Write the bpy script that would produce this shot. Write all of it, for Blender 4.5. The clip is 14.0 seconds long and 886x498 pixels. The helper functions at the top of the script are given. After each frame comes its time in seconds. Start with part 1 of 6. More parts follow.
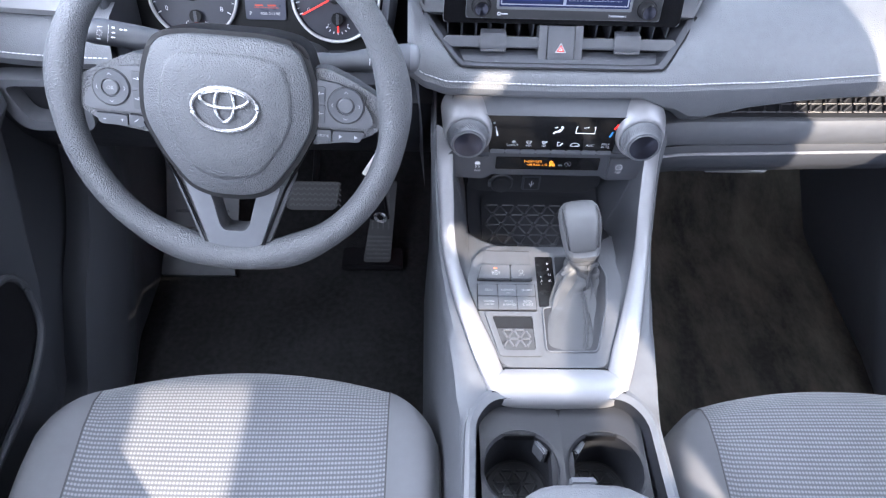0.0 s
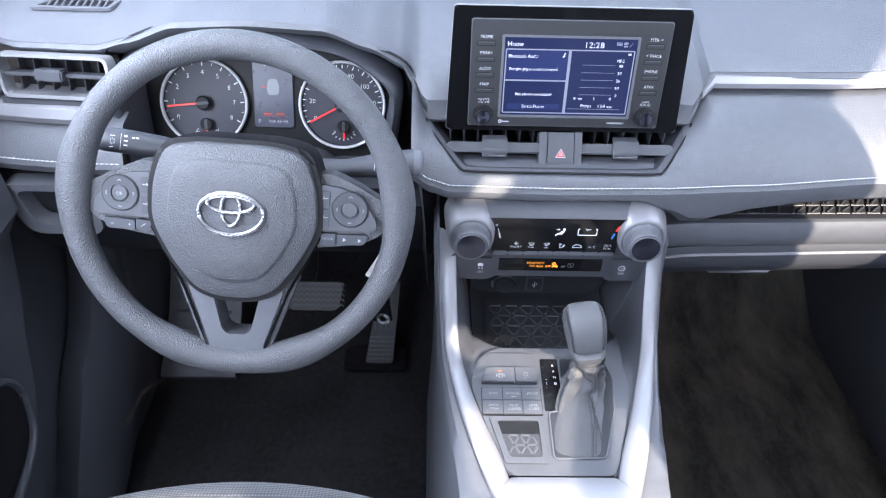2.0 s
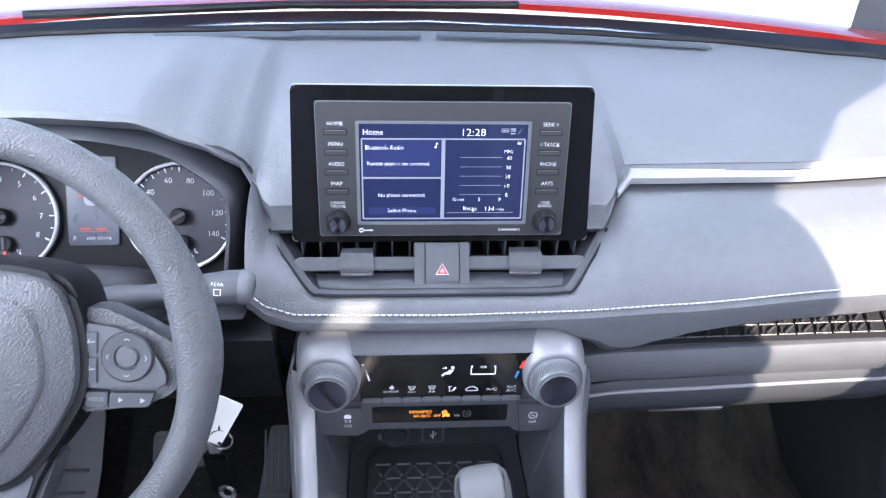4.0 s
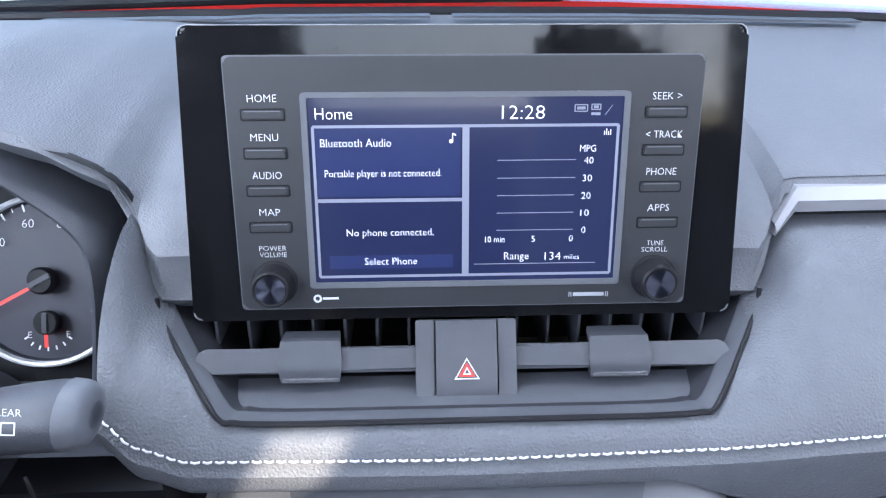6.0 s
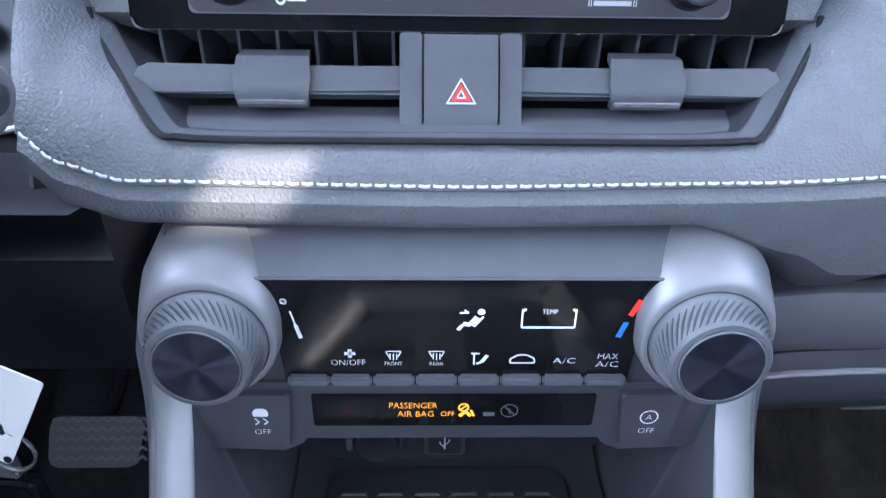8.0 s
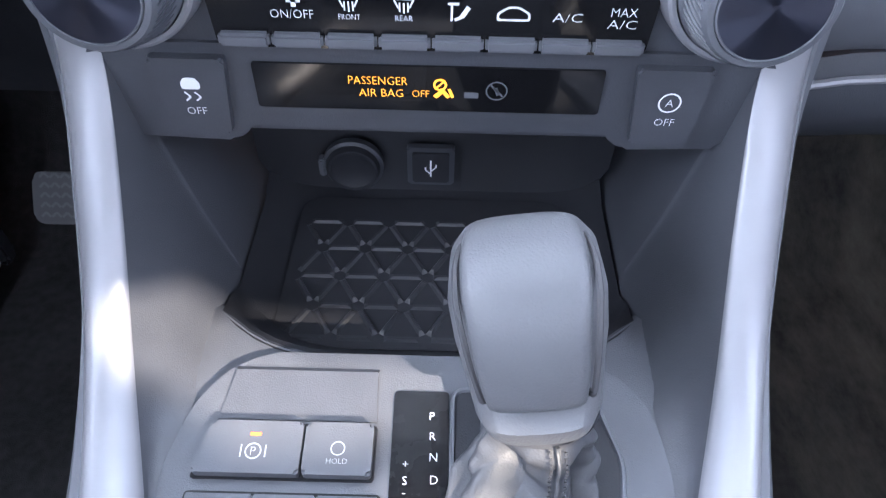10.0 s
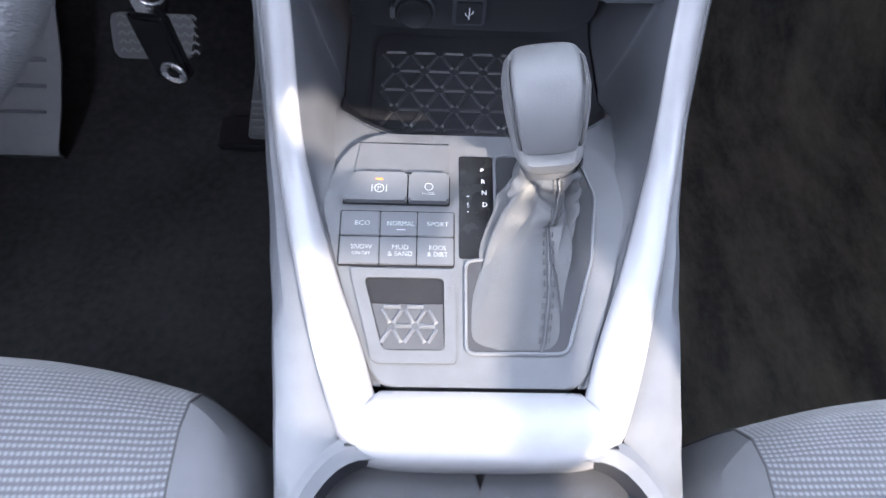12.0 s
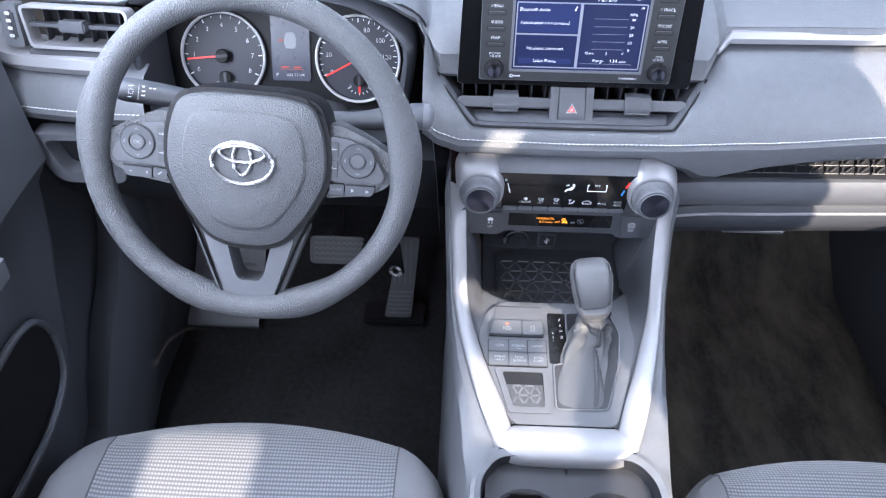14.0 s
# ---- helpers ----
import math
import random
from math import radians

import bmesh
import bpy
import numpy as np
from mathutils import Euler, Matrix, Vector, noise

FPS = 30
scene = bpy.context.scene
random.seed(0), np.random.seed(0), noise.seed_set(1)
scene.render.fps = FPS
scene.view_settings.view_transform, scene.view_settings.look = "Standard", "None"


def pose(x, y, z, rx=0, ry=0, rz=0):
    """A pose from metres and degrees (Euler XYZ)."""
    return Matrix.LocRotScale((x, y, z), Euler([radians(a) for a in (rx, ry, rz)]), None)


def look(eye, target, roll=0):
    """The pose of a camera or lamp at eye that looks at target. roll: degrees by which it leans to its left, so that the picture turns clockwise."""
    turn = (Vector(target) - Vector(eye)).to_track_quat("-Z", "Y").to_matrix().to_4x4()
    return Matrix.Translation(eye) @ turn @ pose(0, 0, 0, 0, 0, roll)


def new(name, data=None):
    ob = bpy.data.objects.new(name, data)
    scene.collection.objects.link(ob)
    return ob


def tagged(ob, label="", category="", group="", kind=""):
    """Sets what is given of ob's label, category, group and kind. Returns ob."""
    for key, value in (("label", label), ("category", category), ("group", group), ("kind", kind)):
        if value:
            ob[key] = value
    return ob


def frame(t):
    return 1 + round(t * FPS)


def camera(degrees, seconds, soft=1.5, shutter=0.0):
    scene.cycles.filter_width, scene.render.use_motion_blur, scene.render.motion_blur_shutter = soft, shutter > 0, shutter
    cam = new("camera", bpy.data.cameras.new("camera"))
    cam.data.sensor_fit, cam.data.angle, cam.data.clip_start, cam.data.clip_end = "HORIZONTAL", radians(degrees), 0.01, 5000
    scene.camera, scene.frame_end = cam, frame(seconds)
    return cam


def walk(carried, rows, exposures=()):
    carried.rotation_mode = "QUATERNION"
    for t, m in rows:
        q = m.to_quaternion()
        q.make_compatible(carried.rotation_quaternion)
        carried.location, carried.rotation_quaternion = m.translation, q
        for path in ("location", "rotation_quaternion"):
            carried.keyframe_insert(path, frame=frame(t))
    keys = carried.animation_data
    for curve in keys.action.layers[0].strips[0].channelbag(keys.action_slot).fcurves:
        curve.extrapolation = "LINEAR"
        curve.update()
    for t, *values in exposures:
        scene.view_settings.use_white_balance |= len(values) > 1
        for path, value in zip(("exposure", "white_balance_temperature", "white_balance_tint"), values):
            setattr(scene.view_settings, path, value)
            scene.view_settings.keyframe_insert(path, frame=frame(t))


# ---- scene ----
from mathutils.geometry import tessellate_polygon

cam = camera(64.5, 14.0, soft=1.2, shutter=0.15)
PATH = [
    (0, (-0.162, -0.761, 1.191), (-0.104, 0.586, -0.285), 2.6),
    (0.5, (-0.161, -0.759, 1.193), (-0.126, 0.666, -0.21), 2.0),
    (1, (-0.16, -0.756, 1.193), (-0.125, 0.727, -0.148), 1.8),
    (1.5, (-0.162, -0.755, 1.192), (-0.118, 0.768, -0.104), 2.0),
    (2, (-0.162, -0.755, 1.193), (-0.117, 0.783, -0.084), 1.9),
    (2.5, (-0.16, -0.755, 1.195), (-0.116, 0.797, -0.067), 1.6),
    (3, (-0.161, -0.756, 1.193), (-0.1, 0.832, -0.02), 1.5),
    (3.5, (-0.145, -0.734, 1.172), (-0.05, 0.914, 0.043), 1.5),
    (3.7, (-0.108, -0.68, 1.137), (0.018, 0.993, 0.049), 1.9),
    (4, (-0.045, -0.585, 1.091), (0.092, 1.137, 0.082), 1.9),
    (6.5, (-0.025, -0.314, 0.939), (0.031, 1.503, 0.106), 0.0),
    (7, (-0.022, -0.312, 0.941), (0.02, 1.472, 0.039), 0.2),
    (7.5, (-0.013, -0.313, 0.885), (0.03, 1.441, -0.075), 0.3),
    (8, (-0.015, -0.308, 0.839), (0.035, 1.386, -0.223), 1.1),
    (8.5, (-0.013, -0.304, 0.809), (0.053, 1.321, -0.355), 1.8),
    (9, (-0.008, -0.307, 0.791), (0.061, 1.235, -0.481), 2.1),
    (11.3, (0.018, -0.28, 0.72), (-0.074, 0.732, -1.003), -1.3),
    (11.5, (0.011, -0.288, 0.734), (-0.033, 0.672, -1.02), 0.3),
    (12, (-0.04, -0.442, 0.878), (0.034, 0.584, -0.837), 4.8),
    (12.5, (-0.094, -0.616, 1.076), (-0.043, 0.517, -0.571), 3.6),
    (13, (-0.136, -0.735, 1.173), (-0.113, 0.515, -0.388), 2.6),
    (13.5, (-0.133, -0.773, 1.191), (-0.147, 0.605, -0.259), 1.4),
    (14, (-0.131, -0.773, 1.195), (-0.18, 0.693, -0.165), 0.6),
]
walk(cam, [(t, look(eye, target, roll)) for t, eye, target, roll in PATH],
     [(0, 1.72, 6000, 16), (1.5, 1.62, 6000, 16), (3, 1.58, 6000, 16), (4, 1.80, 6050, 16), (6.5, 1.50, 5800, 14), (7.5, 1.48, 5500, 13), (8.5, 1.74, 5500, 15), (9.2, 1.88, 5600, 17), (11.3, 1.90, 6100, 17), (12.3, 1.90, 6000, 16), (13, 1.87, 6000, 16), (14, 1.70, 6000, 16)])

# ---- world, sun, exposure ----
SUN_TO = Vector((1.0, -1.78, 1.35)).normalized()
world = bpy.data.worlds.new("sky")
scene.world = world
world.use_nodes = True
wn = world.node_tree.nodes
sky = wn.new("ShaderNodeTexSky")
sky.sky_type = "NISHITA"
sky.sun_disc = False
sky.sun_elevation = math.asin(SUN_TO.z)
sky.sun_rotation = math.atan2(SUN_TO.x, SUN_TO.y)
wn["Background"].inputs["Strength"].default_value = 0.15
world.node_tree.links.new(sky.outputs[0], wn["Background"].inputs[0])
sun_data = bpy.data.lights.new("sun", "SUN")
sun_data.energy, sun_data.angle, sun_data.color = 5.0, radians(0.5), (1.0, 0.86, 0.64)
sun = new("sun", sun_data)
sun.matrix_world = look(SUN_TO * 20, (0, 0, 0))


def window_fill(name, at, target, sx, sy, watts):
    """An area lamp added by one of the car's windows, standing in for the sky's light."""
    d = bpy.data.lights.new(name, "AREA")
    d.shape, d.size, d.size_y, d.energy, d.color = "RECTANGLE", sx, sy, watts, (0.85, 0.925, 1.0)
    ob = new(name, d)
    ob.matrix_world = look(at, target)


window_fill("sky_left_window", (-0.72, -0.35, 1.14), (0.3, -0.3, 0.4), 0.9, 0.40, 6.4)
window_fill("sky_right_window", (0.72, -0.25, 1.14), (0.15, 0.1, 0.2), 0.9, 0.40, 2.2)
window_fill("sky_rear_left_window", (-0.72, -1.35, 1.14), (0.2, -0.2, 0.5), 0.8, 0.38, 6.0)
window_fill("sky_rear_right_window", (0.72, -1.45, 1.14), (-0.2, -0.2, 0.5), 0.7, 0.38, 2.2)
window_fill("sky_rear_window", (0.0, -1.95, 1.28), (0.0, 0.0, 0.6), 1.2, 0.30, 3.0)
window_fill("sky_windscreen", (0.0, 0.10, 1.32), (0.0, -0.35, 0.4), 1.1, 0.22, 2.6)


# ---- materials ----
def mat(name, col, rough=0.5, metal=0.0, grain=0.0, scale=400.0, var=0.12, emit=0.0, coat=0.0, kind="noise", stretch=(1, 1, 1), spec=0.5):
    """A surface with fine relief (grain, in metres), mottling at two scales and uneven gloss."""
    m = bpy.data.materials.new(name)
    m.use_nodes = True
    n, l = m.node_tree.nodes, m.node_tree.links
    b = n["Principled BSDF"]
    b.inputs["Roughness"].default_value, b.inputs["Metallic"].default_value = rough, metal
    b.inputs["Specular IOR Level"].default_value = spec
    b.inputs["Coat Weight"].default_value = coat
    b.inputs["Base Color"].default_value = (*col, 1)
    if emit:
        b.inputs["Emission Color"].default_value, b.inputs["Emission Strength"].default_value = (*col, 1), emit
    tc = n.new("ShaderNodeTexCoord")
    mp = n.new("ShaderNodeMapping")
    mp.inputs["Scale"].default_value = stretch
    l.new(tc.outputs["Object"], mp.inputs[0])
    if var:
        big, small = n.new("ShaderNodeTexNoise"), n.new("ShaderNodeTexNoise")
        big.inputs["Scale"].default_value, small.inputs["Scale"].default_value = 7.0, 90.0
        big.inputs["Detail"].default_value = small.inputs["Detail"].default_value = 4.0
        add = n.new("ShaderNodeMath")
        add.operation = "ADD"
        l.new(tc.outputs["Object"], big.inputs["Vector"])
        l.new(tc.outputs["Object"], small.inputs["Vector"])
        l.new(big.outputs[0], add.inputs[0])
        l.new(small.outputs[0], add.inputs[1])
        rmp = n.new("ShaderNodeMapRange")
        rmp.inputs["From Min"].default_value, rmp.inputs["From Max"].default_value = 0.6, 1.4
        rmp.inputs["To Min"].default_value, rmp.inputs["To Max"].default_value = 1 - var, 1 + var
        l.new(add.outputs[0], rmp.inputs[0])
        mix = n.new("ShaderNodeVectorMath")
        mix.operation = "SCALE"
        mix.inputs[0].default_value = col
        l.new(rmp.outputs[0], mix.inputs["Scale"])
        l.new(mix.outputs[0], b.inputs["Base Color"])
        rr = n.new("ShaderNodeMapRange")
        rr.inputs["From Min"].default_value, rr.inputs["From Max"].default_value = 0.6, 1.4
        rr.inputs["To Min"].default_value, rr.inputs["To Max"].default_value = max(0.02, rough - 0.07), min(1, rough + 0.07)
        l.new(add.outputs[0], rr.inputs[0])
        l.new(rr.outputs[0], b.inputs["Roughness"])
    if grain:
        bump = n.new("ShaderNodeBump")
        bump.inputs["Distance"].default_value = grain
        if kind == "leather":
            v = n.new("ShaderNodeTexVoronoi")
            v.feature = "SMOOTH_F1"
            v.inputs["Scale"].default_value = scale
            warp = n.new("ShaderNodeTexNoise")
            warp.inputs["Scale"].default_value = scale * 0.6
            l.new(mp.outputs[0], warp.inputs["Vector"])
            ad = n.new("ShaderNodeVectorMath")
            ad.operation = "MULTIPLY_ADD"
            ad.inputs[1].default_value = (0.0007,) * 3
            l.new(warp.outputs["Color"], ad.inputs[0])
            l.new(mp.outputs[0], ad.inputs[2])
            l.new(ad.outputs[0], v.inputs["Vector"])
            l.new(v.outputs["Distance"], bump.inputs["Height"])
        else:
            v = n.new("ShaderNodeTexNoise")
            v.inputs["Scale"].default_value, v.inputs["Detail"].default_value = scale, 3.0
            l.new(mp.outputs[0], v.inputs["Vector"])
            l.new(v.outputs[0], bump.inputs["Height"])
        l.new(bump.outputs[0], b.inputs["Normal"])
    return m


def weave(name, a, bcol, px_, py_, depth):
    """Seat cloth: pale raised stitches in rows on a darker ground."""
    m = bpy.data.materials.new(name)
    m.use_nodes = True
    n, l = m.node_tree.nodes, m.node_tree.links
    b = n["Principled BSDF"]
    b.inputs["Roughness"].default_value = 0.9
    b.inputs["Sheen Weight"].default_value = 0.25
    tc = n.new("ShaderNodeTexCoord")
    sep = n.new("ShaderNodeSeparateXYZ")
    l.new(tc.outputs["Object"], sep.inputs[0])

    def math_(op, x, y=None):
        q = n.new("ShaderNodeMath")
        q.operation = op
        for i, val in enumerate((x, y)):
            if val is None:
                continue
            if isinstance(val, (int, float)):
                q.inputs[i].default_value = val
            else:
                l.new(val, q.inputs[i])
        return q.outputs[0]

    row = math_("SINE", math_("MULTIPLY", math_("ADD", sep.outputs[1], math_("MULTIPLY", sep.outputs[2], -1.0)), 2 * math.pi / py_))
    col = math_("SINE", math_("MULTIPLY", sep.outputs[0], 2 * math.pi / px_))
    h = math_("MULTIPLY", math_("ADD", math_("MULTIPLY", row, 0.5), 0.5), math_("ADD", math_("MULTIPLY", col, 0.35), 0.65))
    no = n.new("ShaderNodeTexNoise")
    no.inputs["Scale"].default_value = 900
    l.new(tc.outputs["Object"], no.inputs["Vector"])
    h2 = math_("ADD", h, math_("MULTIPLY", no.outputs[0], 0.5))
    ramp = n.new("ShaderNodeValToRGB")
    ramp.color_ramp.elements[0].position, ramp.color_ramp.elements[1].position = 0.35, 1.0
    ramp.color_ramp.elements[0].color, ramp.color_ramp.elements[1].color = (*a, 1), (*bcol, 1)
    l.new(h2, ramp.inputs[0])
    l.new(ramp.outputs[0], b.inputs["Base Color"])
    bump = n.new("ShaderNodeBump")
    bump.inputs["Distance"].default_value = depth
    l.new(h2, bump.inputs["Height"])
    l.new(bump.outputs[0], b.inputs["Normal"])
    return m


M_DASH = mat("dash_soft_grey", (0.115, 0.12, 0.135), 0.55, grain=0.0004, scale=800, kind="leather")
M_PAD = mat("dash_leatherette", (0.10, 0.105, 0.118), 0.5, grain=0.0005, scale=760, kind="leather")
M_PLASTIC = mat("grey_plastic", (0.10, 0.105, 0.12), 0.5, grain=0.00012, scale=1500)
M_PLATE = mat("plate_plastic", (0.074, 0.078, 0.090), 0.5, grain=0.00012, scale=1500)
M_VENT = mat("vent_plastic", (0.062, 0.065, 0.076), 0.45, grain=0.00012, scale=1500)
M_DARK = mat("dark_plastic", (0.045, 0.048, 0.058), 0.5, grain=0.00015, scale=1200)
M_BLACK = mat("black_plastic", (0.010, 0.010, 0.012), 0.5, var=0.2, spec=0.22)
M_SLOT = mat("black_glass", (0.004, 0.004, 0.005), 0.25, var=0.1, spec=0.12)
M_GLOSS = mat("piano_black", (0.006, 0.006, 0.007), 0.07, coat=0.0, var=0.15, spec=0.25)
M_SILVER = mat("satin_silver", (0.265, 0.265, 0.285), 0.42, metal=0.3, var=0.05, grain=0.00003, scale=2500)
M_COLLAR = mat("collar_silver", (0.23, 0.23, 0.25), 0.40, metal=0.3, var=0.05, grain=0.00003, scale=2500)
M_CHROME = mat("chrome", (0.36, 0.36, 0.38), 0.24, metal=0.8, var=0.03)
M_BEZEL = mat("screen_surround", (0.022, 0.023, 0.027), 0.45, grain=0.0001, scale=1500)
M_DEEP = mat("deep_grey_plastic", (0.016, 0.017, 0.022), 0.6, grain=0.00015, scale=1200)
M_WHEEL = mat("wheel_urethane", (0.076, 0.079, 0.088), 0.5, grain=0.0011, scale=700, kind="leather")
M_LEATHER = mat("boot_leather", (0.058, 0.060, 0.067), 0.46, grain=0.00010, scale=1200, kind="leather")
M_CARPET = mat("carpet_black", (0.026, 0.026, 0.028), 0.97, grain=0.003, scale=900, var=0.5, spec=0.1)
M_RUBBER = mat("rubber_mat", (0.021, 0.022, 0.027), 0.6, grain=0.0001, scale=1400)
M_CLOTH = weave("seat_cloth", (0.080, 0.083, 0.094), (0.185, 0.192, 0.212), 0.0042, 0.0052, 0.0006)
M_BOLSTER = mat("seat_bolster", (0.115, 0.118, 0.13), 0.8, grain=0.0004, scale=1300, var=0.08)
M_PIPE = mat("seam_thread", (0.05, 0.05, 0.055), 0.8, var=0)
M_STITCH = mat("pale_thread", (0.55, 0.55, 0.58), 0.7, var=0.1)
M_SCREEN = mat("screen_navy", (0.014, 0.018, 0.050), 0.14, emit=0.16, var=0.0, coat=0.3)
M_SCREEN2 = mat("screen_blue", (0.019, 0.026, 0.078), 0.14, emit=0.17, var=0.0, coat=0.3)
M_LINE = mat("screen_lines", (0.20, 0.21, 0.27), 0.3, emit=0.07, var=0)
M_WHITE = mat("white_print", (0.75, 0.76, 0.80), 0.6, var=0)
M_PRINT = mat("faint_print", (0.36, 0.37, 0.40), 0.6, var=0)
M_GLOW = mat("screen_white", (0.80, 0.82, 0.88), 0.4, emit=0.26, var=0)
M_AMBER = mat("amber_light", (1.0, 0.36, 0.03), 0.4, emit=0.5, var=0)
M_PARK = mat("park_light", (1.0, 0.14, 0.02), 0.4, emit=0.5, var=0)
M_RED = mat("needle_red", (0.75, 0.03, 0.02), 0.4, emit=0.35, var=0)
M_NEON = mat("warning_red", (0.45, 0.05, 0.03), 0.4, emit=0.12, var=0)
M_BLUE = mat("cold_blue", (0.05, 0.25, 0.65), 0.4, var=0)
M_DIAL = mat("dial_face", (0.032, 0.034, 0.048), 0.5, var=0.1)
M_LCD = mat("lcd_grey", (0.045, 0.05, 0.075), 0.3, emit=0.15, var=0.1)
M_TAG = mat("white_card", (0.8, 0.8, 0.78), 0.6, var=0.04)
M_ROOF = mat("headliner", (0.5, 0.5, 0.49), 0.95, grain=0.0005, scale=800, var=0.05)
M_PAINT = mat("red_paint", (0.45, 0.02, 0.015), 0.2, coat=1.0, var=0.03)
M_GROUND = mat("pale_concrete", (0.62, 0.60, 0.57), 0.9, grain=0.004, scale=40, var=0.15)


def glass_material():
    m = bpy.data.materials.new("clear_glass")
    m.use_nodes = True
    b = m.node_tree.nodes["Principled BSDF"]
    b.inputs["Base Color"].default_value = (0.95, 0.98, 0.97, 1)
    b.inputs["Roughness"].default_value, b.inputs["Transmission Weight"].default_value, b.inputs["IOR"].default_value = 0.0, 1.0, 1.45
    return m


M_GLASS = glass_material()


def lit_carpet():
    """Black pile with a pale warm sun glow painted into its colour in streaks."""
    m = mat("lit_carpet", (0.05, 0.048, 0.046), 0.97, grain=0.003, scale=900, var=0.4, spec=0.1)
    n, l = m.node_tree.nodes, m.node_tree.links
    tc, mp, no = n.new("ShaderNodeTexCoord"), n.new("ShaderNodeMapping"), n.new("ShaderNodeTexNoise")
    mp.inputs["Rotation"].default_value[2] = 0.6
    mp.inputs["Scale"].default_value = (9.0, 4.0, 4.0)
    no.inputs["Detail"].default_value, no.inputs["Roughness"].default_value, no.inputs["Scale"].default_value = 8.0, 0.7, 1.0
    ramp, mix = n.new("ShaderNodeValToRGB"), n.new("ShaderNodeMix")
    ramp.color_ramp.elements[0].position, ramp.color_ramp.elements[1].position = 0.38, 0.72
    mix.data_type = "RGBA"
    mix.inputs[7].default_value = (0.17, 0.155, 0.125, 1)
    l.new(tc.outputs["Object"], mp.inputs[0])
    l.new(mp.outputs[0], no.inputs["Vector"])
    l.new(no.outputs[0], ramp.inputs[0])
    l.new(ramp.outputs[0], mix.inputs[0])
    b = n["Principled BSDF"]
    l.new(b.inputs["Base Color"].links[0].from_socket, mix.inputs[6])
    l.new(mix.outputs[2], b.inputs["Base Color"])
    return m


M_LIT_CARPET = lit_carpet()


# ---- builders ----
def face_frame(origin, up, right=(1, 0, 0)):
    """Right, up and outward normal of a panel as a matrix."""
    r, u = Vector(right).normalized(), Vector(up).normalized()
    n = r.cross(u).normalized()
    u = n.cross(r)
    m = Matrix((r, u, n)).transposed().to_4x4()
    m.translation = origin
    return m


def part(name, bm, material, parent, label="", smooth=True, angle=35):
    me = bpy.data.meshes.new(name)
    bmesh.ops.recalc_face_normals(bm, faces=bm.faces)
    bm.to_mesh(me)
    bm.free()
    me.materials.append(material)
    if smooth:
        me.shade_smooth()
        me.set_sharp_from_angle(angle=radians(angle))
    ob = new(name, me)
    ob.parent = parent
    if label:
        ob["label"] = label
    if name in ("symbol", "pictogram", "button_mark", "dial_marks", "tread"):
        tagged(ob, kind="stuff")
    return ob


def thing(name, label, category, at=(0, 0, 0), group="", kind=""):
    """An empty at the thing's base; its parts keep world coordinates."""
    ob = new(name)
    ob.empty_display_size = 0.02
    return tagged(ob, label, category, group, kind)


def rbox(u0, u1, v0, v1, w0, w1, r=0.001, m=Matrix(), seg=2, bm=None):
    """A box with rounded edges in the panel's frame."""
    own = bmesh.new()
    bmesh.ops.create_cube(own, size=1)
    for v in own.verts:
        v.co = Vector(((u0 + u1) / 2 + v.co.x * (u1 - u0), (v0 + v1) / 2 + v.co.y * (v1 - v0), (w0 + w1) / 2 + v.co.z * (w1 - w0)))
    if r:
        bmesh.ops.bevel(own, geom=own.edges[:], offset=r, segments=seg, affect="EDGES", clamp_overlap=True)
    own.transform(m)
    return join(bm, own)


def join(bm, own):
    if bm is None:
        return own
    me = bpy.data.meshes.new("tmp")
    own.to_mesh(me)
    own.free()
    bm.from_mesh(me)
    bpy.data.meshes.remove(me)
    return bm


def prism(outline, w0, w1, r=0.0, m=Matrix(), seg=2, bm=None):
    """An outline (u, v) raised from w0 to w1, its upper edge rounded."""
    own = bmesh.new()
    lo = [own.verts.new((u, v, w0)) for u, v in outline]
    hi = [own.verts.new((u, v, w1)) for u, v in outline]
    own.faces.new(lo[::-1])
    top = own.faces.new(hi)
    k = len(outline)
    for i in range(k):
        own.faces.new((lo[i], lo[(i + 1) % k], hi[(i + 1) % k], hi[i]))
    if r:
        bmesh.ops.bevel(own, geom=list(top.edges), offset=r, segments=seg, affect="EDGES", clamp_overlap=True)
    own.transform(m)
    return join(bm, own)


def corners(pts, r, seg=4):
    """The outline pts with its corners rounded by r."""
    out = []
    k = len(pts)
    for i in range(k):
        a, b, c = Vector(pts[i - 1]), Vector(pts[i]), Vector(pts[(i + 1) % k])
        d1, d2 = (a - b), (c - b)
        q = min(r, d1.length * 0.45, d2.length * 0.45)
        p1, p2 = b + d1.normalized() * q, b + d2.normalized() * q
        for j in range(seg + 1):
            t = j / seg
            p = p1 * (1 - t) ** 2 + b * 2 * t * (1 - t) + p2 * t * t
            out.append((p.x, p.y))
    return out


def rect(u0, u1, v0, v1, r=0.0, seg=4):
    p = [(u0, v0), (u1, v0), (u1, v1), (u0, v1)]
    return corners(p, r, seg) if r else p


def ringplate(outer, inner, w0, w1, m=Matrix(), bm=None):
    """A flat frame between two outlines of as many points."""
    own = bmesh.new()
    k = len(outer)
    rows = [[own.verts.new((u, v, w)) for u, v in o] for o, w in ((outer, w0), (outer, w1), (inner, w1), (inner, w0))]
    for a in range(4):
        for i in range(k):
            own.faces.new((rows[a][i], rows[a][(i + 1) % k], rows[(a + 1) % 4][(i + 1) % k], rows[(a + 1) % 4][i]))
    own.transform(m)
    return join(bm, own)


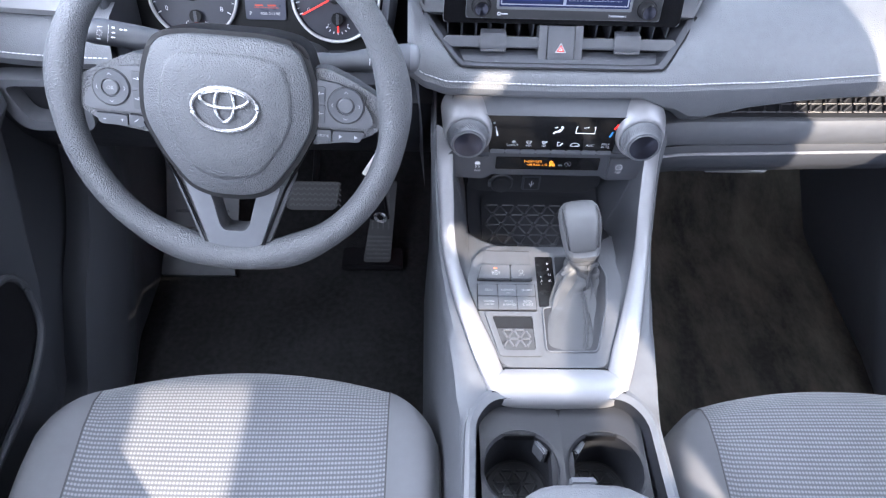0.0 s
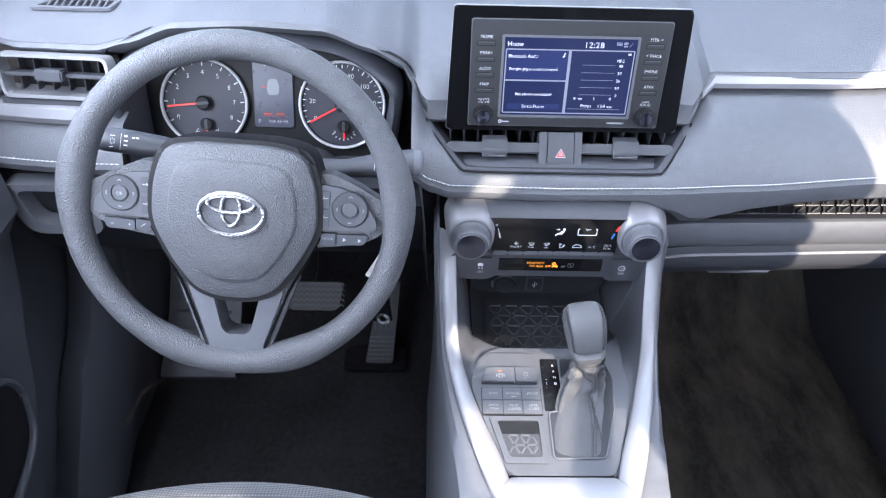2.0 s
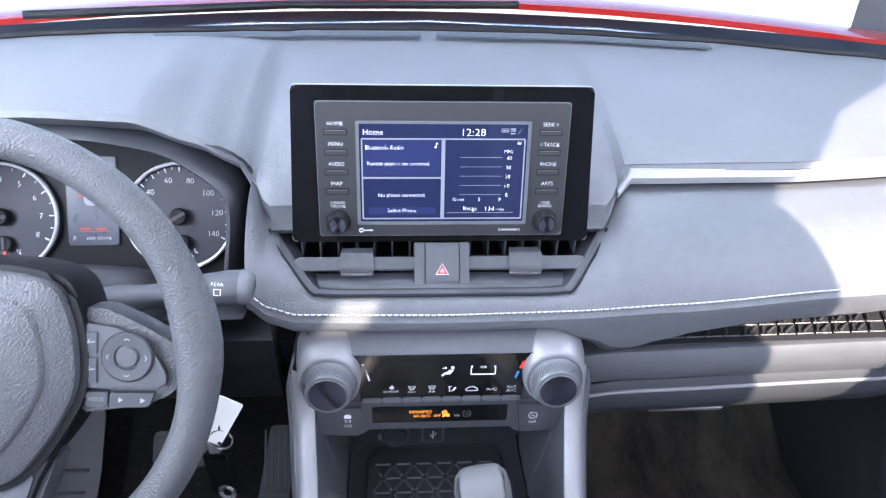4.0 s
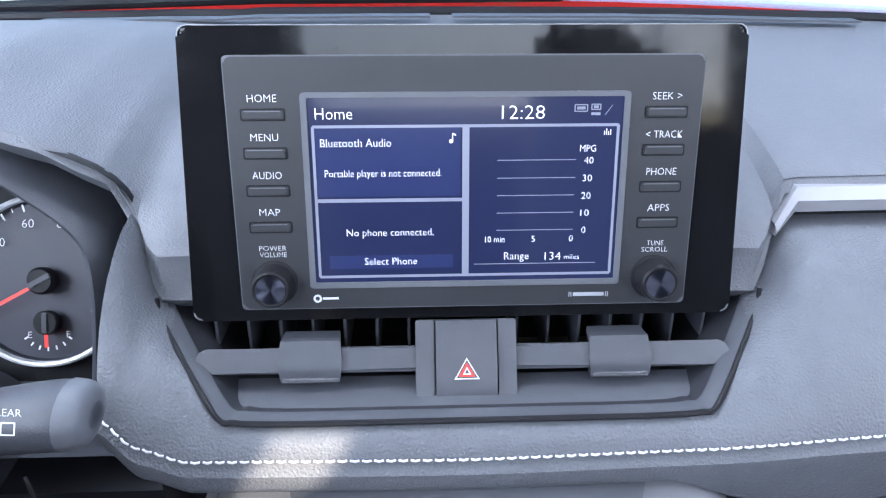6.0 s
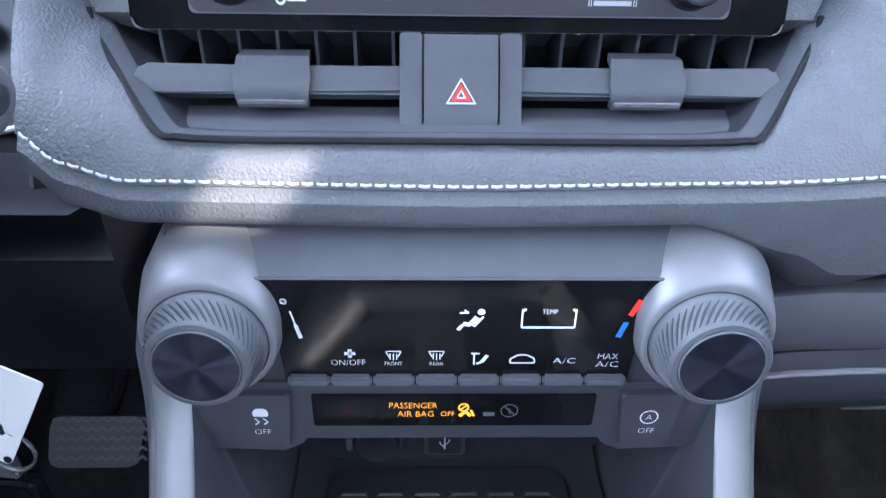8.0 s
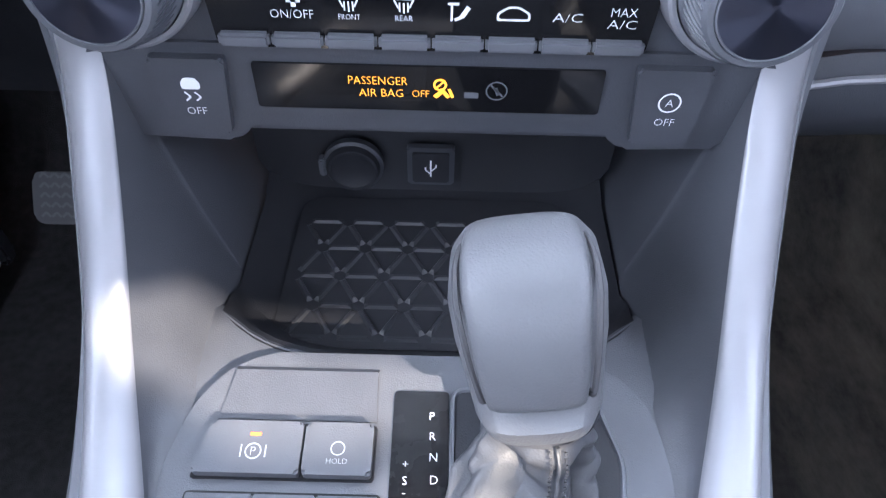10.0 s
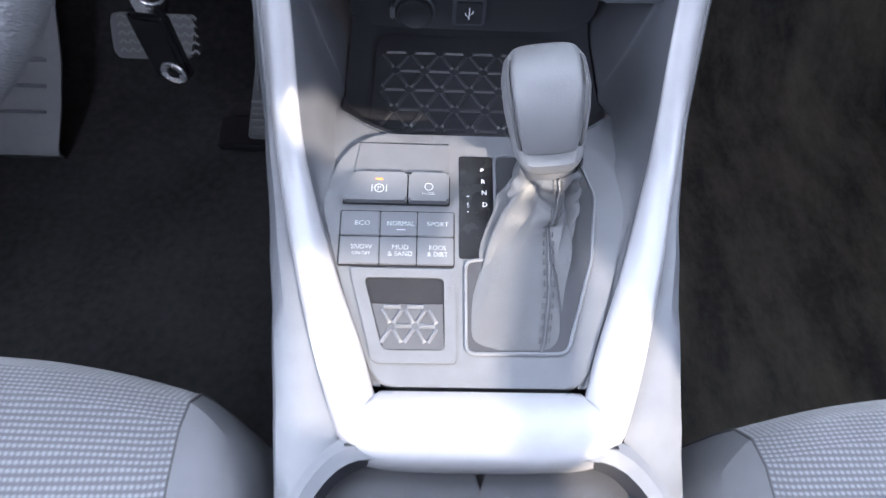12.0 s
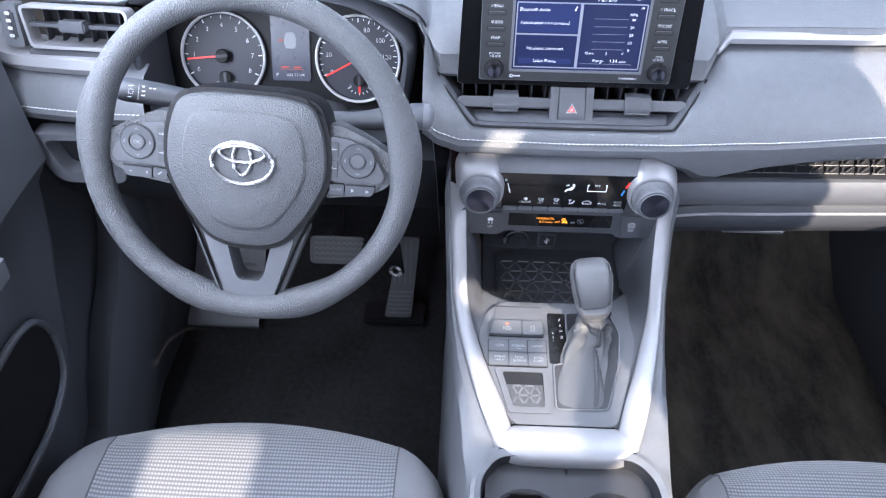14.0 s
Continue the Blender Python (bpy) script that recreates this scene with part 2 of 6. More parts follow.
def lathe(profile, m=Matrix(), n=48, bm=None, wob=None):
    """Rings (radius, w) about the frame's normal."""
    own = bmesh.new()
    rows = []
    for r, w in profile:
        if r < 1e-6:
            rows.append([own.verts.new((0, 0, w))])
        else:
            rows.append([own.verts.new((r * math.cos(2 * math.pi * i / n), r * math.sin(2 * math.pi * i / n), w)) for i in range(n)])
    for a, b in zip(rows, rows[1:]):
        for i in range(n):
            j = (i + 1) % n
            if len(a) == 1 and len(b) == 1:
                continue
            if len(a) == 1:
                own.faces.new((a[0], b[i], b[j]))
            elif len(b) == 1:
                own.faces.new((a[i], a[j], b[0]))
            else:
                own.faces.new((a[i], a[j], b[j], b[i]))
    own.transform(m)
    return join(bm, own)


def loft(rows, closed=False, cap=False, thick=0.0, bm=None, ends=False):
    """A sheet through rows of points; closed joins each row's ends, ends joins the last row to the first."""
    own = bmesh.new()
    vs = [[own.verts.new(p) for p in row] for row in rows]
    k = len(vs[0])
    pairs = list(zip(vs, vs[1:])) + ([(vs[-1], vs[0])] if ends else [])
    for a, b in pairs:
        for i in range(k if closed else k - 1):
            j = (i + 1) % k
            own.faces.new((a[i], a[j], b[j], b[i]))
    if cap and closed:
        own.faces.new(vs[0][::-1])
        own.faces.new(vs[-1])
    if thick:
        bmesh.ops.recalc_face_normals(own, faces=own.faces)
        bmesh.ops.solidify(own, geom=own.faces[:], thickness=thick)
    return join(bm, own)


def spline(pts, n):
    """n points along a smooth curve through pts (any dimension)."""
    p = [Vector(q) for q in pts]
    p = [p[0] * 2 - p[1]] + p + [p[-1] * 2 - p[-2]]
    out = []
    for i in range(n):
        t = i / (n - 1) * (len(p) - 3)
        k = min(int(t), len(p) - 4)
        f = t - k
        a, b, c, d = p[k:k + 4]
        out.append(0.5 * ((2 * b) + (c - a) * f + (2 * a - 5 * b + 4 * c - d) * f * f + (3 * b - a - 3 * c + d) * f ** 3))
    return out


def interp(table, x):
    """Values at x in a table of rows (x, a, b, ...), straight between rows."""
    if x <= table[0][0]:
        return table[0][1:]
    for p, q in zip(table, table[1:]):
        if x <= q[0]:
            f = (x - p[0]) / (q[0] - p[0])
            f = f * f * (3 - 2 * f) * 0.5 + f * 0.5
            return tuple(a + (b - a) * f for a, b in zip(p[1:], q[1:]))
    return table[-1][1:]


def tube(pts, r, n=10, bm=None, closed=False, flat=1.0):
    """A round cord along points; r may be one value or one for each point."""
    pts = [Vector(p) for p in pts]
    rs = r if isinstance(r, (list, tuple)) else [r] * len(pts)
    rows = []
    up = Vector((0, 0, 1))
    for i, p in enumerate(pts):
        if closed:
            d = pts[(i + 1) % len(pts)] - pts[i - 1]
        else:
            d = pts[min(i + 1, len(pts) - 1)] - pts[max(i - 1, 0)]
        d.normalize()
        s = d.cross(up)
        if s.length < 0.05:
            s = d.cross(Vector((0, 1, 0)))
        s.normalize()
        q = s.cross(d)
        rows.append([p + (s * math.cos(2 * math.pi * k / n) + q * math.sin(2 * math.pi * k / n) * flat) * rs[i] for k in range(n)])
    return loft(rows, closed=True, cap=not closed, bm=bm, ends=closed)


def lettering(s, u, v, h, m, material, parent, w=None, lift=0.0004, name="lettering", turn=0.0):
    """Words of cap height h, centred at (u, v) of a panel's frame, w wide if given."""
    cu = bpy.data.curves.new("tmp", "FONT")
    cu.body, cu.size, cu.align_x, cu.align_y, cu.resolution_u, cu.offset = s, 1.0, "CENTER", "CENTER", 2, -0.014
    tmp = bpy.data.objects.new("tmp", cu)
    scene.collection.objects.link(tmp)
    bpy.context.view_layer.update()
    me = bpy.data.meshes.new_from_object(tmp.evaluated_get(bpy.context.evaluated_depsgraph_get()))
    bpy.data.objects.remove(tmp)
    bpy.data.curves.remove(cu)
    xs = [q.co.x for q in me.vertices]
    k = h / 0.69
    kx = w / (max(xs) - min(xs)) if w else k
    cx = (max(xs) + min(xs)) / 2
    ys = [q.co.y for q in me.vertices]
    cy = (max(ys) + min(ys)) / 2
    t = Matrix.Rotation(turn, 3, "Z")
    for q in me.vertices:
        q.co = m @ (Vector((u, v, lift)) + t @ Vector(((q.co.x - cx) * kx, (q.co.y - cy) * k, 0)))
    me.name = name
    me.materials.append(material)
    ob = new(name, me)
    ob.parent = parent
    return ob


def bars(list_, m, lift=0.0004, bm=None, th=0.0002):
    """Thin printed strokes (u0, v0, u1, v1, width) on a panel."""
    own = bmesh.new()
    for u0, v0, u1, v1, wd in list_:
        d = Vector((u1 - u0, v1 - v0))
        q = Vector((-d.y, d.x)).normalized() * wd / 2
        pts = [(u0 + q.x, v0 + q.y), (u0 - q.x, v0 - q.y), (u1 - q.x, v1 - q.y), (u1 + q.x, v1 + q.y)]
        own.faces.new([own.verts.new((a, b, lift)) for a, b in pts])
    own.transform(m)
    return join(bm, own)


def ribs(u0, u1, v0, v1, pitch, wd, h, m, inside=None, star=False):
    """A lattice of triangles in low ribs."""
    own = bmesh.new()
    hh = pitch * math.sqrt(3) / 2
    rows = int((v1 - v0) / hh) + 2
    cols = int((u1 - u0) / pitch) + 3
    ok = inside or (lambda a, b: u0 <= a <= u1 and v0 <= b <= v1)
    for j in range(rows):
        for i in range(-1, cols):
            x, y = u0 + i * pitch + (pitch / 2 if j % 2 else 0), v0 + j * hh
            for dx, dy in ((pitch, 0), (pitch / 2, hh), (-pitch / 2, hh)):
                a, b = Vector((x + dx * 0.13, y + dy * 0.13)), Vector((x + dx * 0.87, y + dy * 0.87))
                if not (ok(a.x, a.y) and ok(b.x, b.y)):
                    continue
                d = (b - a).normalized()
                q = Vector((-d.y, d.x)) * wd / 2
                base = [a + q * 1.6, a - q * 1.6, b - q * 1.6, b + q * 1.6]
                top = [a + q * 0.7 + d * wd, a - q * 0.7 + d * wd, b - q * 0.7 - d * wd, b + q * 0.7 - d * wd]
                lo = [own.verts.new((p.x, p.y, 0)) for p in base]
                hi = [own.verts.new((p.x, p.y, h)) for p in top]
                own.faces.new(hi)
                for k in range(4):
                    own.faces.new((lo[k], lo[(k + 1) % 4], hi[(k + 1) % 4], hi[k]))
    own.transform(m)
    return own


# ---- car shell: floor, sides, roof, screen ----
def shell():
    # the right floor's paler carpet carries the footwell's sunlight in its colour
    for name, xs, material, words in (("floor_left", (-0.80, -0.45, -0.14, 0.0), M_CARPET, "black cut-pile carpet in the driver's footwell"), ("floor_right", (0.0, 0.14, 0.45, 0.80), M_LIT_CARPET, "black carpet in the passenger's footwell with sun glow put into its colour")):
        ob = part(name, loft([[(x, y, z) for x in xs] for y, z in ((-1.9, 0.05), (-0.45, 0.05), (0.10, 0.045), (0.34, 0.05), (0.46, 0.13), (0.56, 0.30), (0.60, 0.55))], thick=0.01), material, None)
        tagged(ob, words, "carpet", kind="structure")
    # unseen roof slab; its holes are made up to throw sun patches on seat, pad and console
    outer = [(-0.77, -2.0), (0.77, -2.0), (0.77, -0.05), (-0.77, -0.05)]
    sun_holes = [[(0.27, -1.87), (0.41, -1.87), (0.41, -1.68), (0.27, -1.68)], [(0.449, -1.067), (0.489, -1.067), (0.489, -1.016), (0.449, -1.016)],
                [(0.560, -1.337), (0.590, -1.340), (0.628, -1.374), (0.660, -1.384), (0.743, -1.388), (0.743, -1.432), (0.640, -1.438), (0.578, -1.388), (0.558, -1.360)],
                [(0.596, -1.485), (0.690, -1.490), (0.702, -1.446), (0.745, -1.442), (0.745, -1.625), (0.618, -1.625)]]
    bm = bmesh.new()
    for z in (1.455, 1.459):
        flat = [bm.verts.new((x, y, z)) for loop in [outer] + sun_holes for x, y in loop]
        for tri in tessellate_polygon([[Vector((x, y, 0)) for x, y in loop] for loop in [outer] + sun_holes]):
            bm.faces.new([flat[i] for i in tri])
    roof = part("ceiling", bm, M_ROOF, None)
    tagged(roof, "unseen pale grey cloth headliner with holes cut to let sun patches in", "ceiling", kind="structure")
    back = part("wall_rear", rbox(-0.8, 0.8, -2.05, -2.0, 0.0, 1.0, 0.01), M_DARK, None)
    tagged(back, "dark trim panel behind the rear seat", "panel", kind="structure")
    glass = part("window_1", loft([[(x, y - 0.25 * (x / 0.7) ** 2, z) for x in (-0.72, -0.5, -0.25, 0, 0.25, 0.5, 0.72)] for y, z in
                                   ((0.46, 0.865), (0.2, 1.15), (-0.05, 1.42))], thick=0.005), M_GLASS, None)
    glass.visible_shadow = False
    tagged(glass, "clear raked windscreen above the dashboard", "windscreen", kind="structure")


def side(sign, label, windows):
    """A body side, mostly out of view, its windows cut to shape the sunlight: a beam at the belt line, pillars and a
    roof rail.
    """
    x0, x1 = 0.745, 0.79
    name = "wall_left" if sign < 0 else "wall_right"
    bm = bmesh.new()
    spans = windows
    lo, hi = 0.90, 1.41 if sign < 0 else 1.445
    m = face_frame((sign * (x0 + x1) / 2, 0, 0), (0, 0, 1), (0, -1, 0) if sign > 0 else (0, 1, 0))
    f = (lambda y: -y) if sign > 0 else (lambda y: y)
    h = (x1 - x0) / 2

    def block(ya, yb, za, zb):
        a, b = sorted((f(ya), f(yb)))
        rbox(a, b, za, zb, -h, h, 0.008, m, bm=bm)

    block(-2.0, 0.62, 0.0, lo)
    block(-2.0, 0.10, hi, 1.47)
    edges = [-2.0]
    for a, b, za, zb in spans:
        edges += [a, b]
        if za > lo:
            block(a, b, lo - 0.01, za)
        if zb < hi:
            block(a, b, zb, hi + 0.01)
    edges.append(0.40)
    # the roof rail runs down into the front pillar
    rail = [(f(y), z) for y, z in ((-0.80, 1.40), (-0.49, 1.31), (-0.34, 1.24), (0.29, 0.94), (0.29, 1.41), (-0.80, 1.415))]
    prism(rail if sign < 0 else rail[::-1], -h * 0.9, h * 0.9, 0, m, bm=bm)
    for a, b in zip(edges[::2], edges[1::2]):
        if b - a > 0.001:
            block(a, b, lo - 0.01, hi + 0.01)
    ob = part(name, bm, M_DARK, None)
    tagged(ob, label, "body side", kind="structure")


shell()
side(-1, "dark door frames and pillars on the driver's side", ((-1.75, -1.05, 0.92, 1.36), (-0.80, 0.28, 0.90, 1.41)))
# window edges here follow the wanted sun boundary on the dash
side(1, "dark door frames and pillars on the passenger's side", ((-1.95, -1.40, 0.92, 1.445), (-0.775, 0.28, 0.90, 1.445)))
ground = part("ground", loft([[(x, y, -0.35) for x in (-400, -20, 20, 400)] for y in (-400, -20, 20, 400)]), M_GROUND, None)
tagged(ground, "pale sunlit concrete of the yard outside", "ground", kind="structure")


# ---- dashboard ----
M_RUBBER2 = mat("rubber_rib", (0.036, 0.037, 0.043), 0.5, var=0.1)
dash = thing("dashboard", "grey soft-touch dashboard with stitched leatherette pads and silver trim", "dashboard")
# front edge of the top pad and the base of the windscreen: x, y front, z front, y back, z back
TOP = ((-0.745, 0.10, 0.835, 0.22, 0.855), (-0.66, 0.055, 0.832, 0.27, 0.862), (-0.565, 0.05, 0.832, 0.30, 0.865), (-0.525, 0.05, 0.842, 0.31, 0.866),
       (-0.466, 0.05, 0.862, 0.325, 0.867), (-0.38, 0.05, 0.866, 0.34, 0.868), (-0.29, 0.05, 0.862, 0.35, 0.868), (-0.235, 0.05, 0.842, 0.36, 0.868),
       (-0.195, 0.05, 0.822, 0.36, 0.868), (-0.183, 0.046, 0.800, 0.36, 0.868), (-0.166, 0.020, 0.764, 0.365, 0.869), (0.0, 0.020, 0.764, 0.37, 0.869), (0.166, 0.020, 0.764, 0.365, 0.869),
       (0.178, 0.040, 0.790, 0.36, 0.869), (0.187, 0.05, 0.812, 0.36, 0.869), (0.35, 0.05, 0.815, 0.335, 0.868), (0.55, 0.055, 0.826, 0.285, 0.864), (0.745, 0.10, 0.835, 0.22, 0.855))
STATIONS = [-0.745 + i * 1.49 / 200 for i in range(201)]


def top_pad():
    rows = []
    for x in STATIONS:
        yf, zf, yb, zb = interp(TOP, x)
        row = [(x, yf + 0.05, zf - 0.035), (x, yf + 0.006, zf - 0.012), (x, yf, zf - 0.005), (x, yf + 0.004, zf + 0.001)]
        drop = max(0.0, min(1.0, (0.84 - zf) / 0.075))
        for k in range(1, 17):
            t = (k / 16) ** 1.6
            row.append((x, yf + (yb - yf) * t, zf + (zb - zf) * t ** (1 - 0.62 * drop) + 0.012 * math.sin(math.pi * t) * (1 - drop)))
        row.append((x, yb + 0.03, zb - 0.05))
        rows.append(row)
    part("top_pad", loft(rows), M_DASH, dash, "grained grey upper dash pad")
    edge = [(x, interp(TOP, x)[2] + 0.004, interp(TOP, x)[3] + 0.002) for x in STATIONS]
    part("screen_seal", tube(edge, 0.005, 8), M_BLACK, dash, "black rubber seal along the windscreen")
    for a, b in ((-0.34, -0.01), (0.01, 0.36)):
        pts = [(x, interp(TOP, x)[2] - 0.032, interp(TOP, x)[3] + 0.0035) for x in [a + (b - a) * i / 20 for i in range(21)]]
        part("defroster_slot", loft([[(x, y - 0.008, z), (x, y + 0.008, z + 0.0005)] for x, y, z in pts], thick=0.002), M_DARK, dash, "dark defroster outlet")


# face pad: upper edge, seam and lower lip along the width
EDGE = ((-0.182, 0.045, 0.800), (-0.165, 0.018, 0.759), (-0.148, -0.008, 0.744), (-0.122, -0.040, 0.7265), (-0.10, -0.044, 0.7245), (0.10, -0.044, 0.7245),
        (0.122, -0.040, 0.7265), (0.148, -0.008, 0.744), (0.165, 0.018, 0.759), (0.186, 0.046, 0.789), (0.35, 0.050, 0.789), (0.55, 0.055, 0.798), (0.745, 0.09, 0.808))
SEAM = ((-0.185, -0.035, 0.724), (-0.16, -0.050, 0.7155), (-0.135, -0.055, 0.7105), (0.0, -0.056, 0.709), (0.12, -0.056, 0.7115), (0.22, -0.055, 0.717), (0.40, -0.052, 0.731), (0.55, -0.04, 0.742), (0.745, 0.0, 0.755))


def pad_lip(x):
    """How far the pad's rolled lip hangs below its seam; it dips to a point beside the console."""
    return interp(((-0.2, 0.02), (0.10, 0.02), (0.145, 0.050), (0.170, 0.074), (0.190, 0.076), (0.215, 0.062), (0.250, 0.048), (0.300, 0.041), (0.745, 0.040)), x)[0]


def face_row(x):
    (ey, ez), (sy, sz) = interp(EDGE, x), interp(SEAM, x)
    e, s = Vector((ey, ez)), Vector((sy, sz))
    d = s - e
    out = Vector((d.y, -d.x)).normalized() * 0.13 * d.length
    back = Vector((0.022, -0.004)) if abs(x) < 0.15 else Vector((0.014, 0.001))
    row = [(x, e.x + back.x, e.y + back.y), (x, e.x + 0.003, e.y - 0.0005)]
    for k in range(1, 8):
        t = k / 8
        p = e + d * t + out * math.sin(math.pi * t) ** 0.8
        row.append((x, p.x, p.y))
    lip = pad_lip(x)
    for a, b in ((0, 0.0012), (-0.0005, 0.0), (0.0006, -0.001), (-0.003, -0.006), (-0.003, -0.013), (-0.001 + 0.1 * (lip - 0.02), -lip * 0.6 - 0.005), (0.004 + 0.5 * (lip - 0.02), -lip), (0.02 + 0.6 * (lip - 0.02), -lip - 0.006), (0.10, -lip - 0.004)):
        row.append((x, s.x + a, s.y + b))
    return row


def face_pad():
    xs = [-0.183 + i * (0.928 / 200) for i in range(201)]
    part("face_pad", loft([face_row(x) for x in xs]), M_PAD, dash, "grained leatherette pad with a rolled lip")
    bm = bmesh.new()
    x = -0.18
    while x < 0.72:
        a, b = interp(SEAM, x), interp(SEAM, x + 0.0042)
        tube([(x, a[0] - 0.0012, a[1] + 0.0022), (x + 0.0021, (a[0] + b[0]) / 2 - 0.002, (a[1] + b[1]) / 2 + 0.0022), (x + 0.0042, b[0] - 0.0012, b[1] + 0.0022)], 0.00062, 6, bm=bm)
        x += 0.0058
    tagged(part("stitching", bm, M_STITCH, dash, "pale thread stitched along the pad"), kind="stuff")
    # silver strip, and a black sheet that draws the shadow line under it
    xs = [0.178 + i * (0.56 / 40) for i in range(41)]
    rows = []
    for x in xs:
        ey, ez = interp(EDGE, x)
        h = min(1.0, (x - 0.170) / 0.02)
        rows.append([(x, ey + 0.012, ez + 0.006), (x, ey - 0.001, ez + 0.007), (x, ey - 0.002, ez + 0.007 + 0.007 * h), (x, ey + 0.002, ez + 0.008 + 0.013 * h), (x, ey + 0.014, ez + 0.008 + 0.014 * h)])
    part("silver_strip", loft(rows, thick=0.0015), M_SILVER, dash, "satin silver trim strip")
    part("groove", loft([[(x, interp(EDGE, x)[0] + 0.01, interp(EDGE, x)[1] - 0.006), (x, interp(EDGE, x)[0] + 0.012, interp(EDGE, x)[1] + 0.016)] for x in xs], thick=0.002), M_BLACK, dash)


def passenger_lower():
    """The open shelf, its ribbed liner, and the glove box below."""
    xs = [0.150 + i * (0.595 / 50) for i in range(51)]

    def roof_z(x):
        return interp(SEAM, x)[1] - pad_lip(x) - 0.006

    def floor_z(x):
        return interp(((0.15, 0.618), (0.20, 0.624), (0.30, 0.6265), (0.48, 0.630), (0.745, 0.641)), x)[0]

    rows = []
    for x in xs:
        t = max(0.0, min(1.0, (x - 0.19) / 0.10))
        z0 = floor_z(x)
        yl = interp(((0.15, -0.01), (0.22, -0.012), (0.5, -0.008), (0.745, 0.03)), x)[0]
        rows.append([(x, 0.125, roof_z(x) + 0.004), (x, 0.118, z0 + 0.022), (x, yl + 0.018, z0 + 0.0045), (x, yl + 0.006, z0 + 0.0035), (x, yl + 0.002, z0 + 0.0045), (x, yl - 0.001, z0 + 0.0035), (x, yl - 0.004, z0 - 0.003), (x, yl - 0.005, z0 - 0.016),
                     (x, yl - 0.001, z0 - 0.034), (x, yl + 0.006, z0 - 0.041)])
    part("shelf", loft(rows), M_PLASTIC, dash, "open storage shelf moulded in grey plastic")
    lin = [x for x in xs if x > 0.175]
    part("liner", loft([[(x, -0.003, floor_z(x) + 0.0048), (x, 0.055, floor_z(x) + 0.0135), (x, 0.112, floor_z(x) + 0.0245)] for x in lin], thick=0.0015), M_RUBBER, dash, "dark ribbed shelf liner")
    # raised ribs: rails along the shelf and bars across it, fanning towards the console
    bm = bmesh.new()

    def rib(p, q, wd=0.0016):
        def on(u, v):
            return Vector((u, v, floor_z(u) + 0.0066 + 0.172 * (v + 0.003)))
        tube([on(*p), on((p[0] + q[0]) / 2, (p[1] + q[1]) / 2), on(*q)], wd, 6, bm=bm, flat=0.7)

    for v in (0.004, 0.019, 0.036, 0.055, 0.076, 0.099):
        u = 0.186 + 0.3 * v
        while u < 0.73:
            rib((u, v), (min(u + 0.018, 0.735), v))
            u += 0.0205
    for j, (v0, v1) in enumerate(((0.004, 0.019), (0.019, 0.036), (0.036, 0.055), (0.055, 0.076), (0.076, 0.099))):
        for i in range(28):
            u = 0.190 + i * 0.0205 + 0.3 * v0
            if u < 0.73:
                rib((u, v0 + 0.002), (u + 0.004, v1 - 0.002))
                if 6 < i < 14:
                    rib((u + 0.004, v0 + 0.002), (u + 0.018, v1 - 0.002))
    tagged(part("liner_rib", bm, M_RUBBER2, dash, "raised ribs of the liner"), kind="stuff")
    # glove box lid with a bright line above it
    glove = thing("glove_box", "closed grey glove box with a bright trim line", "glove box")
    rows, line = [], []
    for x in [0.165 + i * (0.58 / 40) for i in range(41)]:
        k = max(0, min(1, (x - 0.165) / 0.05))
        zt = interp(((0.165, 0.560), (0.20, 0.569), (0.22, 0.572), (0.5, 0.579), (0.745, 0.59)), x)[0]
        yl = interp(((0.15, 0.0), (0.22, -0.008), (0.5, -0.004), (0.745, 0.035)), x)[0]
        rows.append([(x, yl + 0.03, zt + 0.012), (x, yl + 0.001, zt + 0.012), (x, yl - 0.004, zt), (x, yl - 0.002, zt - 0.022), (x, yl + 0.014, zt - 0.046), (x, yl + 0.05, zt - 0.068), (x, yl + 0.16, zt - 0.085), (x, yl + 0.3, zt - 0.1)])
        line.append((x, yl - 0.004, zt + 0.0005))
    # darker plastic than the shelf: the lid's downward-facing shade is in its colour
    part("lid", loft(rows), M_DARK, glove)
    part("trim_line", tube(line, 0.0022, 8), M_SILVER, glove, "thin bright trim line")
    part("latch", rbox(0.248, 0.338, -0.006, 0.006, -0.002, 0.003, 0.002, face_frame((0, 0.012, 0.524), (0, -0.5, 0.8))), M_SILVER, glove, "flat pull latch")


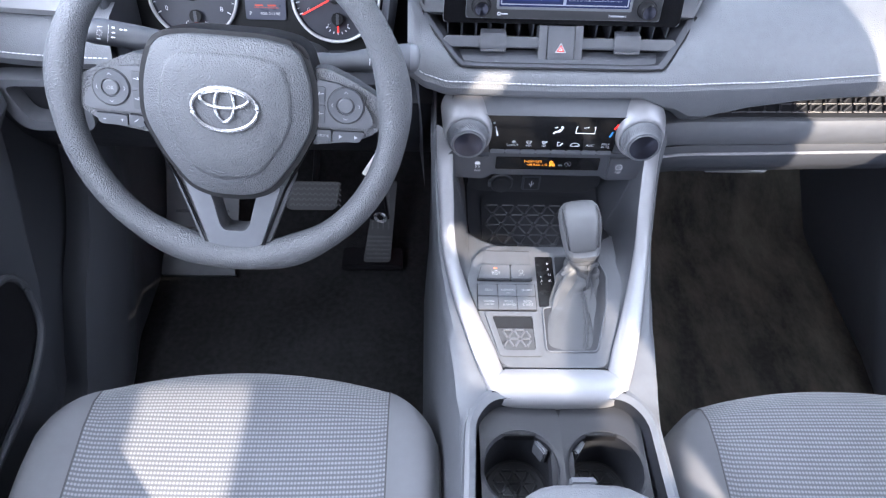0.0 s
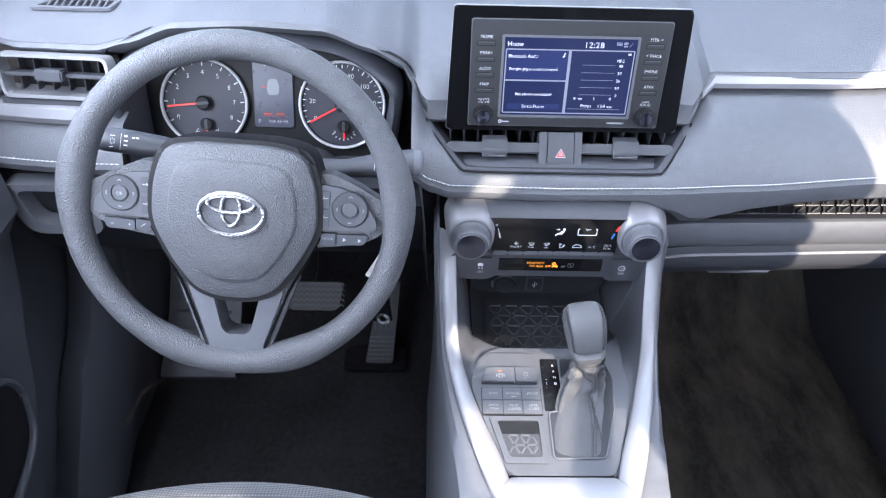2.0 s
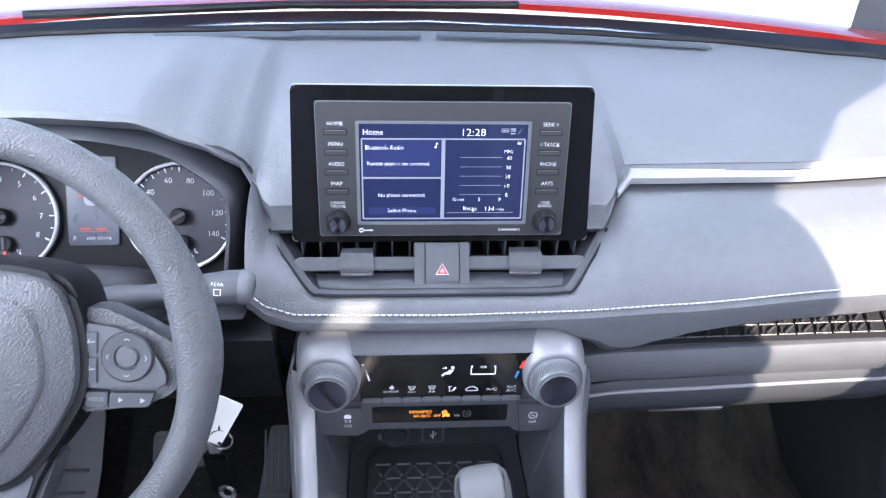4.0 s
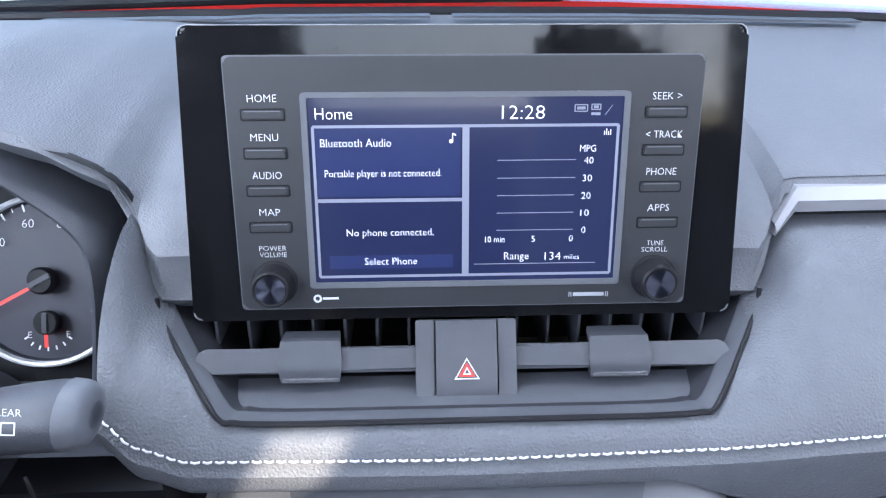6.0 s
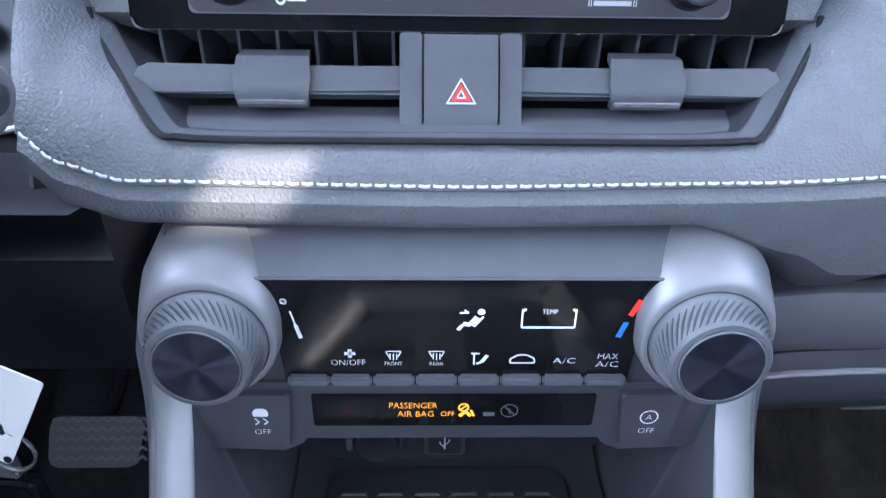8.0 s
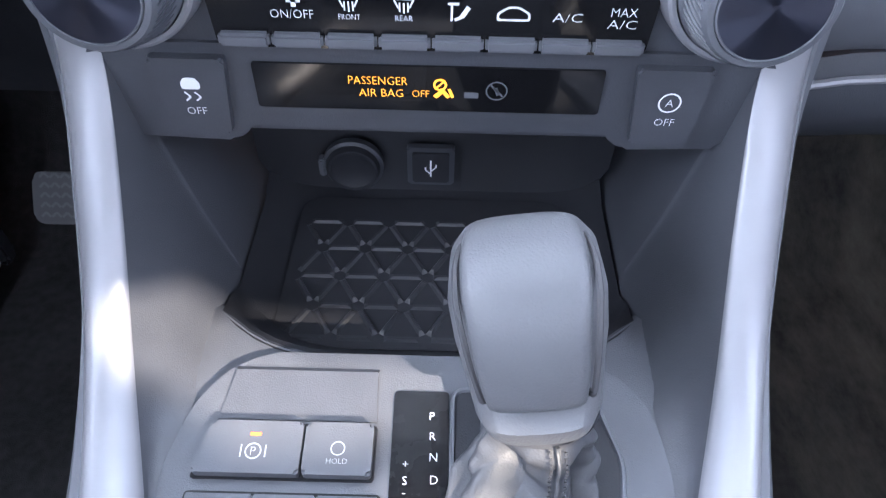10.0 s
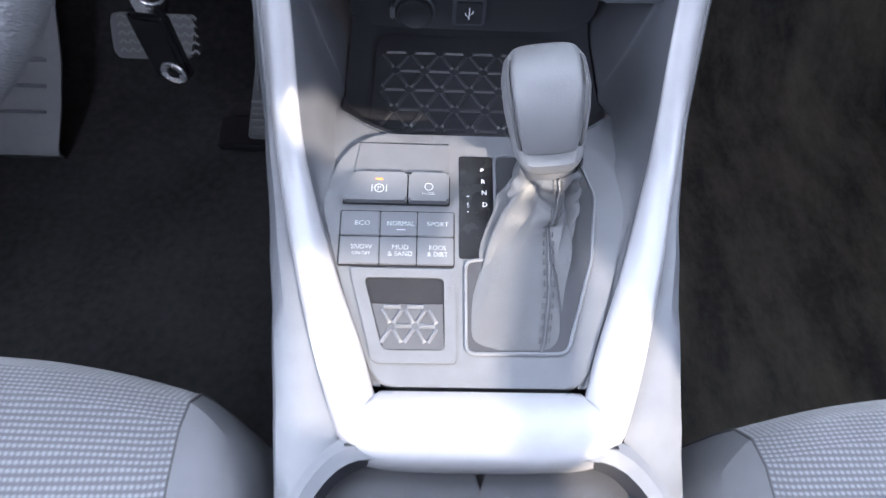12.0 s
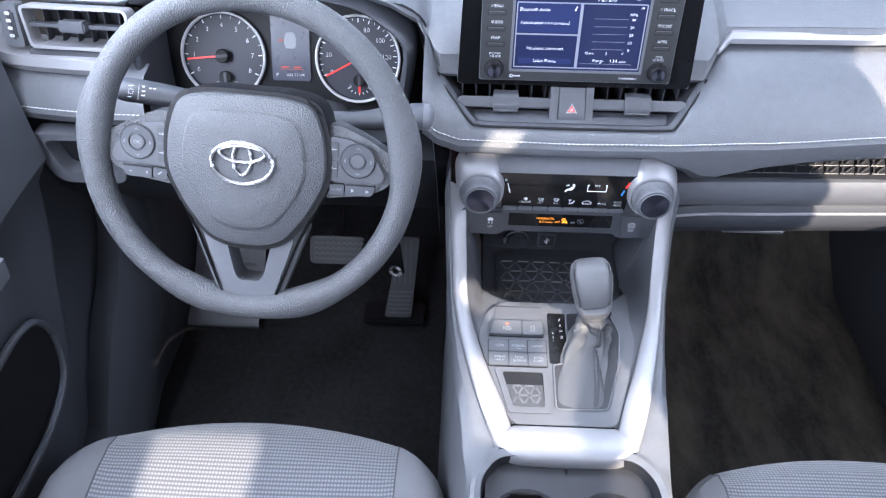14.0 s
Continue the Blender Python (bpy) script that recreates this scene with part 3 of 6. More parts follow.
def driver_lower():
    """Pads left of and under the wheel, down to the knee panel."""
    xs = [-0.757 + i * (0.212 / 17) for i in range(18)]
    rows = []
    for x in xs:
        k = (x + 0.745) / 0.20
        y = 0.02 + 0.02 * (1 - k) ** 2
        rows.append([(x, y + 0.03, 0.745), (x, y + 0.004, 0.741), (x, y - 0.01, 0.73), (x, y - 0.022, 0.71), (x, y - 0.026, 0.700), (x, y - 0.028, 0.694), (x, y - 0.022, 0.682), (x, y + 0.0, 0.676), (x, y + 0.06, 0.672)])
    part("side_pad", loft(rows), M_PAD, dash, "grained leatherette pad beside the wheel")
    bm = bmesh.new()
    for i in range(32):
        x = -0.75 + i * 0.0063
        k = (x + 0.745) / 0.20
        y = 0.02 + 0.02 * (1 - k) ** 2 - 0.0268
        tube([(x, y, 0.7018), (x + 0.0042, y, 0.7018)], 0.0007, 6, bm=bm)
    tagged(part("stitching", bm, M_STITCH, dash, "pale thread stitched along the pad"), kind="stuff")
    rows = []
    for x in [-0.757 + i * (0.172 / 14) for i in range(15)]:
        k = (x + 0.745) / 0.2
        y = 0.030 + 0.02 * (1 - k) ** 2
        up = 0.030 * max(0.0, (-0.715 - x) / 0.042) ** 2
        rows.append([(x, y + 0.02, 0.742 + up), (x, y - 0.012, 0.744 + up), (x, y - 0.016, 0.752 + up), (x, y - 0.012, 0.762 + up), (x, y + 0.004, 0.769 + up), (x, y + 0.03, 0.771 + up)])
    part("silver_strip", loft(rows, thick=0.0015), M_SILVER, dash, "satin silver trim strip")
    # knee panel and column shroud surround
    xs = [-0.745 + i * (0.60 / 30) for i in range(31)]
    rows = []
    for x in xs:
        k = max(0.0, min(1.0, (x + 0.60) / 0.04))
        rows.append([(x, 0.11 - 0.02 * k, 0.69 - 0.055 * k), (x, 0.05, 0.672 - 0.040 * k), (x, 0.02, 0.655 - 0.030 * k), (x, 0.03, 0.60), (x, 0.06, 0.53), (x, 0.10, 0.475), (x, 0.16, 0.455), (x, 0.40, 0.48)])
    part("knee_panel", loft(rows), M_DEEP, dash, "dark grey knee panel under the column")
    part("side_cubby", ringplate(corners([(-0.70, 0.585), (-0.60, 0.585), (-0.60, 0.665), (-0.72, 0.665)], 0.02), corners([(-0.685, 0.60), (-0.612, 0.60), (-0.612, 0.655), (-0.70, 0.655)], 0.015), -0.005, 0.022,
                                 face_frame((0, 0.02, 0), (0, 0, 1))), M_PLASTIC, dash, "grey rim of a small open cubby")
    part("switch_blank", rbox(-0.555, -0.52, 0.60, 0.622, 0.0, 0.006, 0.002, face_frame((0, 0.022, 0), (0, 0, 1))), M_BLACK, dash, "small blank switch")
    # panel closing the space between column and console
    part("console_cheek", loft([[(-0.19, 0.05, 0.80), (-0.178, 0.02, 0.76), (-0.172, -0.01, 0.70), (-0.165, -0.02, 0.62), (-0.160, -0.01, 0.5)], [(-0.20, 0.14, 0.80), (-0.195, 0.14, 0.76), (-0.19, 0.14, 0.70), (-0.185, 0.14, 0.62), (-0.175, 0.14, 0.5)]]), M_DARK, dash)


def side_vent():
    vent = thing("air_vent", "dark side air vent in a silver-edged frame with a centre tab", "air vent")
    m = face_frame((-0.605, 0.030, 0.803), (0, 0.25, 0.97), (0.97, -0.06, 0))
    outer = corners([(-0.0735, -0.0285), (0.0395, -0.0285), (0.0615, -0.0045), (0.0585, 0.0235), (-0.0795, 0.0235)], 0.008)
    inner = corners([(-0.0700, -0.0245), (0.038, -0.0245), (0.0575, -0.0035), (0.055, 0.0200), (-0.0755, 0.0200)], 0.006)
    part("frame", ringplate(outer, inner, -0.02, 0.002, m), M_SILVER, vent, "silver-edged vent frame")
    part("throat", prism(inner, -0.045, -0.04, 0, m), M_BLACK, vent)
    for v in (-0.001,):
        part("slat", rbox(-0.076, 0.052, v - 0.0024, v + 0.0024, -0.020, -0.003, 0.0015, m), M_VENT, vent)
    for k in range(6):
        u = -0.065 + k * 0.02
        part("fin", rbox(u - 0.0008, u + 0.0008, -0.024, 0.019, -0.038, -0.024, 0.0004, m), M_DARK, vent)
    part("tab", rbox(-0.030, 0.004, -0.007, 0.007, -0.012, 0.006, 0.002, m), M_VENT, vent, "grey slider tab")
    wh = part("thumbwheel", rbox(-0.099, -0.090, -0.020, 0.016, -0.010, 0.002, 0.003, m), M_DARK, vent, "ribbed thumbwheel")
    for k in range(4):
        part("wheel_rib", rbox(-0.0975, -0.0915, -0.0165 + k * 0.009, -0.0125 + k * 0.009, 0.001, 0.0034, 0.0008, m), M_STITCH, wh)
    part("cheek", prism(corners([(-0.108, -0.030), (-0.084, -0.030), (-0.086, 0.024), (-0.108, 0.024)], 0.004), -0.02, -0.003, 0.001, m), M_PLASTIC, vent)
    part("under_vent", rbox(-0.083, 0.045, -0.040, -0.0295, -0.02, -0.004, 0.002, m), M_VENT, vent)
    grille = thing("defroster_vent", "small slatted side-window outlet on the dash top", "air vent")
    g = face_frame((-0.606, 0.125, 0.8535), (0.03, 0.99, 0.13))
    out = corners([(-0.055, -0.013), (0.045, -0.013), (0.052, 0.012), (-0.035, 0.014)], 0.004)
    inn = corners([(-0.047, -0.009), (0.041, -0.009), (0.046, 0.008), (-0.032, 0.010)], 0.003)
    part("frame", ringplate(out, inn, -0.001, 0.003, g), M_DASH, grille)
    part("throat", prism(inn, -0.0005, 0.0012, 0, g), M_BLACK, grille)
    for k in range(9):
        u = -0.034 + k * 0.0088
        part("slat", rbox(u - 0.0013, u + 0.0013, -0.009, 0.009, 0.0008, 0.0034, 0.0004, g @ Matrix.Rotation(0.0, 4, "Z")), M_DASH, grille)
    spk = thing("tweeter_grille", "finely ribbed speaker grille at the dash corner", "speaker")
    q = face_frame((-0.640, 0.215, 0.8640), (0, 1, 0.06))
    out = corners([(-0.07, -0.055), (0.05, -0.055), (0.085, 0.06), (-0.05, 0.06)], 0.01)
    part("panel", prism(out, 0.0, 0.0035, 0.001, q), M_DASH, spk)
    bm = bmesh.new()
    for k in range(26):
        v = -0.05 + k * 0.0041
        rbox(-0.062 + v * 0.15, 0.05 + v * 0.28, v, v + 0.0018, 0.003, 0.0046, 0, q, bm=bm)
    tagged(part("rib", bm, M_DASH, spk), kind="stuff")


top_pad()
face_pad()
passenger_lower()
driver_lower()
side_vent()


# ---- instrument cluster under its hood ----
M_RING = mat("dial_ring", (0.7, 0.7, 0.72), 0.35, metal=0.2, var=0.02)


def cluster():
    cl = thing("instrument_cluster", "instrument cluster with two round dials and a small centre display", "instrument cluster")
    C = face_frame((-0.378, 0.124, 0.72), (0, 0.45, 1))
    # hood: walls from the visor's lip back to the dial panel
    lip = [(-0.56, 0.05, 0.70), (-0.565, 0.05, 0.78), (-0.556, 0.05, 0.822), (-0.52, 0.052, 0.843), (-0.466, 0.055, 0.859), (-0.38, 0.056, 0.863), (-0.29, 0.055, 0.859), (-0.235, 0.052, 0.839), (-0.19, 0.05, 0.817), (-0.178, 0.05, 0.78), (-0.176, 0.045, 0.70)]
    back = [(-0.563, 0.085, 0.665), (-0.563, 0.118, 0.735), (-0.548, 0.14, 0.78), (-0.51, 0.155, 0.80), (-0.46, 0.16, 0.812), (-0.38, 0.16, 0.815), (-0.30, 0.16, 0.812), (-0.25, 0.155, 0.80), (-0.215, 0.14, 0.78), (-0.206, 0.118, 0.735), (-0.206, 0.085, 0.665)]
    lip, back = spline(lip, 41), spline(back, 41)
    part("hood", loft([[p + Vector((0, 0.004, 0.002)) for p in lip], lip, [p.lerp(q, 0.5) for p, q in zip(lip, back)], back]), M_BLACK, cl, "dark hood over the dials")
    part("panel", prism(corners([(-0.19, -0.075), (0.175, -0.075), (0.178, 0.03), (0.13, 0.095), (-0.13, 0.095), (-0.19, 0.03)], 0.02), -0.012, -0.006, 0.002, C), M_BLACK, cl)
    part("bezel", loft([[C @ Vector((u, -0.075 + dv, w)) for u in [-0.19 + 0.365 * i / 12 for i in range(13)]] for dv, w in ((0.004, -0.006), (-0.006, 0.004), (-0.02, 0.03), (-0.028, 0.07))]), M_DARK, cl)

    # inner bezel: a grey rim in front of the dials with a tunnel back to them
    rim = [(-0.548, 0.030, 0.665), (-0.552, 0.036, 0.74), (-0.548, 0.040, 0.785), (-0.525, 0.046, 0.808), (-0.485, 0.052, 0.824), (-0.43, 0.055, 0.834), (-0.38, 0.056, 0.836), (-0.33, 0.055, 0.834), (-0.272, 0.052, 0.824), (-0.240, 0.046, 0.808), (-0.215, 0.040, 0.788), (-0.209, 0.036, 0.765), (-0.216, 0.034, 0.715), (-0.226, 0.030, 0.665)]
    rim = spline(rim, 60)
    mid = Vector((-0.38, 0.05, 0.73))
    rows = []
    for grow, dy in ((0.014, 0.050), (0.013, 0.014), (0.008, 0.003), (0.003, -0.001), (0.0, 0.001), (-0.002, 0.006), (-0.004, 0.085)):
        rows.append([p + Vector(((p.x - mid.x), 0, (p.z - mid.z) * 0.6)).normalized() * grow + Vector((0, dy + (0.25 * (p.z - 0.72) if dy > 0.05 else 0), 0)) for p in rim])
    part("lens_bezel", loft(rows), M_DARK, cl, "dark grey bezel round the dials", angle=50)

    def dial(cu, r, start, stop, labels, ticks, needle, pivot, small, marks):
        d = C @ Matrix.Translation((cu, 0.0, 0))
        g = part("dial", lathe([(0, 0), (r * 0.93, 0), (r * 0.95, 0.003), (r, 0.004), (r * 1.02, 0.0), (r * 1.04, -0.008)], d @ Matrix.Translation((0, 0, -0.004))), M_DIAL, cl, "dark dial face")
        part("dial_ring", lathe([(r * 0.955, 0.0), (r * 0.965, 0.0035), (r * 0.99, 0.0042), (r * 1.015, 0.0035), (r * 1.025, 0.0)], d), M_RING, g, "bright dial ring")
        lines = []
        for k in range(ticks):
            a = radians(start + (stop - start) * k / (ticks - 1))
            big = k % 2 == 0
            lines.append((math.cos(a) * r * (0.84 if big else 0.88), math.sin(a) * r * (0.84 if big else 0.88), math.cos(a) * r * 0.93, math.sin(a) * r * 0.93, 0.0014 if big else 0.0008))
        part("dial_marks", bars(lines, d), M_WHITE, g)
        for k, s in enumerate(labels):
            a = radians(start + (stop - start) * k / (len(labels) - 1))
            lettering(s, math.cos(a) * r * 0.70, math.sin(a) * r * 0.70, 0.0062, d, M_WHITE, g)
        a = radians(needle)
        e = d @ Matrix.Translation((0, 0, 0.003))
        part("needle", bars([(0, 0, math.cos(a) * r * 0.86, math.sin(a) * r * 0.86, 0.0022)], e, 0.0005), M_RED, g, "red needle")
        part("hub", lathe([(0, 0.006), (0.008, 0.006), (0.0095, 0.004), (0.0095, -0.001)], e, 24), M_BLACK, g)
        s = d @ Matrix.Translation((0.002, -0.029, 0.001))
        part("hub", lathe([(0, 0.005), (0.0075, 0.005), (0.0085, 0.004), (0.0085, 0.0)], s, 24), M_BLACK, g)
        part("hub_bar", rbox(-0.002, 0.002, -0.007, 0.007, 0.004, 0.0062, 0.0005, s), M_DARK, g)
        part("hub_bar", rbox(-0.002, 0.002, -0.0085, 0.0085, 0.005, 0.0072, 0.0005, e @ Matrix.Rotation(a + math.pi / 2, 4, "Z")), M_DARK, g)
        part("needle", bars([(0, 0, 0.0005, -0.017, 0.0025)], s, 0.0042), M_RED, g, "red needle")
        part("dial_marks", bars([(0.017 * math.cos(radians(q)), 0.017 * math.sin(radians(q)), 0.020 * math.cos(radians(q)), 0.020 * math.sin(radians(q)), 0.0012) for q in range(215, 330, 18)], s), M_WHITE, g)
        lettering(marks[0], -0.0125, -0.0085, 0.0045, s, M_WHITE, g)
        lettering(marks[1], 0.0135, -0.0085, 0.0045, s, M_WHITE, g)
        return g

    dial(-0.095, 0.059, 208, -28, list("012345678"), 17, 186, None, None, "CH")
    g = dial(0.095, 0.059, 206, -28, ["0", "20", "40", "60", "80", "100", "120", "140"], 29, 208, None, None, "EF")
    d = part("display", prism(rect(-0.027, 0.027, -0.032, 0.066, 0.003), -0.006, -0.002, 0.001, C), M_LCD, cl, "grey information display")
    E = C @ Matrix.Translation((0, 0, -0.002))
    car = corners([(-0.007, 0.012), (0.007, 0.012), (0.009, 0.022), (0.006, 0.034), (-0.006, 0.034), (-0.009, 0.022)], 0.004)
    part("pictogram", prism(car, 0.0, 0.0006, 0, E), M_PRINT, d, "small pale car outline")
    part("pictogram", bars([(-0.016, 0.023, -0.010, 0.023, 0.002), (-0.014, -0.0135, -0.003, -0.0135, 0.0022), (0.003, -0.0135, 0.014, -0.0135, 0.0022), (-0.016, -0.0165, 0.018, -0.0165, 0.0005)], E), M_NEON, d)
    part("pictogram", bars([(-0.012, 0.052, 0.010, 0.052, 0.0006), (-0.008, 0.060, -0.002, 0.066, 0.0008), (0.006, 0.066, 0.001, 0.060, 0.0008)], E), M_WHITE, d)
    lettering("P", -0.020, -0.024, 0.005, E, M_WHITE, d)
    lettering("000 31198", 0.006, -0.024, 0.0035, E, M_WHITE, d, w=0.026)


cluster()


# ---- steering wheel, column, stalks ----
def wheel():
    w = thing("steering_wheel", "dark grey three-spoke steering wheel with thumb controls, turned slightly clockwise", "steering wheel")
    W = face_frame((-0.362, -0.163, 0.747), (0, 0.445, 1)) @ Matrix.Rotation(radians(-3.5), 4, "Z")
    R = 0.1695
    rows = []
    n = 96
    for i in range(n):
        a = 2 * math.pi * i / n
        deg = math.degrees(a) % 360
        tx, tz = 0.0148, 0.0165
        for c0, wd in ((10, 22), (170, 22), (248, 18), (292, 18)):
            q = abs((deg - c0 + 180) % 360 - 180)
            if q < wd:
                tx += 0.0035 * (1 + math.cos(math.pi * q / wd)) / 2
        ring = []
        for k in range(16):
            b = 2 * math.pi * k / 16
            rr = R + tx * math.cos(b)
            ring.append(W @ Vector((rr * math.cos(a), rr * math.sin(a), tz * math.sin(b) - 0.004)))
        rows.append(ring)
    part("rim", loft(rows, closed=True, ends=True), M_WHEEL, w, "thick grained urethane rim")
    # airbag cover
    out = corners([(-0.072, 0.066), (-0.04, 0.073), (0.04, 0.073), (0.072, 0.066), (0.084, 0.03), (0.086, -0.012), (0.066, -0.052), (0.042, -0.083), (0.018, -0.092), (-0.018, -0.092), (-0.042, -0.083), (-0.066, -0.052), (-0.086, -0.012), (-0.084, 0.03)], 0.016, 5)
    part("airbag_surround", prism([(u * 1.065, v * 1.06) for u, v in out], -0.045, 0.004, 0.004, W), M_BLACK, w, "dark gap around the airbag cover")
    bm = bmesh.new()
    rings = []
    for s, z in ((1.0, -0.02), (1.0, 0.006), (0.985, 0.0105), (0.95, 0.0125), (0.80, 0.0155), (0.775, 0.0162), (0.755, 0.0190), (0.73, 0.0202), (0.45, 0.0218), (0.2, 0.022)):
        rings.append([W @ Vector((u * s, v * s + 0.003 * (1 - s), z)) for u, v in out])
    bm = loft(rings, closed=True, cap=True)
    cover = part("airbag_cover", bm, M_WHEEL, w, "grained airbag cover with a raised centre field", angle=40)
    em = W @ Matrix.Translation((0, 0.004, 0.0222))

    def oval(cx, cy, a, b, r, h=0.0022):
        return tube([em @ Vector((cx + a * math.cos(2 * math.pi * i / 40), cy + b * math.sin(2 * math.pi * i / 40), h)) for i in range(40)], r, 8, closed=True)

    e = part("emblem", oval(0, 0, 0.0325, 0.0218, 0.0024), M_CHROME, cover, "chrome badge of joined ovals")
    part("emblem_oval", oval(0, 0.004, 0.0095, 0.0165, 0.002), M_CHROME, e)
    part("emblem_oval", oval(0, 0.010, 0.0235, 0.0085, 0.002), M_CHROME, e)
    part("airbag_mark", bars([(-0.014, -0.075, 0.014, -0.075, 0.0028)], W, 0.0152), M_DARK, cover)
    part("airbag_mark", bars([(-0.004, -0.052, 0.004, -0.052, 0.0008), (-0.004, -0.052, -0.004, -0.046, 0.0008)], W, 0.0200), M_DARK, cover)

    # side spokes with their control pads
    for s in (-1, 1):
        ol = [(0.080, 0.046), (0.098, 0.048), (0.126, 0.036), (0.158, 0.018), (0.162, 0.002), (0.150, -0.016), (0.130, -0.026), (0.078, -0.034)]
        ol = corners([(s * u, v) for u, v in (ol if s > 0 else ol[::-1])], 0.008)
        sp = part("spoke", prism(ol, -0.03, -0.004, 0.004, W), M_WHEEL, w, "side spoke")
        pad = [(0.086, 0.037), (0.112, 0.034), (0.137, 0.016), (0.147, 0.000), (0.146, -0.010), (0.084, -0.012)]
        pad = corners([(s * u, v) for u, v in (pad if s > 0 else pad[::-1])], 0.005)
        pd = part("control_pad", prism(pad, -0.006, 0.002, 0.0015, W), M_VENT, sp)
        o = W @ Matrix.Translation((s * 0.1185, 0.0125, 0.002))
        part("ring_button", lathe([(0.0095, 0.0), (0.0098, 0.0016), (0.0175, 0.0022), (0.0185, 0.001), (0.0185, -0.001)], o, 40), M_DARK, pd, "round thumb ring")
        part("button_gap", lathe([(0.0186, 0.0004), (0.0194, 0.0004)], o, 40), M_BLACK, pd)
        part("ok_button", lathe([(0, 0.0026), (0.007, 0.0026), (0.0082, 0.0014), (0.0082, 0.0)], o, 32), M_VENT, pd, "small round centre button")
        if s < 0:
            lettering("OK", 0, 0, 0.0036, o, M_PRINT, pd, lift=0.0030)
        marks = [(0.013, 0.002, 0.0145, 0.0, 0.0005), (0.0145, 0, 0.013, -0.002, 0.0005), (-0.013, 0.002, -0.0145, 0, 0.0005), (-0.0145, 0, -0.013, -0.002, 0.0005), (-0.002, 0.013, 0, 0.0145, 0.0005), (0, 0.0145, 0.002, 0.013, 0.0005), (-0.002, -0.013, 0, -0.0145, 0.0005), (0, -0.0145, 0.002, -0.013, 0.0005)]
        part("button_mark", bars(marks, o, 0.0026), M_PRINT, pd)
        for v0, v1 in ((0.014, 0.031), (-0.008, 0.012)):
            part("button", rbox(min(s * 0.088, s * 0.0975), max(s * 0.088, s * 0.0975), v0, v1, 0.0, 0.0034, 0.001, W), M_DARK, pd)
            part("button_mark", bars([(s * 0.090, (v0 + v1) / 2, s * 0.0955, (v0 + v1) / 2 + 0.001, 0.0007), (s * 0.090, (v0 + v1) / 2, s * 0.0915, (v0 + v1) / 2 + 0.0025, 0.0007)], W, 0.0037), M_PRINT, pd)
        for u0, u1 in ((0.088, 0.104), (0.1055, 0.138)):
            ob = corners([(s * u0, -0.0265), (s * u1 - s * 0.004 * (u1 > 0.11), -0.0255), (s * u1, -0.0145), (s * u0, -0.0155)][::s], 0.002)
            part("button", prism(ob, -0.004, 0.002, 0.001, W), M_DARK, pd)
        if s > 0:
            lettering("MODE", 0.096, -0.0205, 0.0028, W, M_PRINT, pd, lift=0.0024)
            part("button_mark", prism([(0.112, -0.0225), (0.1155, -0.0205), (0.112, -0.0185)], 0.0021, 0.0024, 0, W), M_PRINT, pd)
            part("button_mark", prism([(0.128, -0.0225), (0.1315, -0.0205), (0.128, -0.0185)], 0.0021, 0.0024, 0, W), M_PRINT, pd)
        else:
            part("button_mark", bars([(-0.130, -0.0205, -0.127, -0.0205, 0.0006), (-0.112, -0.0205, -0.109, -0.0205, 0.0006), (-0.1105, -0.022, -0.1105, -0.019, 0.0006), (-0.0985, -0.022, -0.094, -0.0185, 0.0008)], W, 0.0025), M_PRINT, pd)
    # lower spoke, a V with an opening
    outer = corners([(-0.066, -0.070), (0.066, -0.070), (0.030, -0.172), (0.022, -0.180), (-0.022, -0.180), (-0.030, -0.172)], 0.008)
    inner = corners([(-0.026, -0.086), (0.026, -0.086), (0.0155, -0.131), (0.010, -0.137), (-0.010, -0.137), (-0.0155, -0.131)], 0.008)
    low = part("lower_spoke", ringplate(outer, inner, -0.03, -0.002, W), M_WHEEL, w, "lower spoke with an open centre")
    mid = corners([(-0.052, -0.080), (0.052, -0.080), (0.024, -0.166), (0.018, -0.1715), (-0.018, -0.1715), (-0.024, -0.166)], 0.008)
    part("spoke_trim", ringplate(mid, [(u * 1.02, v) for u, v in inner], -0.012, 0.0015, W), M_PLASTIC, low, "satin grey spoke inlay")
    for s in (-1, 1):
        part("spoke_line", tube([W @ Vector(p) for p in ((s * 0.088, -0.02, 0.002), (s * 0.070, -0.056, 0.002), (s * 0.0555, -0.085, 0.001), (s * 0.0265, -0.165, 0.0005), (s * 0.019, -0.1735, 0.0005), (0, -0.1745, 0.0005))], 0.0016, 6), M_GLOSS, low, "dark gloss line")
    # column shroud behind
    col = thing("steering_column", "dark plastic steering column shroud", "column")
    rows = []
    for wz, a, b, cy in ((-0.035, 0.052, 0.042, 0.0), (-0.07, 0.062, 0.052, -0.004), (-0.16, 0.075, 0.06, -0.012), (-0.26, 0.08, 0.06, -0.02)):
        rows.append([W @ Vector((a * math.copysign(abs(math.cos(2 * math.pi * i / 32)) ** 0.6, math.cos(2 * math.pi * i / 32)), cy + b * math.copysign(abs(math.sin(2 * math.pi * i / 32)) ** 0.6, math.sin(2 * math.pi * i / 32)), wz)) for i in range(32)])
    part("shroud", loft(rows, closed=True, cap=True), M_DARK, col)
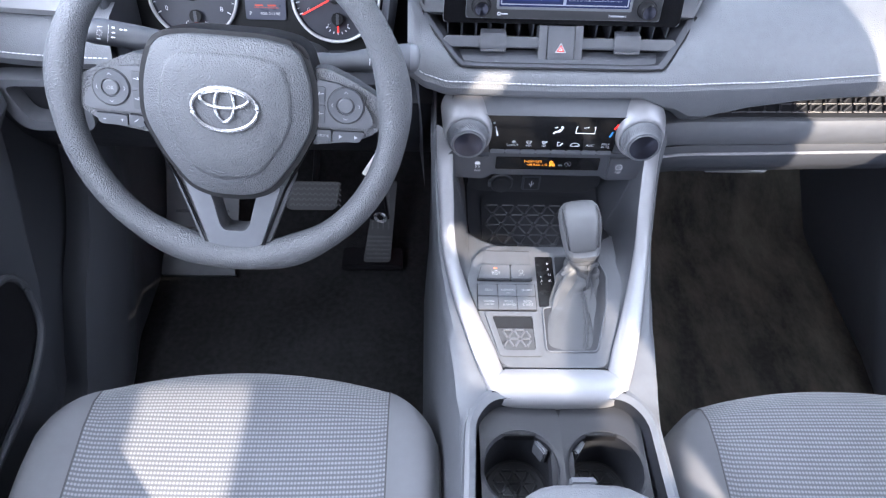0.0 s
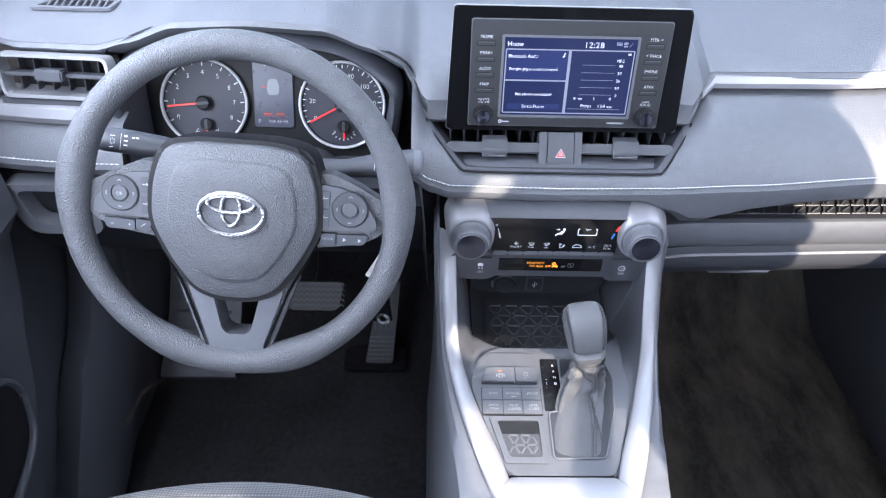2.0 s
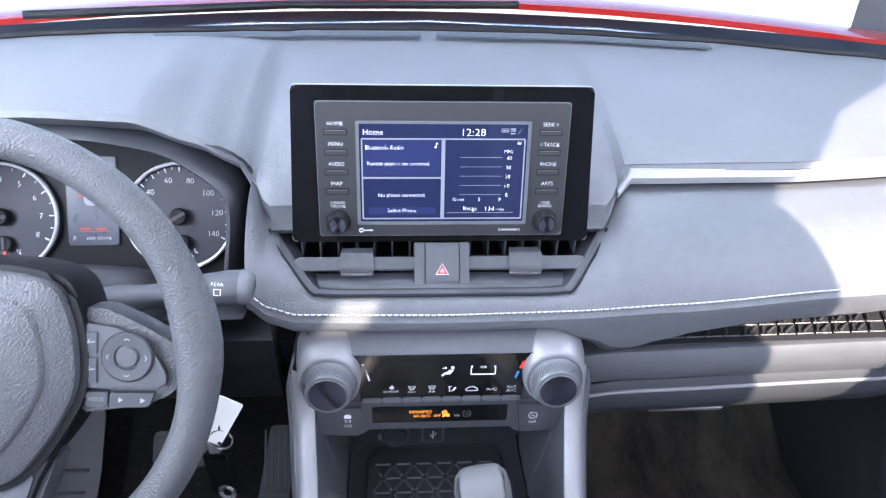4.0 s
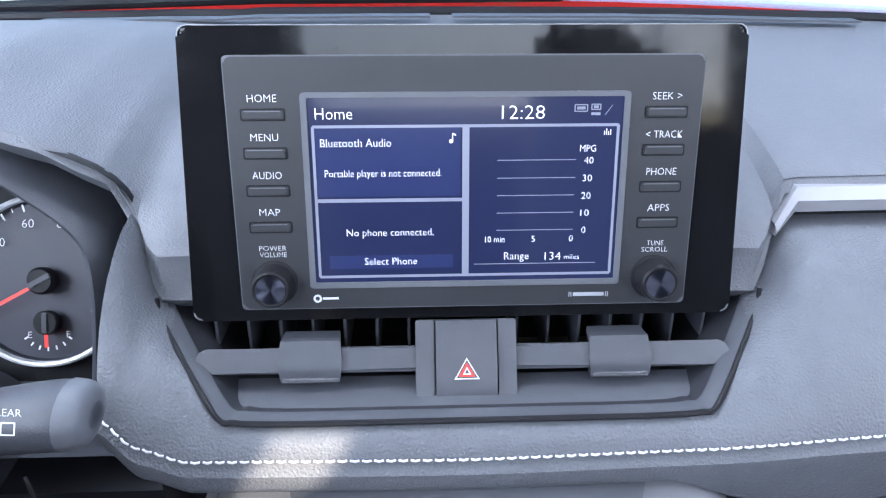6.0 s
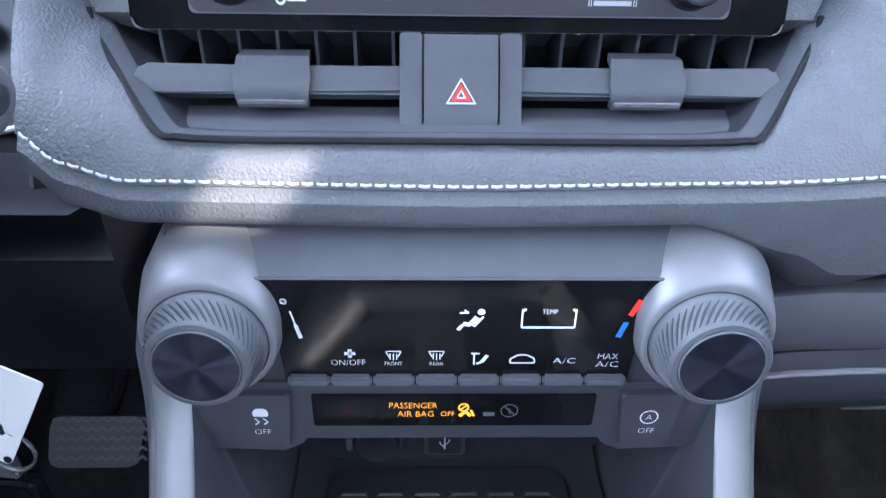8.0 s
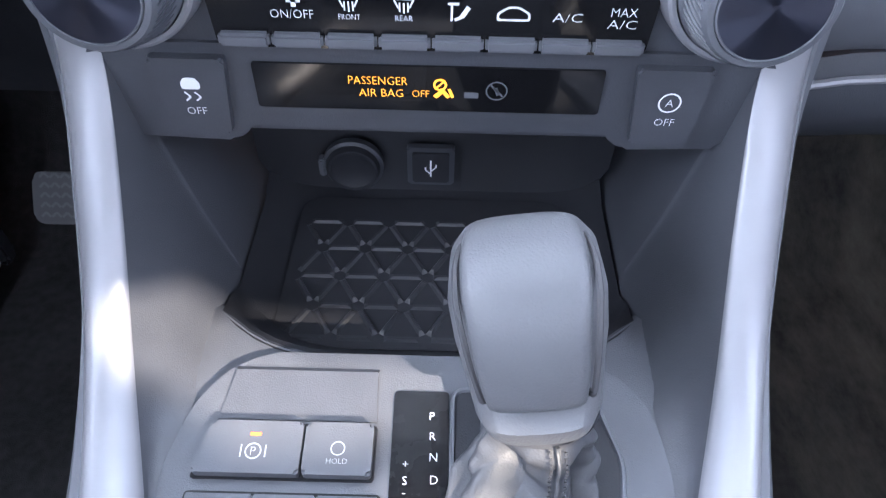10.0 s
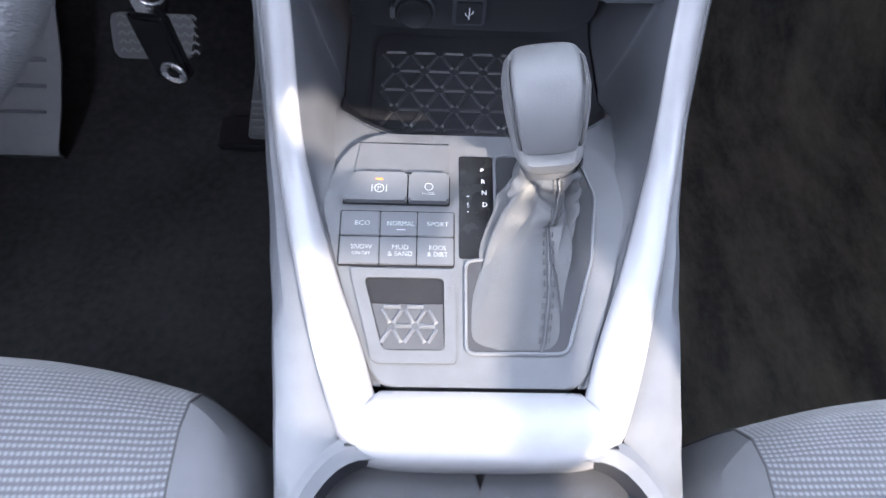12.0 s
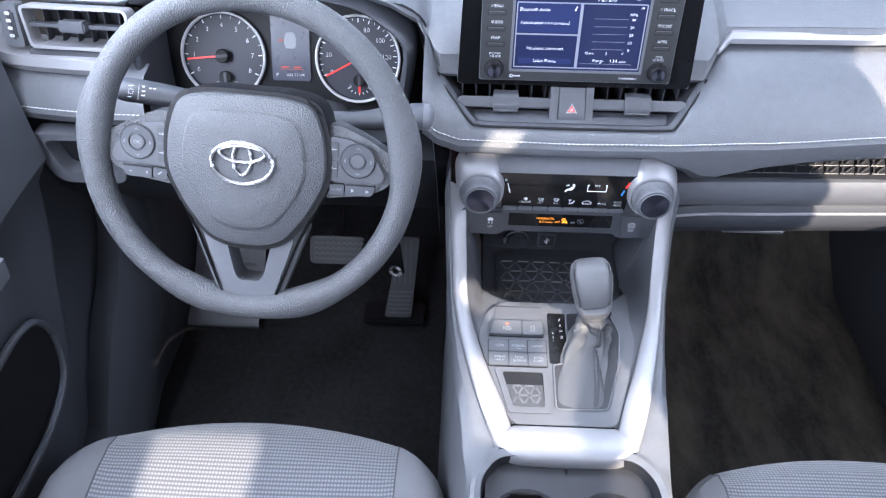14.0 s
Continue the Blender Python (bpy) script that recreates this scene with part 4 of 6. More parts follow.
    # stalks
    for s, nm, lab in ((-1, "light_stalk", "dark light stalk with white symbols"), (1, "wiper_stalk", "dark wiper stalk with a rounded grey tip")):
        st = thing(nm, lab, "stalk")
        if s < 0:
            pts, rr = [(-0.05, 0.045, -0.075), (-0.075, 0.048, -0.07), (-0.10, 0.052, -0.065), (-0.135, 0.056, -0.060), (-0.160, 0.058, -0.058), (-0.167, 0.0585, -0.057)], [0.008, 0.012, 0.0145, 0.0155, 0.015, 0.009]
        else:
            pts, rr = [(0.05, 0.030, -0.085), (0.08, 0.036, -0.085), (0.105, 0.041, -0.087), (0.135, 0.046, -0.089), (0.160, 0.050, -0.090), (0.178, 0.0525, -0.090), (0.1885, 0.053, -0.090), (0.1915, 0.053, -0.090)], [0.014, 0.017, 0.0125, 0.0158, 0.0175, 0.0180, 0.0155, 0.007]
        q = [W @ Vector(p) for p in spline([(*p,) for p in pts], 24)]
        r2 = [max(0.002, v[0]) for v in spline([(r, 0, 0) for r in rr], 24)]
        part("lever", tube(q, r2, 20, flat=0.8), M_DARK, st)
        if s > 0:
            part("tip", tube(q[17:], [r + 0.0006 for r in r2[17:]], 20, flat=0.8), M_PLASTIC, st, "rounded grey tip")
        S = W @ Matrix.Translation((-0.137, 0.058, -0.0445) if s < 0 else (0.137, 0.0530, -0.0735)) @ Matrix.Rotation(radians(-20 if s < 0 else 0), 4, "X")
        rows2 = [(-0.0105, 0.0062, -0.0055, 0.0062, 0.0006), (-0.0105, -0.0062, -0.0065, -0.0062, 0.0006), (0.001, -0.009, 0.001, 0.009, 0.0003), (0.0045, 0.0064, 0.0075, 0.0064, 0.0018), (0.0045, 0.0012, 0.0085, 0.0012, 0.0012), (0.0045, -0.0036, 0.0085, -0.0036, 0.0011), (0.0125, 0.0050, 0.0155, 0.0050, 0.0012), (0.0170, 0.0050, 0.0200, 0.0050, 0.0012)]
        rows2 += [(-0.008 + 0.0022 * math.cos(k * math.pi / 4), 0.0022 * math.sin(k * math.pi / 4), -0.008 + 0.0034 * math.cos(k * math.pi / 4), 0.0034 * math.sin(k * math.pi / 4), 0.0005) for k in range(8)]
        if s < 0:
            part("symbol", bars(rows2, S), M_WHITE, st)
        else:
            part("symbol", bars([(-0.001, -0.010, -0.001, 0.010, 0.0005), (0.001, 0.007, 0.006, 0.007, 0.0012), (0.001, 0.003, 0.006, 0.003, 0.0012), (0.001, -0.001, 0.006, -0.001, 0.0012), (0.001, -0.005, 0.006, -0.005, 0.0012)], S), M_WHITE, st)
            lettering("REAR", 0.0275, 0.0045, 0.0032, S, M_WHITE, st, lift=0.003)
            part("symbol", ringplate(rect(0.0245, 0.0305, -0.0050, 0.0005, 0.0005), rect(0.0250, 0.0300, -0.0045, 0.0, 0.0004), 0.003, 0.0033, S), M_WHITE, st)


wheel()


# ---- infotainment unit on the dash ----
def infotainment():
    t = thing("infotainment_unit", "gloss black infotainment unit with a lit navy touchscreen", "touchscreen")
    U = face_frame((0, 0.0, 0.757), (0, 0.15, 1))
    house = corners([(-0.1415, 0.0), (0.1415, 0.0), (0.1355, 0.147), (-0.1355, 0.147)], 0.005)
    part("housing", prism(house, -0.007, 0.0, 0.003, U, 3), M_GLOSS, t, "piano-black housing")
    part("housing_back", prism(corners([(-0.125, 0.005), (0.125, 0.005), (0.12, 0.110), (-0.12, 0.110)], 0.01), -0.05, -0.006, 0, U), M_BLACK, t)
    part("edge", ringplate([(u * 1.003, v * 1.006 - 0.0004) for u, v in house], house, -0.006, -0.002, U), M_SILVER, t, "thin bright edge")
    part("bezel", prism(rect(-0.1145, 0.1145, 0.0075, 0.133, 0.003), 0.0, 0.003, 0.0012, U), M_BEZEL, t, "dark grey control panel")
    part("bezel_line", ringplate(rect(-0.1152, 0.1152, 0.0068, 0.1337, 0.003), rect(-0.1142, 0.1142, 0.0078, 0.1327, 0.003), 0.0004, 0.0022, U), M_PLASTIC, t)
    F = U @ Matrix.Translation((0, 0, 0.003))
    part("screen_rim", ringplate(rect(-0.0795, 0.0795, 0.0185, 0.1165, 0.002), rect(-0.0765, 0.0765, 0.0215, 0.1140, 0.001), -0.001, 0.0012, F), M_PLASTIC, t)
    sc = part("screen", prism(rect(-0.0768, 0.0768, 0.0212, 0.1143), -0.002, 0.0004, 0, F), M_SCREEN, t, "lit navy touchscreen showing a home page")
    S = F @ Matrix.Translation((0, 0, 0.0004))
    part("tile", prism(rect(-0.0732, -0.0028, 0.066, 0.0995), 0, 0.0002, 0, S), M_SCREEN2, sc)
    part("tile", prism(rect(-0.0732, -0.0028, 0.0255, 0.062), 0, 0.0002, 0, S), M_SCREEN, sc)
    part("tile", prism(rect(0.0022, 0.0735, 0.0255, 0.0995), 0, 0.0002, 0, S), M_SCREEN, sc)
    part("tile", prism(rect(-0.069, -0.0065, 0.0287, 0.0357), 0.0002, 0.0004, 0, S), M_SCREEN2, sc)
    fr = [(-0.0742, 0.1003, 0.0742, 0.1003, 0.0014), (-0.0742, 0.0245, 0.0742, 0.0245, 0.0014), (-0.0742, 0.0245, -0.0742, 0.1003, 0.0014), (0.0742, 0.0245, 0.0742, 0.1003, 0.0014), (-0.0003, 0.0245, -0.0003, 0.1003, 0.0034), (-0.0742, 0.064, -0.001, 0.064, 0.0018)]
    for one in fr:
        part("screen_line", bars([one], S, 0.0003), M_LINE, sc)
    for u0, u1, v in [(0.0153, 0.0541, q) for q in (0.0834, 0.0745, 0.0657, 0.0568, 0.0479)] + [(0.004, 0.0665, 0.0302)]:
        part("graph_line", bars([(u0, v, u1, v, 0.0004)], S, 0.0004), M_LINE, sc)
    for s, u, v, h, w in (("Home", -0.0638, 0.1065, 0.0056, 0.0178), ("12:28", 0.0274, 0.1066, 0.0066, 0.0208), ("Bluetooth Audio", -0.0537, 0.0925, 0.0040, 0.0342), ("Portable player is not connected.", -0.0408, 0.0770, 0.0036, 0.0570),
                          ("No phone connected.", -0.0381, 0.0470, 0.0037, 0.0435), ("Select Phone", -0.0381, 0.0325, 0.0037, 0.0265), ("MPG", 0.0598, 0.0889, 0.0034, 0.0078), ("40", 0.0605, 0.0830, 0.0034, 0.0046), ("30", 0.0602, 0.0742, 0.0034, 0.0046),
                          ("20", 0.0600, 0.0653, 0.0034, 0.0046), ("10", 0.0598, 0.0565, 0.0034, 0.0042), ("0", 0.0596, 0.0476, 0.0034, None), ("10 min", 0.0146, 0.0432, 0.0032, 0.0098), ("5", 0.0342, 0.0432, 0.0032, None), ("0", 0.0534, 0.0432, 0.0032, None),
                          ("Range", 0.0258, 0.0337, 0.0040, 0.0125), ("134", 0.0445, 0.0340, 0.0042, 0.0082), ("miles", 0.0542, 0.0335, 0.0026, 0.0078)):
        lettering(s, u, v, h, S, M_GLOW, sc, w=w, lift=0.0005)
    for u0, u1, v0, v1 in ((0.0522, 0.0588, 0.1066, 0.1102), (0.0604, 0.0652, 0.1074, 0.1104)):
        part("status_icon", ringplate(rect(u0, u1, v0, v1, 0.0005), rect(u0 + 0.0005, u1 - 0.0005, v0 + 0.0005, v1 - 0.0005, 0.0003), 0.0003, 0.0005, S), M_LINE, sc)
        part("status_icon", bars([(u0 + 0.0012, (v0 + v1) / 2, u1 - 0.0012, (v0 + v1) / 2, 0.0014)], S), M_LINE, sc)
    part("status_icon", bars([(0.0605, 0.1056, 0.0650, 0.1056, 0.0013)], S), M_LINE, sc)
    part("status_icon", bars([(0.0672, 0.1050, 0.0708, 0.1098, 0.0003)], S), M_LINE, sc)
    for u, v in ((0.0675, 0.0975), (0.0685, 0.0985), (0.0695, 0.0972), (0.0705, 0.098)):
        part("status_icon", bars([(u, 0.0955, u, v, 0.0004)], S, 0.0005), M_GLOW, sc)
    part("music_note", bars([(-0.0068, 0.0930, -0.0068, 0.0968, 0.0004)], S, 0.0005), M_GLOW, sc)
    part("music_note", lathe([(0, 0.0006), (0.0010, 0.0006)], S @ Matrix.Translation((-0.0075, 0.0930, 0)), 12), M_GLOW, sc)
    part("music_note", bars([(-0.0068, 0.0968, -0.0052, 0.0958, 0.0006)], S, 0.0005), M_GLOW, sc)
    for side_, names in ((-1, ("HOME", "MENU", "AUDIO", "MAP")), (1, ("SEEK >", "< TRACK", "PHONE", "APPS"))):
        for k, s in enumerate(names):
            v = 0.1062 - k * 0.01845
            b = part("button", rbox(side_ * 0.0974 - 0.0098, side_ * 0.0974 + 0.0098, v - 0.0021, v + 0.0021, 0.0, 0.0016, 0.0007, F), M_BEZEL, t, "slim bar button")
            part("button_gap", ringplate(rect(side_ * 0.0974 - 0.0107, side_ * 0.0974 + 0.0107, v - 0.003, v + 0.003, 0.0012), rect(side_ * 0.0974 - 0.0099, side_ * 0.0974 + 0.0099, v - 0.0022, v + 0.0022, 0.0008), 0.0, 0.0003, F), M_BLACK, b)
            part("button_edge", bars([(side_ * 0.0974 - 0.0085, v + 0.0017, side_ * 0.0974 + 0.0085, v + 0.0017, 0.0005)], F, 0.0017), M_DASH, b)
            lettering(s, side_ * 0.0974, v + 0.0077, 0.0036, F, M_WHITE, t, w={"HOME": 0.0138, "MENU": 0.0132, "AUDIO": 0.0142, "MAP": 0.0102, "SEEK >": 0.0145, "< TRACK": 0.0180, "PHONE": 0.0150, "APPS": 0.0112}[s])
        for s, v in (("POWER" if side_ < 0 else "TUNE", 0.0400), ("VOLUME" if side_ < 0 else "SCROLL", 0.0366)):
            lettering(s, side_ * 0.0972, v, 0.0026, F, M_WHITE, t, w=0.0135 if len(s) > 4 else 0.0086)
        K = F @ Matrix.Translation((side_ * 0.0975, 0.0218, 0))
        part("knob", lathe([(0, 0.0125), (0.0078, 0.0125), (0.0085, 0.0128), (0.0093, 0.012), (0.0098, 0.009), (0.0102, 0.001), (0.0118, 0.0006), (0.0118, 0.0)], K, 48), M_BLACK, t, "round black knob")
        part("knob_face", lathe([(0, 0.0127), (0.0074, 0.0127)], n=40), M_KNOBTOP, t, "brushed black knob face").matrix_basis = K
    part("maker_mark", bars([(-0.0735, 0.0128, -0.0655, 0.0128, 0.0012)], F), M_WHITE, t)
    part("maker_mark", lathe([(0.0011, 0.0004), (0.0022, 0.0004)], F @ Matrix.Translation((-0.0762, 0.0128, 0)), 20), M_WHITE, t)
    part("maker_mark", bars([(0.0560, 0.0128, 0.0722, 0.0128, 0.0020)], F), M_PRINT, t)
    for u in (0.0540, 0.0550, 0.0732, 0.0742):
        part("maker_mark", bars([(u, 0.0115, u, 0.0141, 0.0005)], F), M_PRINT, t)


M_KNOBTOP = mat("brushed_black", (0.075, 0.078, 0.105), 0.34, metal=1.0, var=0.05)
brush = M_KNOBTOP.node_tree.nodes.new("ShaderNodeTangent")
brush.direction_type, brush.axis = "RADIAL", "Z"
M_KNOBTOP.node_tree.nodes["Principled BSDF"].inputs["Anisotropic"].default_value = 0.95
M_KNOBTOP.node_tree.links.new(brush.outputs[0], M_KNOBTOP.node_tree.nodes["Principled BSDF"].inputs["Tangent"])
infotainment()


# ---- centre vents and hazard switch ----
def centre_vents():
    t = thing("centre_air_vents", "wide grey centre air vents with two sliding tabs", "air vent")
    hexa = [(-0.163, 0.765), (-0.166, 0.757), (-0.122, 0.7275), (0.122, 0.7275), (0.166, 0.757), (0.163, 0.765)]

    def yy(z):
        return -0.040 + (z - 0.7275) / 0.0295 * 0.056

    # outline cord, sloping end walls, lower deflector, dark throat
    cord = [(-0.166, 0.018, 0.761), (-0.163, 0.012, 0.7545), (-0.148, -0.010, 0.7440), (-0.124, -0.0415, 0.7285), (-0.114, -0.0450, 0.7265), (-0.10, -0.0458, 0.7260), (-0.08, -0.0460, 0.7258), (-0.04, -0.0460, 0.7258), (0.0, -0.0460, 0.7258), (0.04, -0.0460, 0.7258), (0.08, -0.0460, 0.7258), (0.10, -0.0458, 0.7260), (0.114, -0.0450, 0.7265), (0.124, -0.0415, 0.7285), (0.148, -0.010, 0.7440), (0.163, 0.012, 0.7545), (0.166, 0.018, 0.761)]
    part("outline", tube(spline(cord, 120), 0.0015, 6), M_BLACK, t, "thin dark outline of the opening")
    cord = [tuple(p) for p in spline(cord, 90)]
    # materials step darker inward, putting the opening's depth shade into the colour
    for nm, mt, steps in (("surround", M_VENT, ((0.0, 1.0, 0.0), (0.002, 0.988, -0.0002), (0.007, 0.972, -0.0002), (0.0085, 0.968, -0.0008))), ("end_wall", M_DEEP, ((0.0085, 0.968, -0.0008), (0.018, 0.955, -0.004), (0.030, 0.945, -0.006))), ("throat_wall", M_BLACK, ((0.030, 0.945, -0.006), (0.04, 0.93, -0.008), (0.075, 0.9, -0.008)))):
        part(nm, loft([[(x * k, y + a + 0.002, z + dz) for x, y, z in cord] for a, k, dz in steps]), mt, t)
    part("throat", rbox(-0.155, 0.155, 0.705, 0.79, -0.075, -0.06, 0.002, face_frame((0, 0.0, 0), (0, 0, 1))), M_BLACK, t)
    part("lower_deflector", loft([[(-0.113, -0.0375, 0.7222), (0.113, -0.0375, 0.7222)], [(-0.116, -0.030, 0.7235), (0.116, -0.030, 0.7235)], [(-0.121, -0.006, 0.7250), (0.121, -0.006, 0.7250)], [(-0.121, -0.004, 0.717), (0.121, -0.004, 0.717)]], thick=0.003), M_VENT, t, "grey lower deflector")
    for s in (-1, 1):
        a, b = sorted((s * 0.022, s * 0.143))
        V = face_frame((0, -0.009, 0.7375), (0, 0.62, 0.78))
        vane = corners([(a + (0.004 if s < 0 else 0), -0.0065), (b - (0.004 if s > 0 else 0), -0.0065), (b, 0.0), (b - (0.006 if s > 0 else 0), 0.0065), (a + (0.006 if s < 0 else 0), 0.0065), (a, 0.0)], 0.002, 3)
        part("vane", prism(vane, -0.004, 0.0035, 0.0030, V, 3), M_VENT, t, "broad horizontal vane")
        pin = s * 0.1445
        part("pivot", rbox(pin - 0.0025, pin + 0.0025, -0.002, 0.002, -0.002, 0.002, 0.001, V), M_DARK, t)
        o = s * 0.081
        tab = part("tab", loft([[(o - 0.0145, 0.004, 0.7475), (o + 0.0145, 0.004, 0.7475)], [(o - 0.0155, -0.007, 0.7480), (o + 0.0155, -0.007, 0.7480)], [(o - 0.0165, -0.015, 0.7405), (o + 0.0165, -0.015, 0.7405)], [(o - 0.0155, -0.0175, 0.7325), (o + 0.0155, -0.0175, 0.7325)], [(o - 0.0150, -0.0165, 0.7285), (o + 0.0150, -0.0165, 0.7285)], [(o - 0.0150, -0.010, 0.7275), (o + 0.0150, -0.010, 0.7275)]], thick=0.0035), M_VENT, t, "sliding grey tab")
        part("tab_edge", rbox(o - 0.0148, o + 0.0148, -0.0012, 0.0012, -0.0005, 0.001, 0.0005, face_frame((0, -0.0172, 0.7312), (0, 0, 1))), M_CHROME, tab, "fine bright edge")
        for k in range(7):
            u = s * (0.030 + k * 0.0175)
            part("fin", rbox(u - 0.0008, u + 0.0008, 0.722, 0.768, -0.055, -0.014, 0.0003, face_frame((0, 0, 0), (0, 0, 1))), M_DARK, t)
    h = thing("hazard_switch", "grey hazard switch block with a red and white triangle", "switch")
    H = face_frame((0, -0.0125, 0.7385), (0, 0.5, 0.87))
    part("block", prism(rect(-0.0265, 0.0265, -0.021, 0.021, 0.002), -0.02, -0.0015, 0.001, H), M_DARK, h)
    part("cheek", prism(rect(-0.0262, -0.0168, -0.0205, 0.021, 0.001), -0.0015, 0.002, 0.001, H), M_VENT, h)
    part("cheek", prism(rect(0.0168, 0.0262, -0.0205, 0.021, 0.001), -0.0015, 0.002, 0.001, H), M_VENT, h)
    b = part("button", loft([[H @ Vector((u, v, 0.001 + 0.0035 * (1 - (v / 0.021) ** 2) ** 0.5 if abs(v) < 0.021 else 0.001)) for u in (-0.0158, 0.0158)] for v in [-0.0205 + 0.041 * i / 12 for i in range(13)]], thick=0.002), M_VENT, h, "curved push button")
    T = H @ Matrix.Translation((0, -0.005, 0.0048)) @ Matrix.Scale(0.88, 4)
    part("triangle", ringplate([(-0.0075, -0.0055), (0.0075, -0.0055), (0, 0.0072)], [(-0.0062, -0.0047), (0.0062, -0.0047), (0, 0.0058)], 0, 0.0003, T), M_STITCH, b)
    part("triangle", ringplate([(-0.0048, -0.0039), (0.0048, -0.0039), (0, 0.0042)], [(-0.003, -0.0029), (0.003, -0.0029), (0, 0.0022)], 0, 0.0003, T), M_RED, b)
    part("triangle", ringplate([(-0.0025, -0.0027), (0.0025, -0.0027), (0, 0.0016)], [(-0.0014, -0.0021), (0.0014, -0.0021), (0, 0.0006)], 0, 0.0003, T), M_WHITE, b)


centre_vents()


# ---- climate control ----
def climate():
    t = thing("climate_control", "climate panel with gloss display, key row and two silver-collared knobs", "climate control")
    B = face_frame((0, -0.063, 0.65), (0, 0, 1))
    part("top_cover", loft([[(x, y, z - 0.006 * (abs(x) / 0.15) ** 6) for x in [-0.128 + 0.256 * i / 24 for i in range(25)]] for y, z in ((0.06, 0.702), (0.0, 0.696), (-0.035, 0.688), (-0.052, 0.681), (-0.0615, 0.673), (-0.0635, 0.670))]), M_PLASTIC, t, "grey rounded upper cover")
    part("body", rbox(-0.126, 0.126, -0.083, 0.020, -0.09, -0.002, 0.006, B), M_DARK, t)
    glass = corners([(-0.079, -0.0385), (0.079, -0.0385), (0.081, -0.006), (0.096, 0.0205), (-0.096, 0.0205), (-0.081, -0.006)], 0.003)
    g = part("display", prism(glass, -0.002, 0.001, 0.0006, B), M_GLOSS, t, "gloss black display")
    G = B @ Matrix.Translation((0, 0, 0.001))
    part("edge_line", tube([B @ Vector((u, 0.0212, 0.001)) for u in (-0.096, 0, 0.096)], 0.0007, 6), M_PLASTIC, t)
    # symbols on the display
    part("symbol", bars([(-0.0735, 0.0043, -0.0718, -0.0030, 0.0008), (-0.0718, -0.0030, -0.0700, -0.0106, 0.0018), (-0.0766, 0.0082, -0.0750, 0.0108, 0.0017), (-0.0771, 0.0103, -0.0745, 0.0087, 0.0017)], G), M_WHITE, g)
    part("symbol", lathe([(0.0, 0.0004), (0.0017, 0.0004)], G @ Matrix.Translation((0.0095, 0.004, 0)), 16), M_GLOW, g)
    part("symbol", bars([(0.008, 0.001, 0.005, -0.003, 0.003), (0.005, -0.003, 0.0015, -0.0025, 0.0022), (0.0015, -0.003, -0.0005, -0.006, 0.0016), (0.0, 0.0035, 0.004, 0.0035, 0.0008), (0.004, 0.0035, 0.002, 0.005, 0.0008), (0.0105, 0.0015, 0.0065, -0.004, 0.001)], G), M_GLOW, g, "lit seated-figure airflow sign")
    part("symbol", bars([(0.0275, -0.0045, 0.051, -0.0045, 0.0010), (0.0275, -0.0045, 0.0275, 0.0055, 0.0008), (0.051, -0.0045, 0.051, 0.0055, 0.0008), (0.0275, 0.0045, 0.0290, 0.0055, 0.0012), (0.051, 0.0045, 0.0495, 0.0055, 0.0012)], G), M_GLOW, g)
    lettering("TEMP", 0.0395, 0.0042, 0.0026, G, M_GLOW, g, w=0.0068)
    part("symbol", bars([(0.0750, 0.0020, 0.0785, 0.0105, 0.0026)], G), M_RED, g, "red warm mark")
    part("symbol", bars([(0.0712, -0.0100, 0.0738, -0.0015, 0.0026)], G), M_BLUE, g, "blue cold mark")
    keys = [-0.0782 + k * 0.01955 for k in range(9)]
    for k in range(8):
        part("key", rbox(keys[k] + 0.0003, keys[k + 1] - 0.0003, -0.0372, -0.0318, 0.0, 0.0045, 0.0012, B), M_PLASTIC, t, "slim grey key")
    cs = [(a + b) / 2 for a, b in zip(keys, keys[1:])]
    for s, c, w in (("ON/OFF", cs[1] - 0.001, 0.0155), ("FRONT", cs[2], 0.0078), ("REAR", cs[3], 0.0063), ("A/C", cs[6] - 0.0003, 0.0105), ("A/C", cs[7], 0.0105), ("MAX", cs[7], 0.0092)):
        lettering(s, c, {"ON/OFF": -0.0247, "FRONT": -0.0254, "REAR": -0.0254}.get(s, -0.0258 if c == cs[7] else -0.0237) if s != "MAX" else -0.0212, 0.0034 if s in ("ON/OFF", "A/C", "MAX") else 0.0022, G, M_WHITE, g, w=w)
    part("symbol", bars([(cs[1] - 0.0025, -0.0195, cs[1] + 0.0025, -0.0195, 0.0018), (cs[1], -0.022, cs[1], -0.017, 0.0018)], G), M_WHITE, g)
    for c in (cs[2], cs[3]):
        part("symbol", bars([(c - 0.0035, -0.0182, c + 0.0035, -0.0182, 0.0006), (c - 0.0035, -0.0182, c - 0.002, -0.0215, 0.0006), (c + 0.0035, -0.0182, c + 0.002, -0.0215, 0.0006), (c, -0.0195, c, -0.0235, 0.0006), (c - 0.0015, -0.0195, c - 0.0015, -0.023, 0.0006), (c + 0.0015, -0.0195, c + 0.0015, -0.023, 0.0006)], G), M_WHITE, g)
    c = cs[4]
    part("symbol", bars([(c - 0.004, -0.0195, c, -0.0195, 0.0010), (c - 0.0025, -0.020, c - 0.0025, -0.026, 0.0008), (c + 0.0035, -0.0205, c + 0.001, -0.0245, 0.0018), (c + 0.001, -0.0245, c - 0.0015, -0.0255, 0.0012)], G), M_WHITE, g)
    c = cs[5]
